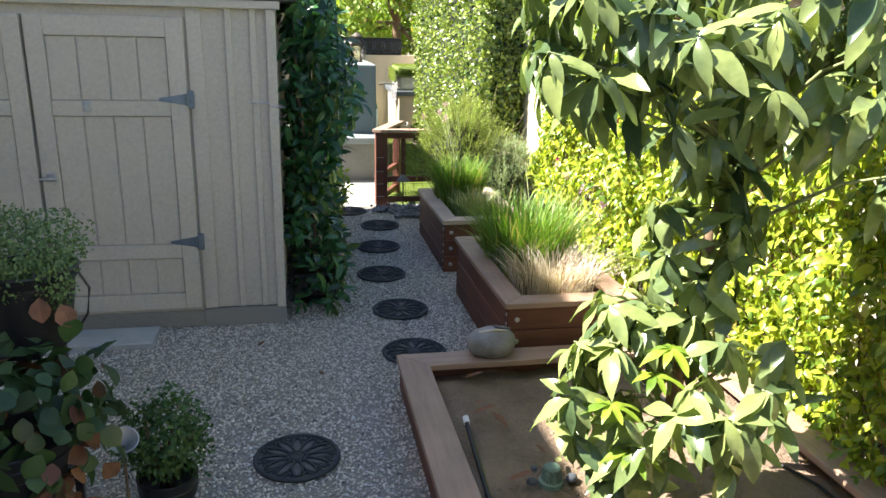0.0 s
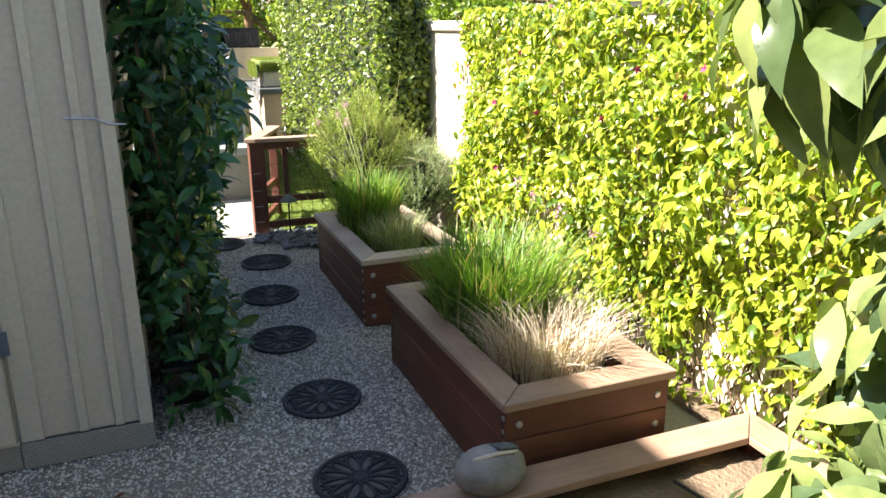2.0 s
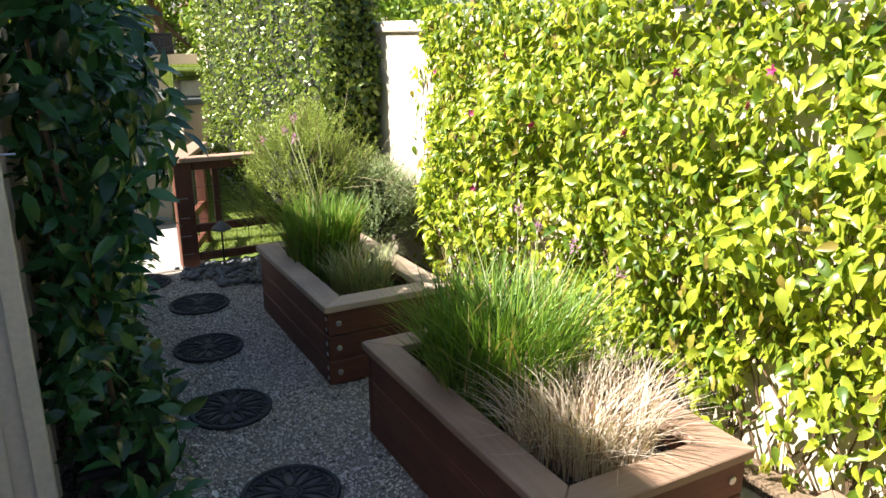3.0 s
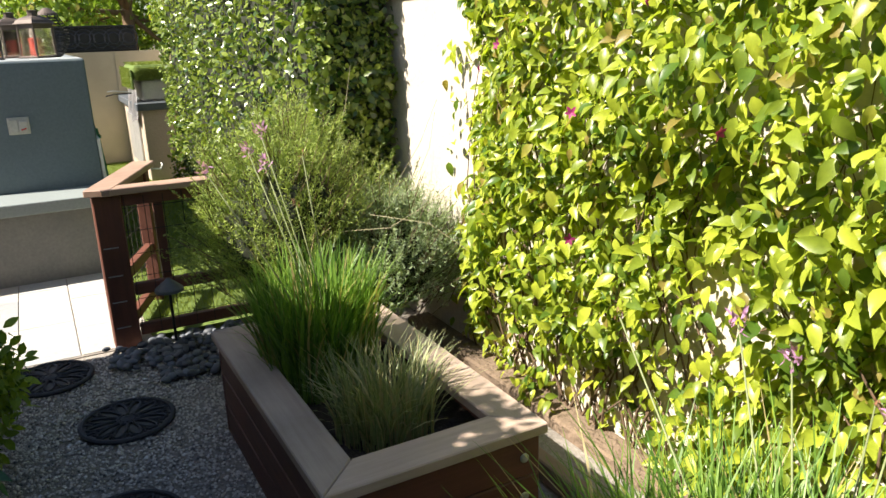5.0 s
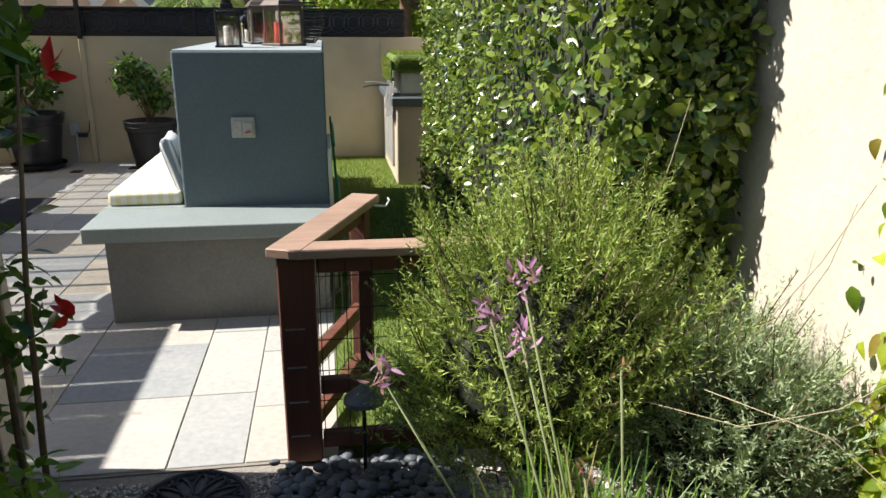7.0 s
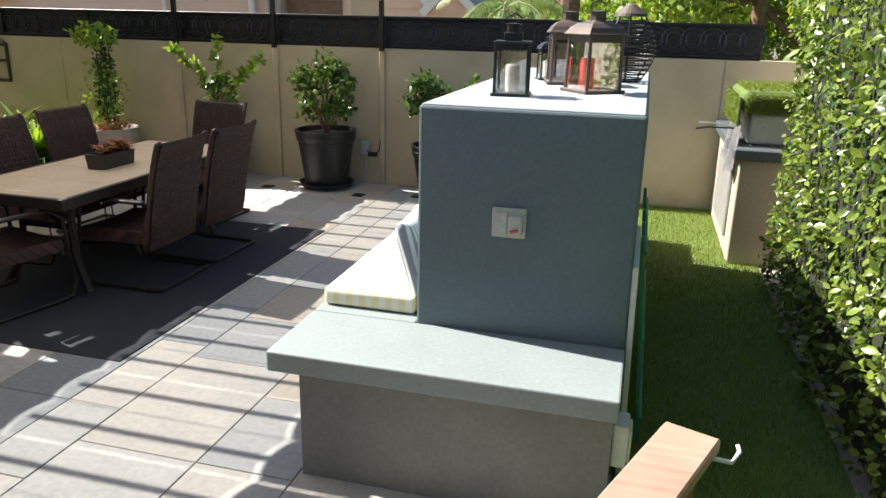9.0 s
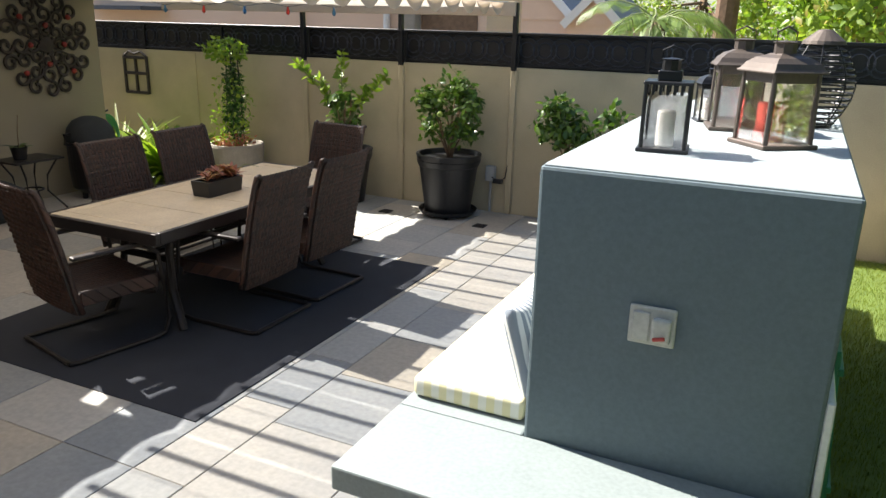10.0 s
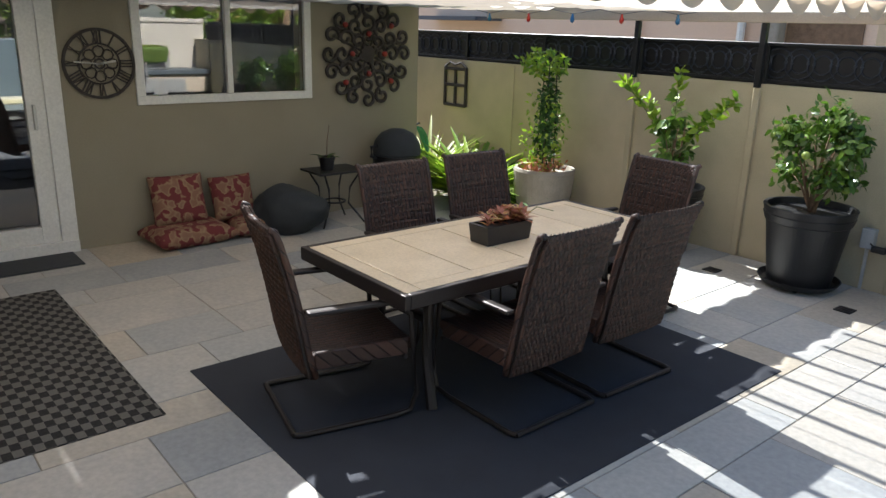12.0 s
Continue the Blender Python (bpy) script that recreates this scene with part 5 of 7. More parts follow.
# ---------------------------------------------------------------- corner fence, pebbles, path light
def corner_fence():
    f = thing("corner_fence", (1.42, 8.92, 0), "low stained redwood fence with wire panels and flat caps", "fence")
    post = part("post", box(-0.065, 0.075, -0.07, 0.06, 0.0, 0.87, 0.006), M_RED_Z, f)
    for z in (0.12, 0.27, 0.42, 0.58):
        part("staple", box(-0.045, 0.03, -0.0735, -0.0702, z, z + 0.006), M_METAL, post)
    ang = math.degrees(math.atan2(0.76, 0.30))
    T = pose(0, 0, 0, 0, 0, ang)
    # leg of the fence that runs beside the patio
    part("cap", moved(box(-0.10, 0.86, -0.07, 0.07, 0.872, 0.91, 0.005), T), M_CAP_X, f)
    part("post", moved(box(0.72, 0.80, -0.04, 0.04, 0.0, 0.87, 0.005), T), M_RED_Z, f)
    for z in (0.06, 0.33, 0.80):
        part("rail", moved(box(0.06, 0.72, -0.025, 0.025, z, z + 0.065, 0.004), T), M_RED_X, f)
    for k in range(7):
        part("wire", moved(tube([(0.07 + 0.1 * k, 0.028, 0.07), (0.07 + 0.1 * k, 0.028, 0.85)], 0.0022, 5), T), M_RUST, f)
    for k in range(6):
        part("wire", moved(tube([(0.05, 0.030, 0.13 + 0.13 * k), (0.74, 0.030, 0.13 + 0.13 * k)], 0.0022, 5), T), M_RUST, f)
    part("hook", moved(tube([(0.84, -0.05, 0.86), (0.87, -0.10, 0.85), (0.89, -0.11, 0.875), (0.90, -0.10, 0.885)], 0.006, 6), T), M_WHITE, f, "white hook")
    # leg that runs to the hedge
    part("cap", box(-0.02, 1.02, -0.11, 0.01, 0.872, 0.908, 0.005), M_CAP_X, f)
    part("post", box(0.92, 1.0, -0.07, 0.01, 0.0, 0.87, 0.005), M_RED_Z, f)
    part("post", box(0.24, 0.29, -0.02, 0.02, 0.30, 0.80, 0.004), M_RED_Z, f)
    for z in (0.05, 0.29, 0.80):
        part("rail", box(0.08, 0.92, -0.055, -0.01, z, z + 0.065, 0.004), M_RED_X, f)
    for k in range(9):
        part("wire", tube([(0.09 + 0.1 * k, -0.062, 0.06), (0.09 + 0.1 * k, -0.062, 0.85)], 0.0022, 5), M_RUST, f)
    for k in range(6):
        part("wire", tube([(0.07, -0.064, 0.14 + 0.13 * k), (0.95, -0.064, 0.14 + 0.13 * k)], 0.0022, 5), M_RUST, f)
    return f


corner_fence()
lamp = thing("path_light", (1.66, 8.72, 0), "dark metal path light with a cone shade among pebbles", "path light")
part("stake", tube([(0, 0, 0), (0, 0, 0.36)], 0.008, 8), M_BLACK_METAL, lamp)
part("shade", lathe([(0.0, 0.405), (0.012, 0.40), (0.075, 0.345), (0.078, 0.33), (0.07, 0.333), (0.0, 0.37)], 24), M_COUNTER, lamp)
peb = []
for k in range(4):
    bm = bmesh.new()
    bmesh.ops.create_icosphere(bm, subdivisions=2, radius=1.0)
    for v in bm.verts:
        v.co *= 1 + 0.14 * noise.noise(v.co * 1.1 + Vector((k * 5, 0, 0)))
    me = bpy.data.meshes.new("pebble")
    bm.to_mesh(me)
    bm.free()
    me.shade_smooth()
    me.materials.append(M_STONE)
    peb.append(me)
bed = thing("pebble_bed", (1.62, 8.5, 0), "bed of smooth dark blue-grey river pebbles", "pebbles")
rp = random.Random(77)
for k in range(330):
    x, y = rp.uniform(-0.32, 0.42), rp.uniform(-0.30, 0.34)
    if x < -0.1 and y < -0.1 + 0.4 * -x:
        continue
    s = rp.uniform(0.014, 0.029)
    ob = new("pebble", peb[k % 4])
    ob.parent = bed
    ob.matrix_basis = pose(x, y, 0.004 + 0.6 * s + 0.018 * rp.random(), rp.uniform(-20, 20), rp.uniform(-20, 20), rp.uniform(0, 180)) @ Matrix.Diagonal((s * 1.25, s, s * 0.72, 1))
stalks = thing("lavender_stalk", (2.55, 8.0, 0.75), "long curling dry lavender stalks", "stalk")
for pts in (((2.35, 7.85, 0.75), (2.5, 7.6, 0.80), (2.62, 7.45, 0.92), (2.72, 7.42, 1.0)), ((2.45, 7.7, 0.85), (2.65, 7.5, 0.82), (2.8, 7.35, 0.68), (2.9, 7.25, 0.6)), ((2.6, 7.8, 0.9), (2.75, 7.75, 1.15), (2.82, 7.7, 1.35)), ((2.75, 7.9, 0.85), (2.85, 7.85, 1.1), (2.86, 7.8, 1.28)), ((2.5, 8.3, 1.0), (2.6, 8.3, 1.3), (2.62, 8.25, 1.5))):
    stem(stalks, pts, [0.0013] * len(pts), M_DRYSTALK, "stalk", 4)
tagged(part("edging_board", box(2.62, 2.68, 5.9, 8.0, 0.0, 0.09, 0.006), M_CAP_Y), "weathered board on the ground along the wall", "board")
tagged(part("concrete_kerb", box(2.90, 3.045, 0.5, 8.3, -0.02, 0.05, 0.01), M_SOIL), "soil-stained concrete footing along the wall", "kerb")

# ---------------------------------------------------------------- north wall: joints, metal fence, posts
def north_fence():
    posts = [-7.8, -6.5, -5.2, -3.9, -2.62, -1.315, 0.0, 1.3, 2.6]
    for k, (a, b) in enumerate(zip(posts, posts[1:])):
        f = thing("fence_panel", (a, WALL_Y + 0.06, 1.53), "black metal fence panel with interlaced scrollwork on the wall", "fence", "metal fence panels")
        w = b - a
        part("backing", box(0.0, w, 0.02, 0.03, 0.0, 0.33), M_BLACK_METAL, f)
        part("top_rail", box(0.0, w, -0.025, 0.045, 0.315, 0.345, 0.004), M_BLACK_METAL, f)
        part("bottom_rail", box(0.0, w, -0.015, 0.035, 0.012, 0.04, 0.004), M_BLACK_METAL, f)
        part("end_post", box(-0.02, 0.02, -0.02, 0.045, 0.0, 0.314, 0.003), M_BLACK_METAL, f)
        n = 7
        for j in range(n):
            cx = w * (j + 0.5) / n
            for r in (0.125, 0.075):
                pts = [(cx + r * math.cos(u * math.pi / 8), 0.012, 0.178 + r * math.sin(u * math.pi / 8)) for u in range(17)]
                part("scroll_ring", tube(pts, 0.007, 5), M_FENCEMETAL, f)
    for x in (-3.9, -2.62, -1.315):
        p = thing("canopy_post", (x, WALL_Y - 0.045, 0), "slim black metal canopy post at the wall", "post", "canopy posts")
        part("shaft", box(-0.024, 0.024, -0.024, 0.024, 1.50, 2.16, 0.003), M_BLACK_METAL, p)
        part("pilaster", box(-0.03, 0.03, 0.0, 0.042, 0.0, 1.50, 0.006), M_STUCCO, p, "stucco covered lower part")
    for x in (-5.6, 2.3):
        structure(part("trim_wall_joint", box(x - 0.015, x + 0.015, WALL_Y - 0.012, WALL_Y - 0.001, 0, 1.52), M_STUCCO), "raised stucco joint on the wall", "trim")


M_FENCEMETAL = plain("fence_metal", (0.05, 0.056, 0.078), 0.32, 0.5)
north_fence()


# ---------------------------------------------------------------- canopy
def canopy():
    c = thing("shade_canopy", (-3.7, 12.5, 2.12), "tan canvas wave canopy over the patio with scalloped edges", "canopy")
    x0, x1, xm, y0, y1, period = -6.0, -1.36, -3.15, 9.0, 15.90, 0.335
    n = int((y1 - y0) / period)

    def strip(xa, xb, ya, yb, sag):
        bm = bmesh.new()
        rows, cols = 8, 6
        grid = [[bm.verts.new((xa + (xb - xa) * i / cols + 3.7, ya + (yb - ya) * j / rows - 12.5, 0.03 - sag * math.sin(math.pi * j / rows) + 0.008 * math.sin(3.1 * i + 9 * ya))) for j in range(rows + 1)] for i in range(cols + 1)]
        for i in range(cols):
            for j in range(rows):
                bm.faces.new((grid[i][j], grid[i + 1][j], grid[i + 1][j + 1], grid[i][j + 1]))
        return bm

    for k in range(n):
        ya = y0 + k * period
        part("canvas_wave", strip(x1 - 0.5, x1, ya + 0.004, ya + period - 0.004, 0.045), M_CANVAS, c, smooth=True)
        sc = bmesh.new()
        vs = [sc.verts.new((x1 + 3.705 + 0.012 * math.sin(math.pi * j / 10), ya - 12.5 + period * j / 10, 0.03 - 0.115 * math.sin(math.pi * j / 10) ** 0.8)) for j in range(11)]
        sc.faces.new(vs)
        bmesh.ops.solidify(sc, geom=list(sc.faces), thickness=0.003)
        part("scallop", sc, M_CANVAS, c)
        part("canvas_slat", strip(xm, x1 - 0.52, ya + 0.146, ya + period - 0.146, 0.01), M_CANVAS, c, smooth=True)
        part("sheer_panel", strip(xm, x1 - 0.52, ya + 0.004, ya + period - 0.004, 0.05), M_SHEER, c, smooth=True)
        gaps = [(x0, xm - 0.02)]
        if k in (7, 15):
            gaps = [(x0, -3.82), (-3.70, -3.57), (-3.47, xm - 0.02)]
        elif ya > 14.6:
            gaps = [(x0, -4.75), (-3.95, xm - 0.02)]
        for xa, xb in gaps:
            part("canvas_panel", strip(xa, xb, ya, ya + period, 0.04), M_SOLIDCANVAS, c, smooth=True)
    for k in range(0, n + 1, 2):
        y = y0 + k * period - 12.5
        part("wire", tube([(x0 + 3.7, y, 0.04), (x1 + 3.75, y, 0.04)], 0.004, 5), M_METAL, c)
    part("beam", box(x0 + 3.7, x1 + 3.75, y1 - 12.5, y1 - 12.435, -0.09, 0.05, 0.004), M_CANVAS_EDGE, c, "tan fabric hem over the beam")
    part("beam", box(x0 + 3.7, x1 + 3.75, y0 - 12.56, y0 - 12.5, -0.04, 0.05, 0.004), M_CANVAS_EDGE, c)
    for k in range(5):
        p = part("bulb_cord", tube([(-2.2 + 0.6 * k, 3.1, 0.0), (-1.95 + 0.6 * k, 3.12, -0.04), (-1.6 + 0.6 * k, 3.1, 0.0)], 0.003, 5), M_BLACK_PLASTIC, c)
        part("bulb", moved(lathe([(0.0, -0.12), (0.018, -0.105), (0.022, -0.085), (0.012, -0.05), (0.010, -0.03), (0.0, -0.03)], 12), pose(-1.95 + 0.6 * k, 3.12, -0.01)), M_BULBRED if k % 2 else M_BULBBLUE, p, "coloured party bulb")


M_CANVAS_EDGE = rough_mat("canvas_hem", (0.60, 0.46, 0.32), (0.50, 0.38, 0.26), 0.9, 4, 80, 0.2)
canopy()


# ---------------------------------------------------------------- house front
def house_front():
    w = structure(thing("window_1", (HOUSE_X, 12.71, 1.7), "white framed sliding window reflecting the garden", "window"))
    a, b, z0, z1 = -0.85, 0.85, -0.5, 0.5
    for nm, bx in (("window_frame", (-0.02, 0.025, a, b, z0, z0 + 0.075)), ("window_frame", (-0.02, 0.025, a, b, z1 - 0.075, z1)), ("window_frame", (-0.02, 0.025, a, a + 0.075, z0 + 0.075, z1 - 0.075)), ("window_frame", (-0.02, 0.025, b - 0.075, b, z0 + 0.075, z1 - 0.075)), ("mullion", (-0.03, 0.015, -0.025, 0.03, z0 + 0.075, z1 - 0.075))):
        part(nm, box(*bx, 0.004), M_WHITE, w)
    for c, d in ((a + 0.075, -0.025), (0.03, b - 0.075)):
        p = part("pane", box(-0.035, -0.03, c, d, z0 + 0.075, z1 - 0.075), M_PANE, w)
        p.visible_shadow = False
    # added sheet, painted dark to imitate the unlit room behind the glass
    structure(part("blind", box(HOUSE_X - 0.24, HOUSE_X - 0.22, 11.9, 13.5, 1.2, 2.2), M_INDOORS), "dark sheet standing in for the unlit room behind the window", "interior")
    d = structure(thing("door_1", (HOUSE_X, 10.2, 0.04), "white framed sliding glass patio door", "door"))
    for nm, bx in (("door_frame", (-0.05, 0.03, 0.94, 1.07, 0.0, 2.16)), ("door_frame", (-0.05, 0.03, -1.07, -0.94, 0.0, 2.16)), ("door_frame", (-0.05, 0.03, -0.94, 0.94, 2.06, 2.16)), ("sill", (-0.05, 0.05, -1.07, 1.07, -0.04, 0.06)), ("stile", (-0.04, 0.015, 0.80, 0.94, 0.06, 2.06)), ("rail", (-0.04, 0.015, -0.94, 0.80, 0.06, 0.20)), ("stile", (-0.04, 0.012, -0.08, 0.02, 0.2, 2.06))):
        part(nm, box(*bx, 0.004), M_WHITE, d)
    p = part("pane", box(-0.035, -0.03, -0.93, 0.80, 0.2, 2.06), M_PANE, d)
    p.visible_shadow = False
    part("handle", box(0.016, 0.045, 0.84, 0.865, 1.0, 1.2, 0.005), M_STEEL, d)
    # same for the door: a dark-coloured sheet replaces the room's shade
    structure(part("curtain", box(HOUSE_X - 0.9, HOUSE_X - 0.88, 9.0, 11.3, 0.05, 2.2), M_INDOORS), "dark sheet standing in for the unlit room behind the door", "interior")
    structure(part("wall_fill", box(HOUSE_X - 0.25, HOUSE_X, 9.12, 9.125, -0.1, 2.2), M_HOUSE), "house wall edge at the door", "wall")


# the room's dimness is put into this colour
M_INDOORS = rough_mat("room_shade", (0.07, 0.075, 0.085), (0.035, 0.04, 0.045), 0.9, 2, 30, 0.1)
house_front()


def wall_clock():
    c = thing("wall_clock", (HOUSE_X + 0.015, 11.58, 1.55), "large round dark metal wall clock with Roman numerals", "clock")
    T = pose(0, 0, 0, 90, 0, 90)
    for r0, r1 in ((0.262, 0.285), (0.155, 0.168)):
        part("ring", moved(lathe([(r0, 0.0), (r1, 0.0), (r1, 0.014), (r0, 0.014), (r0, 0.0)], 48), T), M_RUST, c)
    for k, txt in enumerate(("XII", "I", "II", "III", "IIII", "V", "VI", "VII", "VIII", "IX", "X", "XI")):
        a = -k * math.pi / 6
        n = len(txt)
        bm = bmesh.new()
        for j, ch in enumerate(txt):
            cx = (j - (n - 1) / 2) * 0.024
            w = 0.0055
            if ch == "I":
                add_box(bm, cx - w, cx + w, -0.047, 0.047, 0.002, 0.010)
            elif ch == "V":
                for s in (-1, 1):
                    q = bmesh.ops.create_cube(bm, size=1.0, matrix=Matrix.Translation((cx + s * 0.007, 0, 0.006)) @ Matrix.Rotation(-s * 0.16, 4, 'Z') @ Matrix.Diagonal((0.010, 0.095, 0.008, 1)))
            else:
                for s in (-1, 1):
                    q = bmesh.ops.create_cube(bm, size=1.0, matrix=Matrix.Translation((cx, 0, 0.006 + 0.0005 * s)) @ Matrix.Rotation(s * 0.24, 4, 'Z') @ Matrix.Diagonal((0.009, 0.096, 0.008, 1)))
        part("numeral", moved(bm, T @ Matrix.Rotation(a, 4, 'Z') @ Matrix.Translation((0, 0.213, 0))), M_RUST, c)
    for ang, ln, w in ((-85, 0.20, 0.006), (80, 0.13, 0.008)):
        part("clock_hand", moved(box(-w, w, -0.03, ln, 0.012, 0.017, 0.001), T @ Matrix.Rotation(radians(-ang), 4, 'Z')), M_OUTLET, c)
    part("centre_scroll", moved(lathe([(0.03, 0), (0.045, 0), (0.045, 0.011), (0.03, 0.011), (0.03, 0)], 20), T), M_RUST, c)
    for k in range(8):
        a = k * math.pi / 4
        pts = [(0.10 * math.cos(a) + 0.045 * math.cos(u * math.pi / 4), 0.10 * math.sin(a) + 0.045 * math.sin(u * math.pi / 4), 0.006) for u in range(9)]
        part("scroll", moved(tube(pts, 0.006, 5), T), M_RUST, c)


wall_clock()


def medallion():
    m = thing("wall_medallion", (HOUSE_X + 0.02, 14.22, 1.63), "large round scrolled iron wall medallion with red beads", "wall decoration")
    T = pose(0, 0, 0, 90, 0, 90)

    def spiral(cx, cy, r, a0, turn):
        return [(cx + r * (1 - 0.72 * t) * math.cos(a0 + turn * t * 7.0), cy + r * (1 - 0.72 * t) * math.sin(a0 + turn * t * 7.0), 0.012) for t in [i / 14 for i in range(15)]]

    for ring, n, rad, r in ((0, 16, 0.465, 0.088), (1, 12, 0.31, 0.09), (2, 8, 0.17, 0.08)):
        for k in range(n):
            a = 2 * math.pi * k / n
            part("scroll", moved(tube(spiral(rad * math.cos(a), rad * math.sin(a), r, a + math.pi, 1 if k % 2 else -1), 0.0195, 5), T), M_RUST, m)
    for k in range(8):
        a = math.pi / 8 + k * math.pi / 4
        part("spoke", moved(tube([(0.05 * math.cos(a), 0.05 * math.sin(a), 0.01), (0.42 * math.cos(a), 0.42 * math.sin(a), 0.01)], 0.011, 5), T), M_RUST, m)
    part("hub", moved(lathe([(0, 0), (0.09, 0), (0.085, 0.02), (0.03, 0.032), (0, 0.034)], 20), T), M_RUST, m)
    for k in range(8):
        a = k * math.pi / 4
        rad = 0.40 if k % 2 else 0.20
        b = bmesh.new()
        bmesh.ops.create_icosphere(b, subdivisions=2, radius=0.03)
        part("bead", moved(b, T @ Matrix.Translation((rad * math.cos(a), rad * math.sin(a), 0.03))), M_REDBEAD, m, "red glass bead")


medallion()


# ---------------------------------------------------------------- dining set
TABLE = (-2.365, 12.76)


def dining_table():
    t = thing("dining_table", (*TABLE, 0.007), "long outdoor dining table with cream tile top and dark frame", "table")
    hx, hy, z = 0.485, 1.085, 0.735
    part("tabletop", box(-hx + 0.02, hx - 0.02, -hy + 0.02, hy - 0.02, z - 0.045, z - 0.012), M_TABLEFRAME, t)
    for bx in ((-hx, hx, -hy, -hy + 0.035), (-hx, hx, hy - 0.035, hy), (-hx, -hx + 0.035, -hy + 0.035, hy - 0.035), (hx - 0.035, hx, -hy + 0.035, hy - 0.035)):
        part("apron", box(*bx, z - 0.075, z, 0.006, 2), M_TABLEFRAME, t)
    g = 0.004
    x0, x1, y0, y1 = -hx + 0.037, hx - 0.037, -hy + 0.037, hy - 0.037
    e = 0.085
    for bx in ((x0, x1, y0, y0 + e), (x0, x1, y1 - e, y1), (x0, x0 + e, y0 + e + g, y1 - e - g), (x1 - e, x1, y0 + e + g, y1 - e - g)):
        part("border_tile", box(*bx, z - 0.012, z - 0.001, 0.002), M_TILETOP, t)
    n = 5
    for k in range(n):
        ya = y0 + e + g + (y1 - y0 - 2 * e - 2 * g) * k / n
        yb = y0 + e + g + (y1 - y0 - 2 * e - 2 * g) * (k + 1) / n
        part("tile", box(x0 + e + g, x1 - e - g, ya + g, yb - g, z - 0.012, z - 0.002, 0.002), M_TILETOP, t)
    for sy in (-1, 1):
        for sx in (-1, 1):
            part("leg", tube([(sx * 0.22, sy * 0.70, z - 0.05), (sx * 0.20, sy * 0.72, 0.5), (sx * 0.22, sy * 0.74, 0.25), (sx * 0.34, sy * 0.79, 0.0)], [0.026, 0.028, 0.028, 0.03], 8), M_TABLEFRAME, t)
        part("stretcher", box(-0.21, 0.21, sy * 0.72 - 0.02, sy * 0.72 + 0.02, 0.42, 0.46, 0.004), M_TABLEFRAME, t)
    part("long_stretcher", box(-0.02, 0.02, -0.7, 0.7, 0.425, 0.455, 0.004), M_TABLEFRAME, t)
    return t


dining_table()


def wicker_chair():
    c = thing("wicker_chair", (-2.41, 11.66, 0.008), "dark brown woven wicker dining armchair on a bent metal sled base", "chair", "chairs round the table")
    # curved back, thick, from hip to a rolled top
    prof = [(-0.195, 0.29), (-0.222, 0.40), (-0.242, 0.52), (-0.268, 0.66), (-0.302, 0.82), (-0.345, 0.97), (-0.366, 1.03), (-0.392, 1.04)]
    def slab(prof, hw0, hw1, thick):
        bm = bmesh.new()
        n = 8
        rows = []
        for i, (y, z) in enumerate(prof):
            t = i / (len(prof) - 1)
            hw = hw0 + (hw1 - hw0) * t
            rows.append([bm.verts.new((-hw + 2 * hw * k / n, y - 0.016 * (1 - ((2 * k / n) - 1) ** 2), z)) for k in range(n + 1)])
        for a, b in zip(rows, rows[1:]):
            for k in range(n):
                bm.faces.new((a[k], a[k + 1], b[k + 1], b[k]))
        bmesh.ops.recalc_face_normals(bm, faces=bm.faces)
        bmesh.ops.solidify(bm, geom=list(bm.faces), thickness=thick)
        return bm
    part("backrest", slab(prof, 0.27, 0.255, 0.03), M_WICKER, c, smooth=False)
    strand = (np.array([(0.55, 0.0, 0.0), (0.0, 1.0, 0.0), (-0.55, 0.0, 0.0), (0.0, -1.0, 0.0), (0.12, 0.25, 0.4), (-0.12, -0.25, 0.4)]), np.array([(0, 1, 4), (1, 2, 4), (2, 5, 4), (2, 3, 5), (3, 0, 5), (0, 4, 5)]))
    ms = []
    for i in range(26):
        u = (i + 0.5) / 26 * (len(prof) - 2)
        j = min(int(u), len(prof) - 3)
        (ya, za), (yb, zb) = prof[j], prof[j + 1]
        y, z = ya + (yb - ya) * (u - j), za + (zb - za) * (u - j)
        along = Vector((0, yb - ya, zb - za)).normalized()
        for q in range(19):
            x = -0.25 + 0.5 * (q + 0.5 * (i % 2)) / 18.5
            bow = 0.016 * (1 - (x / 0.265) ** 2)
            ms.append(frame_to((x, y - bow - 0.034, z), along + Vector((0.35 * (1 if q % 2 else -1), 0, 0)), (0, -1, 0), 0.020))
            ms.append(frame_to((x, y - bow + 0.004, z), along + Vector((0.35 * (1 if q % 2 else -1), 0, 0)), (0, 1, 0), 0.015))
    wv = part("weave", fast_mesh("weave", *placed(strand, [np.array(m) for m in ms])), M_STRAND, c, "twisted brown wicker strands")
    wv["kind"] = "stuff"
    for s in (-1, 1):
        part("back_frame", tube([(s * 0.272, y, z) for y, z in prof], 0.017, 8), M_WICKER, c, smooth=True)
    seat = bmesh.new()
    n = 8
    sp = [(0.30, 0.36), (0.315, 0.40), (0.29, 0.425), (0.1, 0.415), (-0.1, 0.405), (-0.21, 0.41)]
    rows = [[seat.verts.new((-0.275 + 0.55 * k / n, y, z - 0.012 * (1 - ((2 * k / n) - 1) ** 2))) for k in range(n + 1)] for y, z in sp]
    for a, b in zip(rows, rows[1:]):
        for k in range(n):
            seat.faces.new((a[k], a[k + 1], b[k + 1], b[k]))
    bmesh.ops.recalc_face_normals(seat, faces=seat.faces)
    bmesh.ops.solidify(seat, geom=list(seat.faces), thickness=0.04)
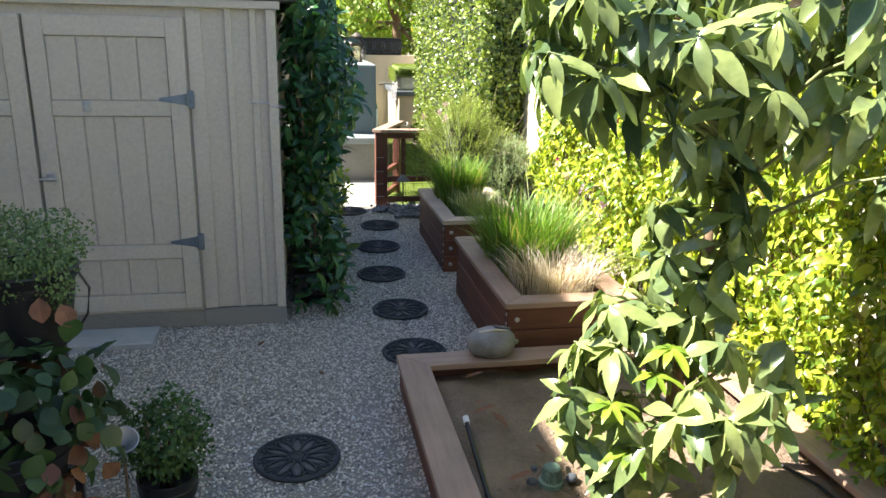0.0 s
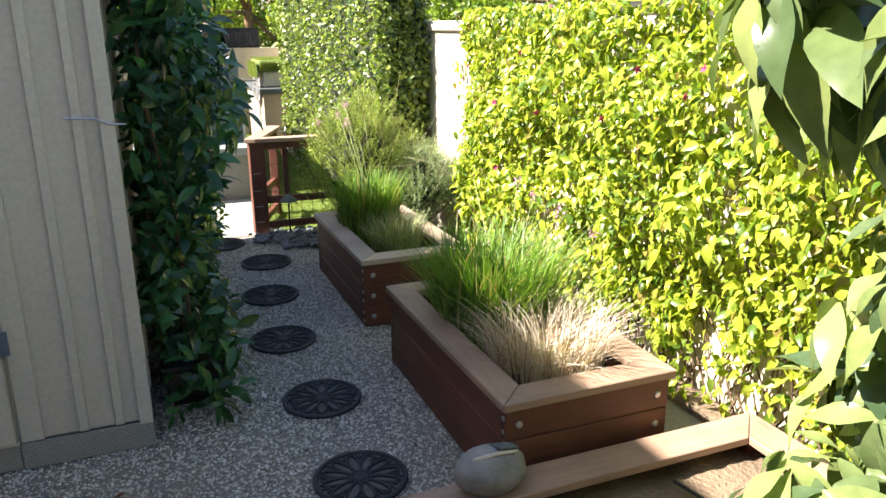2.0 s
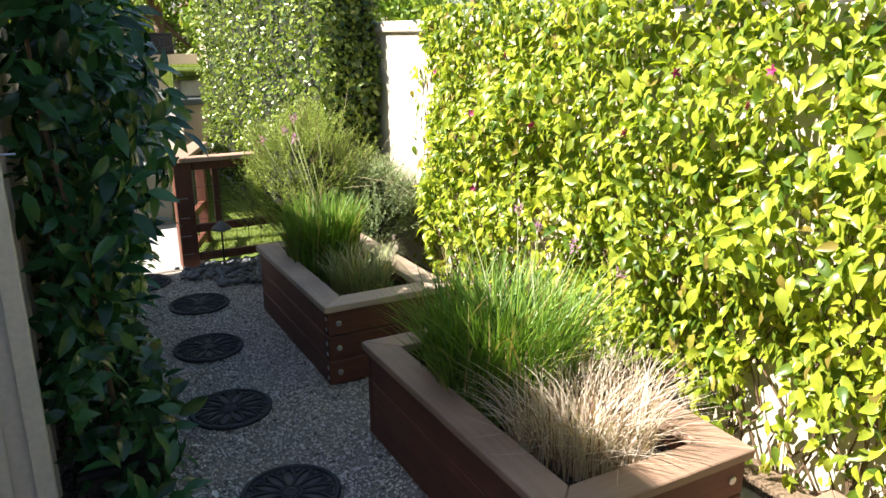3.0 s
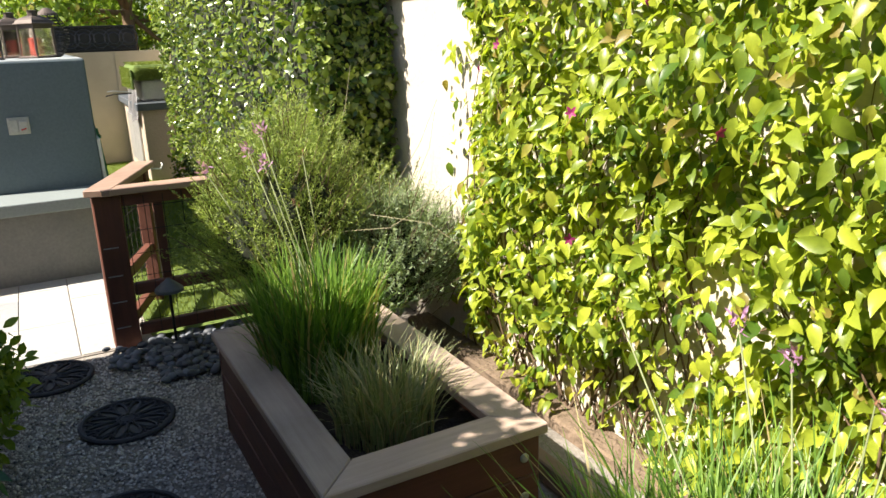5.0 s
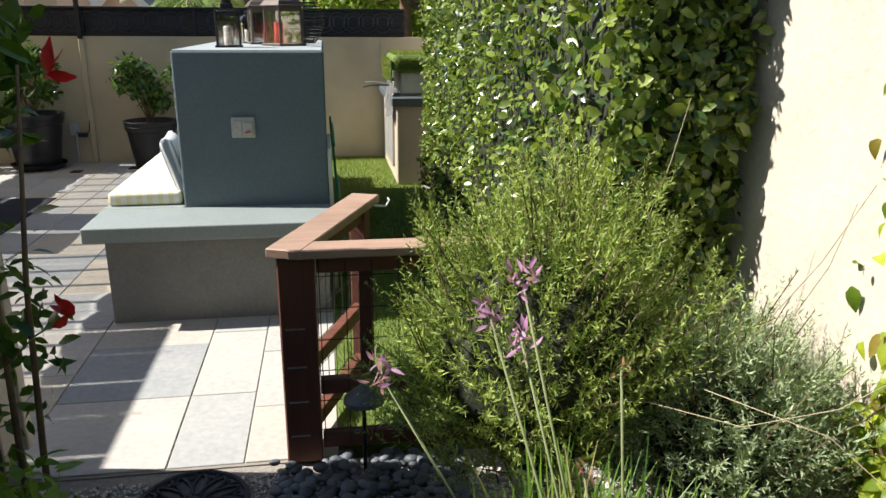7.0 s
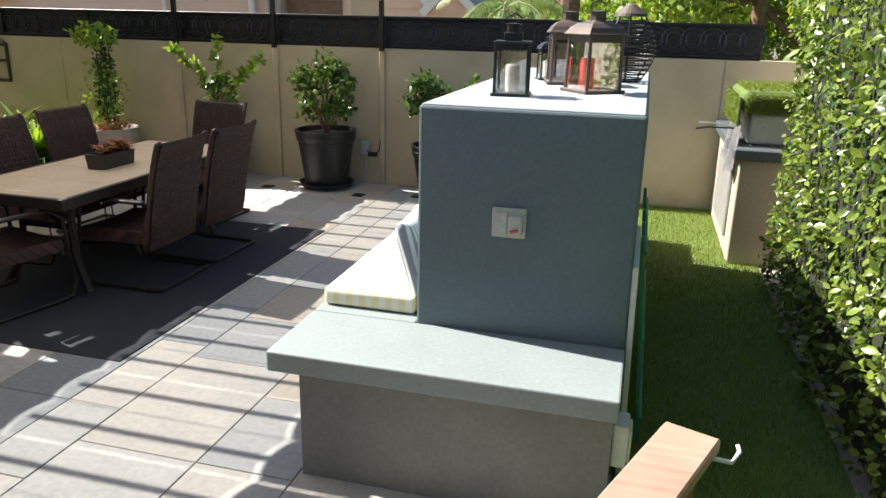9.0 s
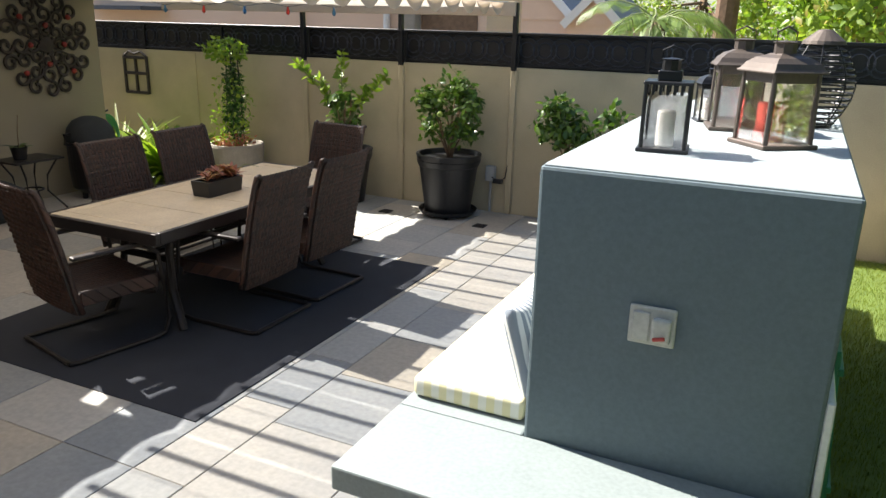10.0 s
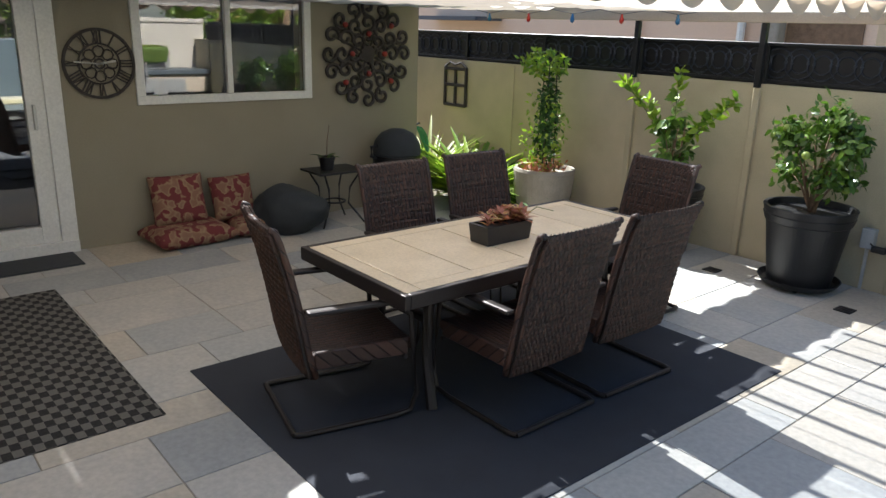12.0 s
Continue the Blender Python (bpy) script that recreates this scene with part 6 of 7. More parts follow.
    part("seat", seat, M_WICKER, c)
    for s in (-1, 1):
        part("side_panel", box(s * 0.275 - 0.012, s * 0.275 + 0.012, -0.20, 0.28, 0.335, 0.425, 0.006), M_WICKER, c)
        part("armrest", box(s * 0.30 - 0.026, s * 0.30 + 0.026, -0.24, 0.22, 0.622, 0.648, 0.011, 2), M_TABLEFRAME, c, "flat dark metal armrest")
        part("arm_support", tube([(s * 0.30, 0.20, 0.625), (s * 0.30, 0.285, 0.56), (s * 0.30, 0.30, 0.40), (s * 0.30, 0.325, 0.12), (s * 0.30, 0.29, 0.03), (s * 0.30, 0.20, 0.016)], 0.014, 8), M_TABLEFRAME, c)
        part("sled_rail", tube([(s * 0.30, 0.205, 0.016), (s * 0.30, -0.27, 0.016), (s * 0.285, -0.31, 0.016)], 0.014, 8), M_TABLEFRAME, c)
    part("rear_bar", tube([(-0.287, -0.31, 0.016), (0.287, -0.31, 0.016)], 0.014, 8), M_TABLEFRAME, c)
    part("cross_bar", tube([(-0.30, 0.26, 0.33), (0.30, 0.26, 0.33)], 0.013, 8), M_TABLEFRAME, c)
    return c


chair = wicker_chair()
for x, y, rz in ((-1.87, 12.41, 90), (-1.86, 13.10, 88), (-2.95, 12.64, -90), (-2.97, 13.37, -92), (-2.42, 14.02, 176)):
    copy_thing(chair, pose(x, y, 0.008, 0, 0, rz))

chair.matrix_world = pose(-2.41, 11.63, 0.008, 0, 0, -13)


def succulent_box():
    p = thing("succulent_planter", (-2.33, 12.70, 0.742), "dark box planter of reddish succulents on the table", "planter")
    part("box", rect_pot(0, 0, 0, 0.16, 0.36, 0.11, 0.92, 0.01), M_BLACK_PLASTIC, p)
    rng = random.Random(15)
    ms = []
    for k in range(16):
        cx, cy = -2.33 + rng.uniform(-0.07, 0.07), 12.70 + rng.uniform(-0.17, 0.17)
        for j in range(16):
            a = j * 2.4
            ms.append(frame_to(Vector((cx, cy, 0.85 + rng.uniform(0, 0.05))), (math.cos(a), math.sin(a), 0.25 + 0.06 * j), (0, 0, 1), 0.085 * rng.uniform(0.6, 1.0)))
    foliage("succulent_growth", F_LONG, ms, M_REDLEAF, p)
    for s in (-1, 1):
        stem(p, [(-2.33, 12.85, 0.84), (-2.27, 12.93, 0.92), (-2.25 + 0.05 * s, 13.0, 0.90)], [0.004, 0.003, 0.002], M_GREENSTEM)


succulent_box()
tagged(part("dark_rug", box(-3.20, -1.145, 11.14, 13.95, -0.005, 0.0065, 0.002), M_RUG), "flat charcoal rug under the dining table", "rug")
tagged(part("checked_rug", box(-5.05, -2.80, 9.1, 10.86, -0.005, 0.008, 0.002), M_CHECK), "black and beige checked outdoor rug", "rug")
tagged(part("door_mat", box(-5.93, -5.55, 9.7, 11.2, -0.005, 0.014, 0.004), M_RUBBER), "thin dark doormat at the patio door", "doormat")


# ---------------------------------------------------------------- things along the house wall
def cushion_form(w, d, h, puff=0.35):
    bm = bmesh.new()
    n = 12
    top, bot = [], []
    for i in range(n + 1):
        tr, br = [], []
        for j in range(n + 1):
            u, v = 2 * i / n - 1, 2 * j / n - 1
            k = max(0.0, (1 - u ** 4) * (1 - v ** 4)) ** 0.5
            x, y = w / 2 * u * (1 - 0.04 * (1 - v * v)), d / 2 * v * (1 - 0.04 * (1 - u * u))
            z = h / 2 * (puff + (1 - puff) * k) if k > 0 else h * 0.5 * puff * 0.6
            tr.append(bm.verts.new((x, y, z + 0.006 * noise.noise((x * 9, y * 9, 1)))))
            br.append(bm.verts.new((x, y, -z)))
        top.append(tr)
        bot.append(br)
    for i in range(n):
        for j in range(n):
            bm.faces.new((top[i][j], top[i + 1][j], top[i + 1][j + 1], top[i][j + 1]))
            bm.faces.new((bot[i][j], bot[i][j + 1], bot[i + 1][j + 1], bot[i + 1][j]))
    for i in range(n):
        for a, b in (((i, 0), (i + 1, 0)), ((i + 1, n), (i, n))):
            bm.faces.new((top[a[0]][a[1]], bot[a[0]][a[1]], bot[b[0]][b[1]], top[b[0]][b[1]]))
        for a, b in (((0, i + 1), (0, i)), ((n, i), (n, i + 1))):
            bm.faces.new((top[a[0]][a[1]], bot[a[0]][a[1]], bot[b[0]][b[1]], top[b[0]][b[1]]))
    bmesh.ops.recalc_face_normals(bm, faces=bm.faces)
    return bm


def pillow(name, m, size, mat, label, group=""):
    ob = part(name, cushion_form(*size), mat, None, smooth=True)
    ob.matrix_world = m
    return tagged(ob, label, "pillow", group)


pillow("floor_pillow", pose(-5.72, 12.12, 0.085, 0, 0, 4), (0.50, 0.72, 0.18), M_REDPILLOW, "red patterned floor pillow lying on the patio", "floor pillows by the house")
pillow("floor_pillow", pose(-5.86, 12.10, 0.36, 0, 72, 0), (0.46, 0.48, 0.17), M_REDPILLOW, "red patterned pillow propped against the house wall", "floor pillows by the house")
pillow("floor_pillow", pose(-5.72, 12.72, 0.08, 0, 0, -6), (0.45, 0.42, 0.16), M_REDPILLOW, "red patterned floor pillow lying on the patio", "floor pillows by the house")
pillow("floor_pillow", pose(-5.88, 12.62, 0.32, 0, 74, 5), (0.42, 0.42, 0.15), M_REDPILLOW, "red patterned pillow propped against the house wall", "floor pillows by the house")
bag = bmesh.new()
bmesh.ops.create_icosphere(bag, subdivisions=4, radius=1.0)
for v in bag.verts:
    k = 1 + 0.10 * noise.noise(v.co * 2.0) + 0.03 * noise.noise(v.co * 7)
    v.co = Vector((v.co.x * 0.34 * k, v.co.y * 0.36 * k, 0.19 + max(-0.19, v.co.z * 0.24 * k) * (1.0 - 0.35 * v.co.y)))
bb = part("bean_bag", bag, M_BEANBAG, None, smooth=True)
bb.matrix_world = pose(-5.6, 13.1, 0.0)
tagged(bb, "dark grey slumped bean bag by the house wall", "bean bag")


def side_table():
    t = thing("side_table", (-5.62, 13.58, 0), "black metal side table with curved legs", "side table")
    part("tabletop", box(-0.2, 0.2, -0.27, 0.27, 0.52, 0.54, 0.006), M_BLACK_METAL, t)
    for sx in (-1, 1):
        for sy in (-1, 1):
            part("leg", tube([(sx * 0.16, sy * 0.2, 0.52), (sx * 0.10, sy * 0.12, 0.36), (sx * 0.09, sy * 0.11, 0.2), (sx * 0.19, sy * 0.24, 0.0)], 0.010, 6), M_BLACK_METAL, t)
    part("ring", lathe([(0.10, 0.21), (0.115, 0.21), (0.115, 0.225), (0.10, 0.225), (0.10, 0.21)], 20), M_BLACK_METAL, t)
    o = thing("potted_orchid", (-5.62, 13.50, 0.54), "small orchid without flowers in a black pot", "potted plant")
    pot(o, 0.08, 0.13, foot=0.75, rim=0.02)
    for a in (0.3, 2.0, 3.9, 5.2):
        lf = part("leaf", bm_from(leaf_form(0.17, 0.055, 0.2, 0.25, 0.55)), M_CITRUS, o, smooth=True)
        lf.matrix_basis = frame_to((0, 0, 0.11), (math.cos(a), math.sin(a), 0.45), (0, 0, 1), 1.0)
    stem(o, [(-5.62, 13.50, 0.66), (-5.61, 13.50, 0.82), (-5.60, 13.52, 0.98)], [0.005, 0.004, 0.003], M_STEM)
    k = thing("covered_smoker", (-5.62, 14.35, 0), "black domed barbecue smoker standing by the house corner", "smoker")
    part("body", lathe([(0, 0.06), (0.16, 0.06), (0.235, 0.12), (0.25, 0.35), (0.25, 0.62), (0.0, 0.62)], 32), M_BLACK_METAL, k, smooth=False)
    part("lid", lathe([(0.0, 0.625), (0.25, 0.625), (0.255, 0.66), (0.235, 0.76), (0.17, 0.845), (0.08, 0.885), (0.0, 0.89)], 32), M_BEANBAG, k, "rounded dark lid", smooth=True)
    part("side_handle", tube([(-0.02, -0.25, 0.6), (-0.02, -0.31, 0.62), (-0.02, -0.31, 0.72), (-0.02, -0.24, 0.72)], 0.018, 8), M_BLACK_METAL, k)
    for a in (0.5, 2.6, 4.7):
        part("foot", box(0.15 * math.cos(a) - 0.02, 0.15 * math.cos(a) + 0.02, 0.15 * math.sin(a) - 0.02, 0.15 * math.sin(a) + 0.02, 0.0, 0.08), M_BLACK_METAL, k)


side_table()


# ---------------------------------------------------------------- bench cushions, outlet, block side
cu = part("bench_cushion", box(-0.22, 0.22, -0.97, 0.97, -0.042, 0.042, 0.022, 3), M_CUSHION, None, smooth=True)
cu.matrix_world = pose(0.425, 11.88, 0.645)
tagged(cu, "long cream and yellow striped bench cushion", "cushion")
pillow("bench_pillow", pose(0.60, 11.12, 0.84, 0, 74, 4), (0.36, 0.38, 0.11), M_PILLOW, "grey and white striped pillow leaning on the block")


def outlet():
    o = thing("outlet_cover", (1.06, 10.843, 1.09), "beige weatherproof outlet cover with a red switch", "outlet")
    part("plate", box(-0.07, 0.07, -0.014, -0.0005, -0.062, 0.062, 0.006, 2), M_OUTLET, o)
    part("cover", box(-0.058, -0.005, -0.022, -0.014, -0.05, 0.045, 0.004), M_OUTLET, o)
    part("hood", box(0.003, 0.06, -0.045, -0.014, -0.04, 0.035, 0.008, 2), M_OUTLET, o)
    part("switch", tube([(0.012, -0.047, -0.028), (0.045, -0.052, -0.018)], 0.006, 6), M_REDCANDLE, o, "red switch lever")
    j = thing("junction_box", (1.5455, 10.58, 0.34), "white plastic box on the side of the bench", "electrical box")
    part("box", box(0.0, 0.06, -0.06, 0.06, -0.09, 0.09, 0.008, 2), M_WHITE, j)
    part("cover", box(0.06, 0.072, -0.05, 0.05, -0.07, 0.07, 0.005), M_WHITE, j)
    g = thing("folded_lattice", (1.66, 11.65, 0.0), "green folding lattice screen leaning against the block", "trellis")
    for k in range(5):
        part("slat", moved(box(-0.008, 0.008, -0.5 + 0.25 * k - 0.012, -0.5 + 0.25 * k + 0.012, 0.0, 1.0, 0.003), pose(0, 0, 0, 0, -4, 0)), M_GREENPLASTIC, g)
    for z in (0.12, 0.5, 0.92):
        part("crosspiece", moved(box(-0.006, 0.01, -0.52, 0.52, z, z + 0.025, 0.003), pose(0.009, 0, 0, 0, -4, 0)), M_GREENPLASTIC, g)
    w = thing("white_board", (1.585, 11.2, 0.0), "white board stood on edge beside the block", "board")
    part("board", moved(box(-0.01, 0.015, -0.35, 0.3, 0.0, 0.95, 0.004), pose(0, 0, 0, 0, -1.0, 0)), M_WHITE, w)


outlet()


# ---------------------------------------------------------------- lanterns
def box_lantern(name, at, w, h, metal, candle, label, top=0.35, rz=0.0, taper=1.0, candle_r=0.2):
    l = thing(name, at, label, "lantern", rz=rz)
    b = w / 2
    part("base", box(-b * 1.12, b * 1.12, -b * 1.12, b * 1.12, 0, h * 0.05, 0.003), metal, l)
    bt = b * taper
    for sx in (-1, 1):
        for sy in (-1, 1):
            part("corner_bar", tube([(sx * b * 0.92, sy * b * 0.92, h * 0.05), (sx * bt * 0.92, sy * bt * 0.92, h * 0.82)], w * 0.045, 6), metal, l)
    for s, ax in ((-1, 0), (1, 0), (-1, 1), (1, 1)):
        a, c = b * 0.9 * s, bt * 0.9 * s
        bm = bmesh.new()
        q = [(-b * 0.88, a, h * 0.06), (b * 0.88, a, h * 0.06), (bt * 0.88, c, h * 0.70), (-bt * 0.88, c, h * 0.70)]
        if ax:
            q = [(y, x, z) for x, y, z in q]
        bm.faces.new([bm.verts.new(v) for v in q])
        bmesh.ops.solidify(bm, geom=list(bm.faces), thickness=0.002)
        g = part("pane", bm, M_GLASS, l)
        g.visible_shadow = False
        if taper == 1.0:
            for q in range(7):
                xx = (-0.9 + 0.3 * q) * bt
                part("vent_bar", box(*((xx - 0.005, xx + 0.005, c - 0.003, c + 0.003) if not ax else (c - 0.003, c + 0.003, xx - 0.005, xx + 0.005)), h * 0.70, h * 0.82), metal, l)
            continue
        part("vented_band", box(*((-bt * 0.95, bt * 0.95, c - 0.003, c + 0.003) if not ax else (c - 0.003, c + 0.003, -bt * 0.95, bt * 0.95)), h * 0.70, h * 0.82, 0.001), metal, l)
    if taper == 1.0:
        part("roof", box(-bt * 1.04, bt * 1.04, -bt * 1.04, bt * 1.04, h * 0.82, h * 0.86, 0.003), metal, l)
        part("collar", box(-bt * 0.5, bt * 0.5, -bt * 0.5, bt * 0.5, h * 0.86, h * 0.985, 0.003), metal, l)
    else:
        part("roof", moved(lathe([(0, h), (bt * 0.5, h), (bt * 0.62, h * 0.985), (bt * 1.0, h * 0.955), (bt * 1.32, h * 0.90), (bt * 1.48, h * 0.845), (bt * 1.62, h * 0.815), (bt * 1.62, h * 0.80), (0, h * 0.80)], 4), pose(0, 0, 0, 0, 0, 45)), metal, l)
    part("chimney", lathe([(0, h * 0.98), (bt * 0.4, h * 0.98), (bt * 0.4, h * 1.10), (bt * 0.48, h * 1.12), (0, h * 1.14)], 8), metal, l)
    part("handle", tube([(-bt * 0.4, 0, h * 1.10), (-bt * 0.42, 0, h * 1.22), (0, 0, h * 1.28), (bt * 0.42, 0, h * 1.22), (bt * 0.4, 0, h * 1.10)], 0.004, 6), metal, l)
    if candle:
        part("candle", lathe([(0, h * 0.05), (w * candle_r, h * 0.05), (w * candle_r, h * 0.46), (w * candle_r * 0.9, h * 0.48), (0, h * 0.465)], 20), candle, l, "pillar candle")
    return l


box_lantern("black_lantern", (0.955, 11.34, 1.547), 0.155, 0.275, M_BLACK_METAL, M_CANDLE, "square black lantern with a white candle on the block", rz=6)
box_lantern("bronze_lantern", (1.29, 11.67, 1.547), 0.20, 0.33, M_BRONZE, M_REDCANDLE, "tapered bronze lantern with a red candle on the block", rz=38, taper=0.96, candle_r=0.2)
box_lantern("wooden_lantern", (1.12, 12.10, 1.547), 0.20, 0.33, M_BRONZE, None, "weathered brown lantern with crossed bars on the block", rz=12, taper=0.97)
box_lantern("small_lantern", (0.99, 12.32, 1.547), 0.11, 0.21, M_BLACK_METAL, M_CANDLE, "small dark metal lantern on the block", rz=20, taper=0.98)


def wire_lantern():
    l = thing("wire_lantern", (1.42, 12.42, 1.547), "round black wire barrel lantern on the block", "lantern")
    for k in range(13):
        z = 0.02 + k * 0.026
        r = 0.075 + 0.075 * math.sin(math.pi * (k + 1) / 14)
        part("wire_ring", tube([(r * math.cos(u * math.pi / 10), r * math.sin(u * math.pi / 10), z) for u in range(21)], 0.005, 5), M_BLACK_METAL, l)
    for k in range(8):
        a = k * math.pi / 4
        part("rib", tube([((0.08 + 0.072 * math.sin(math.pi * j / 6)) * math.cos(a), (0.08 + 0.072 * math.sin(math.pi * j / 6)) * math.sin(a), 0.005 + j * 0.058) for j in range(7)], 0.004, 5), M_BLACK_METAL, l)
    part("lid", lathe([(0, 0.42), (0.03, 0.415), (0.085, 0.37), (0.09, 0.355), (0, 0.355)], 20), M_BRONZE, l)
    part("foot", lathe([(0, 0), (0.08, 0), (0.08, 0.012), (0, 0.012)], 20), M_BLACK_METAL, l)


wire_lantern()


# ---------------------------------------------------------------- cooking island
def island():
    b = thing("barbecue_island", (0, 0, 0), "tan stucco barbecue island with dark counter and steel grill", "barbecue island")
    part("body", box(2.31, 2.98, 14.15, 15.95, 0.0, 0.86, 0.01), M_BBQ, b)
    part("counter", box(2.25, 3.0, 14.08, 15.98, 0.86, 0.95, 0.01), M_COUNTER, b, "dark stone counter")
    gr = part("grill", box(2.36, 2.95, 14.35, 15.2, 0.95, 1.20, 0.03, 3), M_STEEL, b, "steel grill hood")
    part("grill_door", box(2.285, 2.308, 14.45, 14.95, 0.15, 0.78, 0.006), M_STEEL, b)
    part("grill_door", box(2.285, 2.308, 14.97, 15.47, 0.15, 0.78, 0.006), M_STEEL, b)
    cv = bmesh.new()
    n = 12
    rows = []
    for i in range(n + 1):
        rows.append([cv.verts.new((2.29 - 0.035 * math.sin(7 * i / n) - 0.05 * j / 6 * (0.4 + 0.6 * math.sin(5.0 * i / n) ** 2), 14.22 + 0.5 * i / n, 1.12 - 0.36 * j / 6 - 0.04 * math.sin(4 * i / n))) for j in range(7)])
    for a, c in zip(rows, rows[1:]):
        for j in range(6):
            cv.faces.new((a[j], a[j + 1], c[j + 1], c[j]))
    bmesh.ops.solidify(cv, geom=list(cv.faces), thickness=0.012)
    t = part("grill_cover", cv, M_COVER, None, smooth=True)
    tagged(t, "bunched grey cloth hanging over the counter edge", "cloth")
    r = thing("turf_roll", (2.64, 14.72, 1.2), "offcut of green artificial turf draped over the grill", "turf")
    part("backing", box(-0.36, 0.30, -0.46, 0.46, 0.0, 0.18, 0.06, 3), M_TURF_BASE, r)
    part("side_flap", box(-0.385, -0.362, -0.46, 0.40, -0.10, 0.13, 0.008), M_TURF_BASE, r)
    rng = random.Random(4)
    ms = []
    for _ in range(7000):
        face = rng.random()
        if face < 0.55:
            q, nrm = Vector((rng.uniform(-0.34, 0.3), rng.uniform(-0.44, 0.44), 0.178)), Vector((0, 0, 1))
        elif face < 0.78:
            q, nrm = Vector((-0.384, rng.uniform(-0.46, 0.42), rng.uniform(-0.09, 0.15))), Vector((-1, 0, 0.2))
        else:
            q, nrm = Vector((rng.uniform(-0.34, 0.3), -0.455, rng.uniform(0.0, 0.15))), Vector((0, -1, 0.2))
        ms.append(frame_to(Vector((2.64, 14.72, 1.2)) + q, nrm + rdir(rng) * 0.6, rdir(rng), 0.034))
    foliage("pile", leaf_form(1.0, 0.14, 0.1, 0.1, 0.4, 0.0, 2), ms, M_TURF, r)
    tg = thing("tongs", (2.2, 14.6, 1.06), "pair of steel barbecue tongs sticking out from the grill", "tongs")
    part("arm", tube([(0.1, 0, -0.01), (-0.12, 0, 0.02), (-0.2, 0.0, 0.015)], 0.008, 6), M_STEEL, tg)
    part("arm", tube([(0.1, 0.02, -0.02), (-0.12, 0.03, -0.02), (-0.22, 0.03, -0.04)], 0.008, 6), M_BLACK_PLASTIC, tg)


island()


# ---------------------------------------------------------------- potted trees along the north wall
def citrus(at, pot_r, pot_h, crown_c, crown_r, n, size, mat, label, seed, pot_mat=None, fruit=0, tray=False, trunks=2):
    t = thing("potted_citrus", at, label, "potted tree")
    z0 = 0.0
    if tray:
        tr = part("tray", lathe([(0, 0.03), (pot_r * 0.85, 0.03), (pot_r * 0.95, 0.075), (pot_r * 0.92, 0.075), (pot_r * 0.83, 0.04), (0, 0.04)], 28), M_BLACK_PLASTIC, t)
        for a in (0.4, 1.97, 3.54, 5.1):
            part("castor", moved(lathe([(0, -0.012), (0.02, -0.012), (0.02, 0.012), (0, 0.012)], 12), pose(0.22 * math.cos(a), 0.22 * math.sin(a), 0.02, 90, 0, 0)), M_BLACK_PLASTIC, tr)
        z0 = 0.04
    pb = pot(t, pot_r, pot_h, pot_mat, 0.72, 0.08)
    pb.matrix_basis = pose(0, 0, z0)
    rng = random.Random(seed)
    top = z0 + pot_h - 0.05
    for k in range(trunks):
        a = rng.uniform(0, 6.28)
        stem(t, [(at[0] + 0.03 * math.cos(a), at[1] + 0.03 * math.sin(a), top), (at[0] + 0.06 * math.cos(a), at[1] + 0.06 * math.sin(a), (top + crown_c[2]) / 2), (at[0] + crown_c[0] + 0.12 * math.cos(a), at[1] + crown_c[1], crown_c[2] + 0.15)], [0.016, 0.013, 0.006], M_BARK, "trunk")
    for q in range(11):
        d = rdir(rng)
        c = (at[0] + crown_c[0] + d.x * crown_r[0] * 0.68, at[1] + crown_c[1] + d.y * crown_r[1] * 0.6, crown_c[2] + d.z * crown_r[2] * 0.72)
        s = rng.uniform(0.34, 0.5)
        leafy_crown(t, c, tuple(r * s for r in crown_r), n // 11, size, F_OVAL, mat, seed + 7 * q, name="leaf_clump", hollow=0.15, droop=0.35)
        stem(t, [(at[0], at[1], top), (at[0] + (c[0] - at[0]) * 0.5, at[1] + (c[1] - at[1]) * 0.5, (top + c[2]) / 2 + 0.05), c], [0.01, 0.007, 0.004], M_BARK, "branch", 5)
    for k in range(fruit):
        d = rdir(rng)
        b = bmesh.new()
        bmesh.ops.create_icosphere(b, subdivisions=2, radius=0.032)
        part("fruit", moved(b, Matrix.Translation((crown_c[0] + d.x * crown_r[0] * 0.85, crown_c[1] + d.y * crown_r[1] * 0.85 - 0.05, crown_c[2] + d.z * crown_r[2] * 0.8))), M_LEMON, t, "small green fruit", smooth=True)
    return t


citrus((-1.86, 15.62, 0), 0.33, 0.62, (0.0, 0.0, 1.06), (0.42, 0.30, 0.42), 1100, 0.075, M_CITRUS, "rounded citrus bush with green fruit in a large black pot", 201, fruit=7, tray=True)
citrus((-0.55, 15.66, 0), 0.30, 0.56, (0.05, -0.03, 1.0), (0.55, 0.26, 0.36), 1000, 0.08, M_CITRUS, "spreading citrus bush in a black pot behind the block", 202)
lem = citrus((-3.15, 15.62, 0), 0.31, 0.60, (0.0, 0.0, 1.0), (0.22, 0.2, 0.28), 200, 0.10, M_CITRUS, "young lemon tree with bright upright shoots in a dark pot", 203, trunks=1)
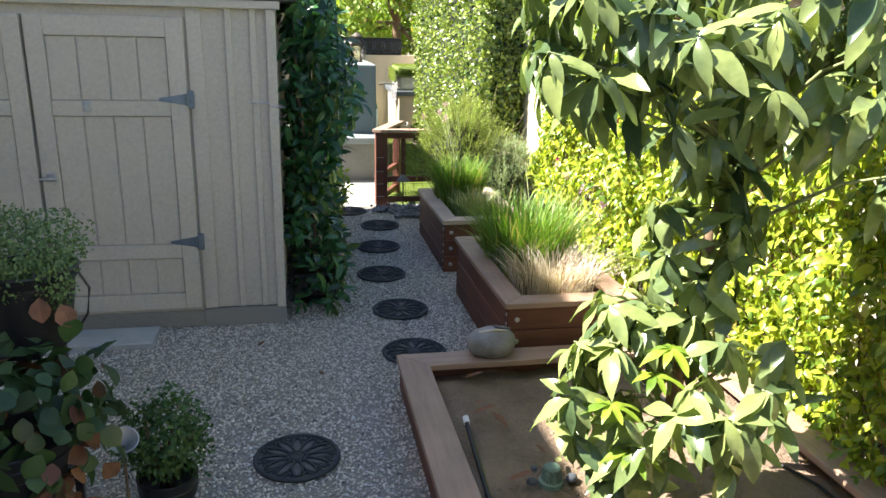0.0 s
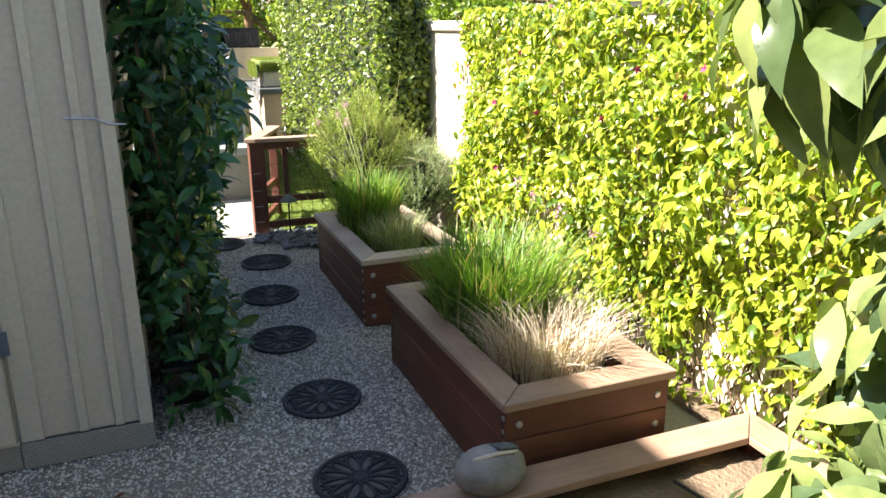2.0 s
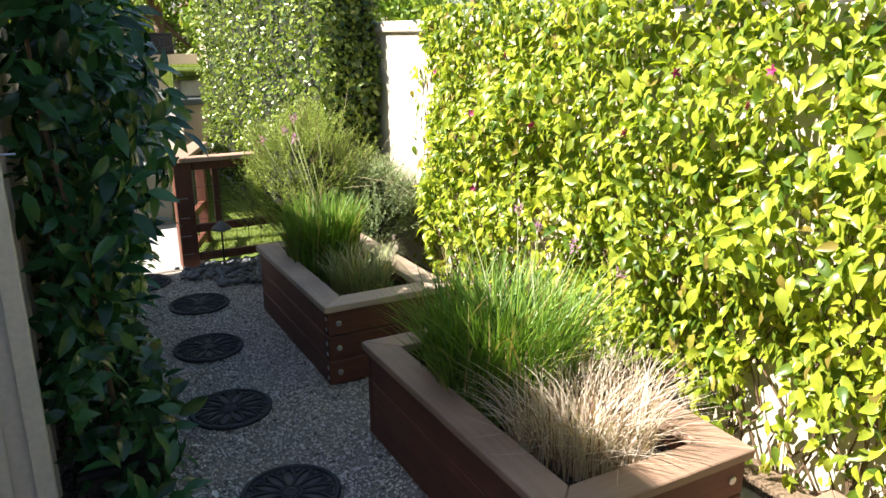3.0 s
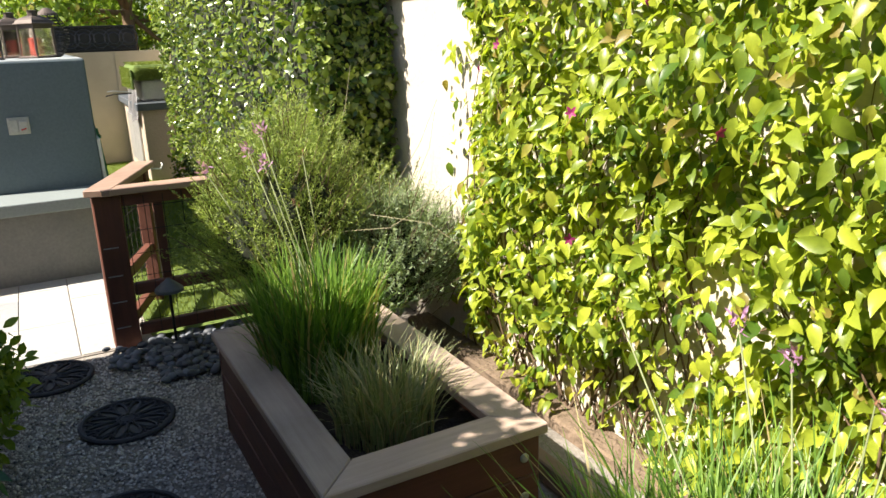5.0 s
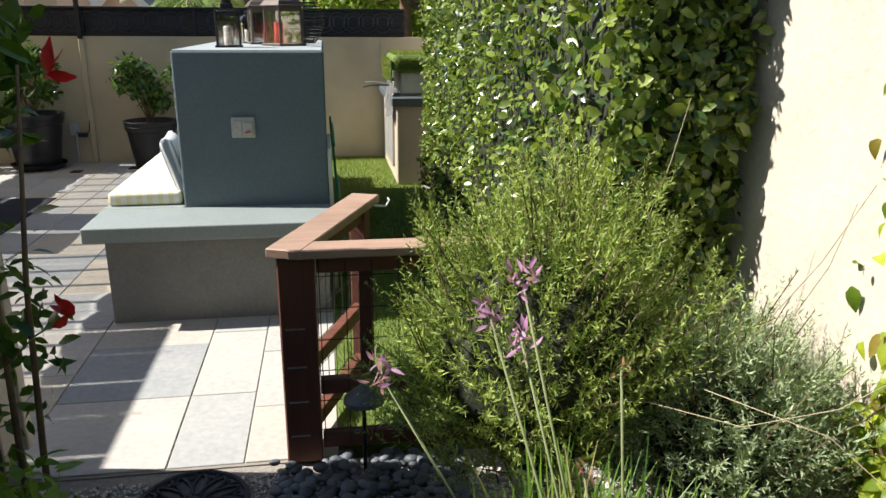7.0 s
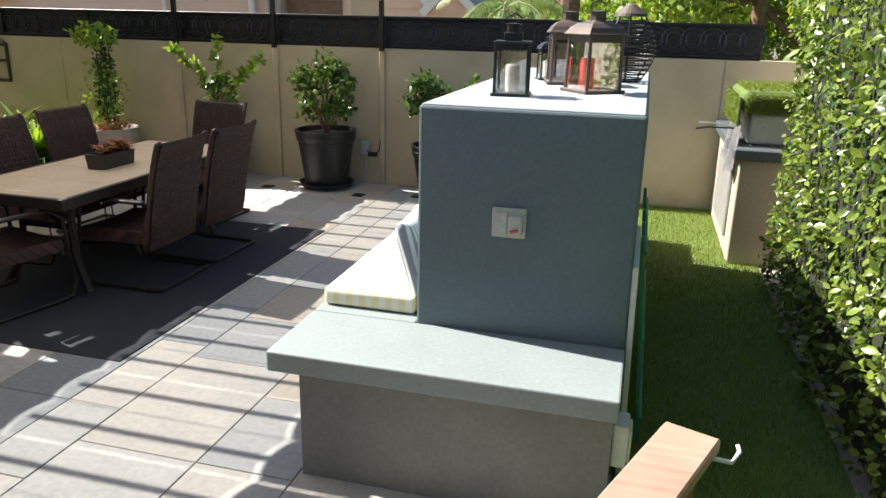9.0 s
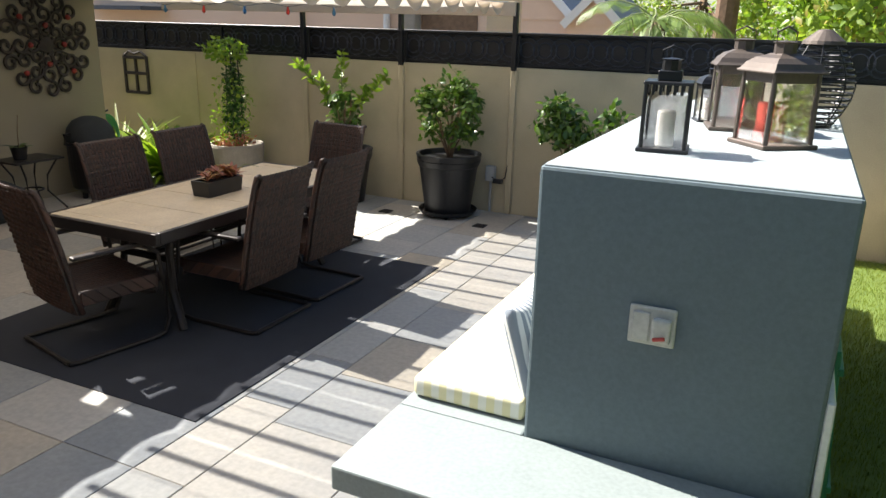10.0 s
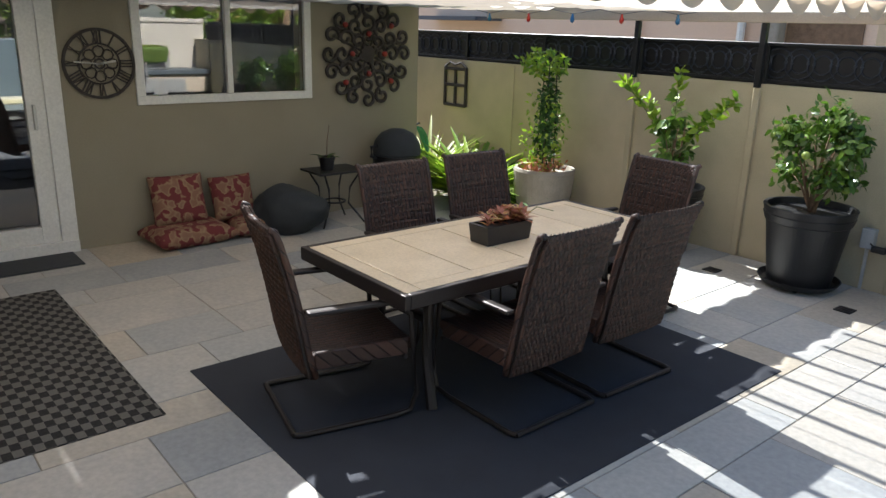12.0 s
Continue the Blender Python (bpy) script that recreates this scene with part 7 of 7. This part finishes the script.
for k, (dx, dz, lean) in enumerate(((0.02, 1.32, 0.0), (-0.42, 1.30, 0.0), (0.45, 1.22, 0.3), (-0.2, 1.15, 0.0), (0.25, 1.05, 0.0))):
    tip = Vector((-3.15 + dx * 1.35, 15.55, dz + (0.30 if k == 0 else 0.2)))
    stem(lem, [(-3.15, 15.62, 0.85), (-3.15 + dx * 0.6, 15.58, dz - 0.1), tip], [0.01, 0.007, 0.003], M_GREENSTEM, "branch")
    rr = random.Random(300 + k)
    ms = []
    for j in range(30):
        u = 0.2 + 0.8 * j / 30
        p = Vector((-3.15 + dx * 0.6, 15.58, dz - 0.1)).lerp(tip, u)
        ms.append(frame_to(p, rdir(rr) + Vector((0, 0, 0.5)), rdir(rr) + Vector((0, 0, 0.5)), 0.115 * rr.uniform(0.7, 1.1)))
    foliage("shoot_leaves", F_OVAL, ms, M_LIME, lem)


def pot_vine():
    t = thing("potted_climber", (-4.62, 15.55, 0), "climbing vine on a cane frame in a tall stone pot", "potted plant")
    part("pot", lathe([(0, 0), (0.24, 0), (0.30, 0.25), (0.325, 0.5), (0.315, 0.53), (0.285, 0.53), (0.27, 0.47), (0, 0.47)], 32), M_CLAY, t, "tapered stone pot", smooth=False)
    for k in range(4):
        a = k * math.pi / 2 + 0.5
        part("cane", tube([(0.10 * math.cos(a), 0.1 * math.sin(a), 0.45), (0.06 * math.cos(a), 0.06 * math.sin(a), 1.65)], 0.006, 5), M_BLACK_METAL, t)
    leafy_crown(t, (-4.62, 15.55, 1.05), (0.15, 0.16, 0.62), 850, 0.055, F_OVAL, M_HERB, 210, hollow=0.2)
    leafy_crown(t, (-4.70, 15.52, 1.60), (0.36, 0.22, 0.17), 330, 0.065, F_OVAL, M_LIME, 211, name="top_leaves")
    leafy_crown(t, (-4.62, 15.5, 0.9), (0.30, 0.25, 0.55), 330, 0.055, F_OVAL, M_LIME, 213, name="side_leaves", hollow=0.6)
    leafy_crown(t, (-4.62, 15.5, 0.55), (0.31, 0.28, 0.09), 260, 0.05, F_OVAL, M_REDLEAF, 212, name="trailing_succulent")


pot_vine()


def strap_plant(name, at, n, length, mat, label, seed, w=0.03, up=0.9):
    s = thing(name, at, label, "plant")
    rng = random.Random(seed)
    form = leaf_form(1.0, w, 0.3, 0.45, 0.4, 0.0, 6)
    ms = []
    for _ in range(n):
        a = rng.uniform(0, 6.28)
        ms.append(frame_to(Vector(at) + Vector((0.07 * math.cos(a), 0.07 * math.sin(a), 0)), (math.cos(a), math.sin(a), up * rng.uniform(0.6, 2.2)), (0, 0, 1), length * rng.uniform(0.6, 1.15)))
    foliage("strap_leaves", form, ms, mat, s)
    return s


strap_plant("flax_plant", (-6.35, 15.35, 0.0), 90, 0.95, M_VARIEGATED, "variegated strap-leaved plant behind the house corner", 221, 0.05, 1.3)
strap_plant("fern", (-5.6, 15.4, 0.0), 260, 0.95, M_LIME, "bright green arching fern by the wall", 222, 0.075, 1.0)
strap_plant("fern", (-5.1, 15.55, 0.0), 80, 0.62, M_HERB, "dark green arching fern by the wall", 223, 0.09, 0.6)
hr = thing("garden_hose", (-6.18, 15.0, 0.0), "coiled green garden hose hung by the house corner", "hose")
for k in range(5):
    part("coil", tube([(0.03 * k - 0.05, 0.16 * math.cos(u * math.pi / 10), 0.55 + 0.26 * math.sin(u * math.pi / 10)) for u in range(21)], 0.011, 6), M_GREENPLASTIC, hr)
part("hook", tube([(-0.02, -0.15, 0.82), (0.0, 0.0, 0.82), (0.1, 0.0, 0.86)], 0.012, 6), M_BLACK_METAL, hr)


def wall_frame():
    f = thing("window_ornament", (-6.62, WALL_Y - 0.001, 1.22), "rusty window-shaped wall ornament", "wall decoration")
    for x in (-0.20, 0.0, 0.20):
        part("upright", box(x - 0.018, x + 0.018, -0.03, 0.0, -0.26, 0.22, 0.004), M_RUST, f)
    for z in (-0.25, 0.0, 0.2):
        part("bar", box(-0.2, 0.2, -0.035, -0.004, z - 0.018, z + 0.018, 0.004), M_RUST, f)
    part("crest", tube([(-0.2, -0.02, 0.22), (-0.1, -0.02, 0.28), (0, -0.02, 0.25), (0.1, -0.02, 0.28), (0.2, -0.02, 0.22)], 0.014, 6), M_RUST, f)


wall_frame()
ob = thing("power_outlet", (-1.52, WALL_Y - 0.001, 0.42), "grey outdoor outlet on conduit with a black cord", "outlet")
part("box", box(-0.05, 0.05, -0.07, 0.0, -0.08, 0.08, 0.008, 2), M_PVC, ob)
part("conduit", tube([(0.0, -0.03, -0.08), (0.0, -0.03, -0.42)], 0.014, 8), M_PVC, ob)
part("cord", tube([(0.03, -0.07, -0.03), (0.10, -0.09, -0.07), (0.17, -0.05, -0.03), (0.20, -0.03, 0.2), (0.2, -0.03, 1.1)], 0.007, 6), M_BLACK_PLASTIC, ob)
part("plug", box(0.05, 0.16, -0.11, -0.06, -0.09, -0.04, 0.012, 2), M_BLACK_PLASTIC, ob)
for x, y in ((-2.48, 15.39), (-1.37, 15.35), (-0.75, 15.5)):
    dr = thing("floor_drain", (x, y, 0.0), "small dark square floor drain in the paving", "drain", "patio drains")
    part("frame", box(-0.06, 0.06, -0.06, 0.06, 0.0, 0.0095, 0.001), M_BLACK_METAL, dr)
    for k in range(5):
        part("bar", box(-0.045 + 0.02 * k, -0.037 + 0.02 * k, -0.05, 0.05, 0.0095, 0.012), M_RUST, dr)


# ---------------------------------------------------------------- beyond the walls
def neighbour():
    h = thing("neighbour_house", (-8.0, 20.0, 0), "peach stucco neighbouring house with white trim", "house")
    part("wall", box(-10, 4.7, 0.0, 1.6, 0, 3.0), M_NEIGHBOUR, h)
    part("roof", moved(box(-10.4, 4.9, -0.2, 1.9, 0.0, 0.14), pose(0, 0, 3.05, 9, 0, 0)), M_ROOF, h)
    part("fascia", box(-10.4, 4.9, -0.26, -0.20, 2.85, 3.04), M_WHITE, h)
    part("downpipe", tube([(2.1, -0.12, 2.36), (2.75, -0.1, 2.34), (2.92, -0.07, 2.22), (2.95, -0.06, 0.0)], 0.06, 8), M_WHITE, h)
    part("downpipe", tube([(1.2, -0.06, 3.0), (1.2, -0.06, 0.0)], 0.03, 8), M_WHITE, h)
    part("column", box(3.3, 3.55, -0.25, -0.02, 0, 2.7, 0.02), M_CLAY, h, "stone clad porch column")
    part("garage_door", box(3.56, 4.55, -0.03, -0.005, 0, 2.12), M_BARK, h, "dark brown recessed door")
    part("awning", box(-4.0, -2.0, -0.7, -0.02, 2.05, 2.12), M_ROOF, h)
    for gx, half, eave, gy in ((-4.17, 0.76, 1.98, 30.0), (-6.45, 1.55, 2.1, 30.6)):
        g = thing("gabled_house", (gx, gy, 0), "peach house with white-edged blue-grey gable roof", "house", "gables beyond the wall")
        part("wall", box(-half, half, 0.02, 4, 0, eave), M_NEIGHBOUR, g)
        bm = bmesh.new()
        tri = [[bm.verts.new((x, y, z)) for x, z in ((-half, eave), (half, eave), (0, eave + half))] for y in (-0.02, 0.1)]
        for f in (tri[0], tri[1][::-1], (tri[0][0], tri[1][0], tri[1][2], tri[0][2]), (tri[0][1], tri[0][2], tri[1][2], tri[1][1])):
            bm.faces.new(f)
        bmesh.ops.recalc_face_normals(bm, faces=bm.faces)
        part("gable", bm, M_NEIGHBOUR, g)
        run = half * 1.414 + 0.12
        for s in (-1, 1):
            T = Matrix.Translation((0, 0, eave + half + 0.06)) @ Matrix.Scale(s, 4, (1, 0, 0)) @ Matrix.Rotation(radians(45), 4, 'Y')
            part("roof_slope", moved(box(0, run, -0.25, 4.2, 0, 0.08), T), M_BLUEROOF, g)
            part("bargeboard", moved(box(0, run, -0.30, -0.25, -0.12, 0.10), T), M_WHITE, g)
    e = thing("side_house", (6.5, 3.0, 0), "pale stucco house beyond the garden wall", "house")
    part("wall", box(0, 5, -9, 8, 0, 2.5), M_WHITEWALL, e)
    part("roof", box(-0.5, 5.5, -9.5, 8.5, 2.5, 2.7, 0.03), M_ROOF, e)


M_BLUEROOF = plain("blue_grey_roof", (0.12, 0.15, 0.20), 0.8)
neighbour()


def far_tree(at, height, radius, n, mat, seed, label):
    t = thing("tree", at, label, "tree", "trees beyond the wall")
    rng = random.Random(seed)
    x, y, _ = at
    trunk = stem(t, [(x, y, 0), (x + rng.uniform(-0.2, 0.2), y, height * 0.35), (x + rng.uniform(-0.3, 0.3), y, height * 0.75)], [0.16, 0.12, 0.06], M_BARK, "trunk", 8)
    ms = []
    for k in range(16):
        d = rdir(rng)
        c = Vector((x + d.x * radius * 0.75, y + d.y * radius * 0.6, height * 0.5 + d.z * height * 0.38))
        r = radius * rng.uniform(0.3, 0.5)
        if k % 2 == 0:
            stem(t, [(x, y, height * 0.4), tuple(Vector((x, y, height * 0.4)).lerp(c, 0.6)), tuple(c)], [0.06, 0.04, 0.02], M_BARK, "limb", 5)
        for _ in range(n // 16):
            e = rdir(rng)
            q = c + e * r * (0.4 + 0.6 * rng.random())
            ms.append(frame_to(q, rdir(rng) + Vector((0, 0, -0.4)), e + rdir(rng) * 0.6 + Vector((0, 0, 0.5)), 0.15 * rng.uniform(0.6, 1.3)))
    foliage("crown", F_OVAL, ms, mat, t)
    return t


for k, (x, y, h, r) in enumerate(((2.2, 23.0, 5.0, 1.8), (3.2, 21.5, 5.5, 2.0), (6.0, 22.5, 6.0, 2.2), (9.0, 21.0, 5.5, 2.2), (1.8, 25.5, 7.0, 2.4), (5.0, 27.0, 7.5, 2.6), (1.2, 30.5, 6.0, 2.0), (12.5, 23.0, 6.5, 2.6), (4.6, 19.0, 3.6, 1.3), (7.5, 18.5, 4.2, 1.5), (-2.0, 36.0, 7.0, 2.6), (-6.5, 38.0, 7.5, 3.0))):
    far_tree((x, y, 0), h, r, 6200, M_FARTREE if k % 3 else M_LIME, 400 + k, "leafy green tree beyond the boundary wall, sunlit yellow-green")


def palm(at, height, seed):
    p = thing("palm", at, "feather palm with arching fronds beyond the wall", "palm")
    rng = random.Random(seed)
    x, y, _ = at
    stem(p, [(x, y, 0), (x, y, height * 0.5), (x + 0.05, y, height)], [0.13, 0.11, 0.10], M_BARK, "trunk", 10)
    lf = leaf_form(1.0, 0.06, 0.2, 0.3, 0.4, 0.0, 2)
    for k in range(13):
        a = k * 2.4
        out = Vector((math.cos(a), math.sin(a), 0))
        rise = rng.uniform(0.2, 1.0)
        L = rng.uniform(0.9, 1.2)
        pts = [Vector((x, y, height)) + out * (L * u) + Vector((0, 0, L * (rise * u - 0.9 * u * u))) for u in (0, 0.25, 0.5, 0.75, 1.0)]
        f = stem(p, pts, [0.014, 0.011, 0.008, 0.006, 0.003], M_GREENSTEM, "frond", 4)
        ms = []
        for j in range(34):
            u = 0.12 + 0.86 * j / 34
            i = min(3, int(u * 4))
            q = pts[i].lerp(pts[i + 1], u * 4 - i)
            d = (pts[i + 1] - pts[i]).normalized()
            s = d.cross(Vector((0, 0, 1)))
            for sg in (-1, 1):
                ms.append(frame_to(q, s * sg + d * 0.7 + Vector((0, 0, -0.25)), (0, 0, 1), 0.34 * (1.05 - 0.6 * abs(u - 0.4))))
        inv = np.array(f.matrix_world.inverted()) if False else np.array(p.matrix_world.inverted())
        me = fast_mesh("leaflet_fan", *placed(lf, inv @ np.array([np.array(m) for m in ms])))
        o = part("leaflet_fan", me, M_PALM, p)
        o["kind"] = "stuff"


palm((-0.6, 19.6, 0), 2.05, 501)
tk = part("tall_trunk", tube([(-0.15, 24.0, 0), (-0.1, 24.0, 4.0), (-0.05, 24.0, 9.0)], [0.22, 0.2, 0.17], 10), M_BARK)
tagged(tk, "bare grey palm trunk beyond the wall", "palm trunk")


# ---------------------------------------------------------------- pieces of ground last: turf, paving, gravel
def turf():
    rng = np.random.default_rng(3)
    n = 42000
    v, f = leaf_form(1.0, 0.13, 0.1, 0.25, 0.4, 0.0, 2)
    a = rng.uniform(0, 2 * np.pi, n)
    tilt = rng.uniform(0.1, 0.8, n)
    s = rng.uniform(0.02, 0.036, n)
    y = np.stack([np.cos(a) * np.sin(tilt), np.sin(a) * np.sin(tilt), np.cos(tilt)], 1)
    x = np.stack([-np.sin(a), np.cos(a), np.zeros(n)], 1)
    z = np.cross(x, y)
    m = np.zeros((n, 4, 4))
    m[:, :3, 0], m[:, :3, 1], m[:, :3, 2] = x * s[:, None], y * s[:, None], z * s[:, None]
    m[:, 0, 3], m[:, 1, 3], m[:, 3, 3] = rng.uniform(1.57, 2.55, n), rng.uniform(8.98, 15.98, n), 1
    ob = part("turf_pile", fast_mesh("turf_pile", *placed((v, f), m)), M_TURF)
    tagged(ob, "short artificial turf blades", "turf", "", "stuff")


turf()


def paving():
    """Courses that run along y, each of one width, with slabs of several lengths."""
    rng = random.Random(17)
    patio = bpy.data.objects["patio"]
    cache = {}
    widths = (0.61, 0.46, 0.305, 0.61, 0.46, 0.61, 0.305, 0.46)
    x, k = -6.0, 0
    while x < 1.5:
        w = widths[k % len(widths)]
        if x + w > 1.56 or 1.56 - (x + w) < 0.2:
            w = 1.56 - x
        y = 8.885 - rng.choice((0.0, 0.15, 0.3))
        while y < 15.98:
            h = rng.choice((0.46, 0.61, 0.61, 0.76, 0.915))
            y0, y1 = max(y, 8.885), min(y + h, 15.98)
            y += h
            if y1 - y0 < 0.05:
                continue
            key = (round(w, 3), round(y1 - y0, 3))
            if key not in cache:
                me = bpy.data.meshes.new("paver")
                bm = box(0.003, key[0] - 0.003, 0.003, key[1] - 0.003, -0.03, 0.0, 0.0025)
                bm.to_mesh(me)
                bm.free()
                me.materials.append(M_PAVER)
                cache[key] = me
            ob = new("paver", cache[key])
            ob.parent = patio
            ob.matrix_basis = pose(x, y0, rng.uniform(-0.0015, 0.0005))
        x += w
        k += 1


paving()


def gravel():
    rng = np.random.default_rng(9)
    n = 135000
    v2 = np.array([(1.0, 0.1, 0), (-0.1, 0.8, 0.1), (-0.95, -0.1, 0), (0.1, -0.85, 0), (0.15, 0.1, 0.62), (0, 0, -0.6)])
    f2 = np.array([(0, 1, 4), (1, 2, 4), (2, 3, 4), (3, 0, 4), (1, 0, 5), (2, 1, 5), (3, 2, 5), (0, 3, 5)])
    x, y = rng.uniform(-1.2, 2.75, n), 1.2 + 7.6 * rng.random(n) ** 0.85
    keep = ~((x > 1.07) & (y < 4.18)) & ~((x > 1.70) & (y > 4.3) & (y < 5.75)) & ~((x > 1.70) & (y > 6.32) & (y < 7.62)) & ~((x < 0.36) & (y > 5.34))
    for mx, my in ((0.45, 3.54), (1.19, 4.68), (1.20, 5.45), (1.15, 6.30), (1.21, 7.14), (1.31, 7.95), (1.02, 8.63)):
        d2 = (x - mx) ** 2 + (y - my) ** 2
        keep &= ~((d2 < 0.18 ** 2) & (rng.random(n) < 0.93))
    x, y = x[keep], y[keep]
    n = len(x)
    a, s = rng.uniform(0, 2 * np.pi, n), rng.gamma(9.0, 0.00068, n) + 0.002
    b = rng.uniform(-0.5, 0.5, n)
    m = np.zeros((n, 4, 4))
    ca, sa, cb, sb = np.cos(a), np.sin(a), np.cos(b), np.sin(b)
    m[:, 0, 0], m[:, 0, 1], m[:, 0, 2] = ca * s, -sa * cb * s, sa * sb * s
    m[:, 1, 0], m[:, 1, 1], m[:, 1, 2] = sa * s, ca * cb * s, -ca * sb * s
    m[:, 2, 1], m[:, 2, 2] = sb * s, cb * s
    m[:, 0, 3], m[:, 1, 3], m[:, 2, 3], m[:, 3, 3] = x, y, -0.009 + 0.006 * rng.random(n), 1
    ob = part("gravel", fast_mesh("gravel", *placed((v2, f2), m)), M_GRAVELSTONE)
    tagged(ob, "loose pea gravel in cream, tan and grey", "gravel", "", "stuff")


gravel()
for k, (x, y) in enumerate(((0.83, 5.6), (0.92, 5.55), (0.95, 6.0), (0.85, 6.25), (0.2, 4.9), (0.6, 4.4))):
    lf = part("fallen_petal", bm_from(leaf_form(1.0, 0.6, 0.5, -0.2, 0.5, 0.05)), M_CANDLE if k < 3 else M_DRYLEAF, None, smooth=True)
    lf.matrix_world = frame_to((x, y, 0.012), (math.cos(k * 1.7), math.sin(k * 1.7), 0.1), (0.3, 0.1, 1), 0.05)
    tagged(lf, "small pale curled leaf on the gravel", "leaf", "fallen leaves on gravel")
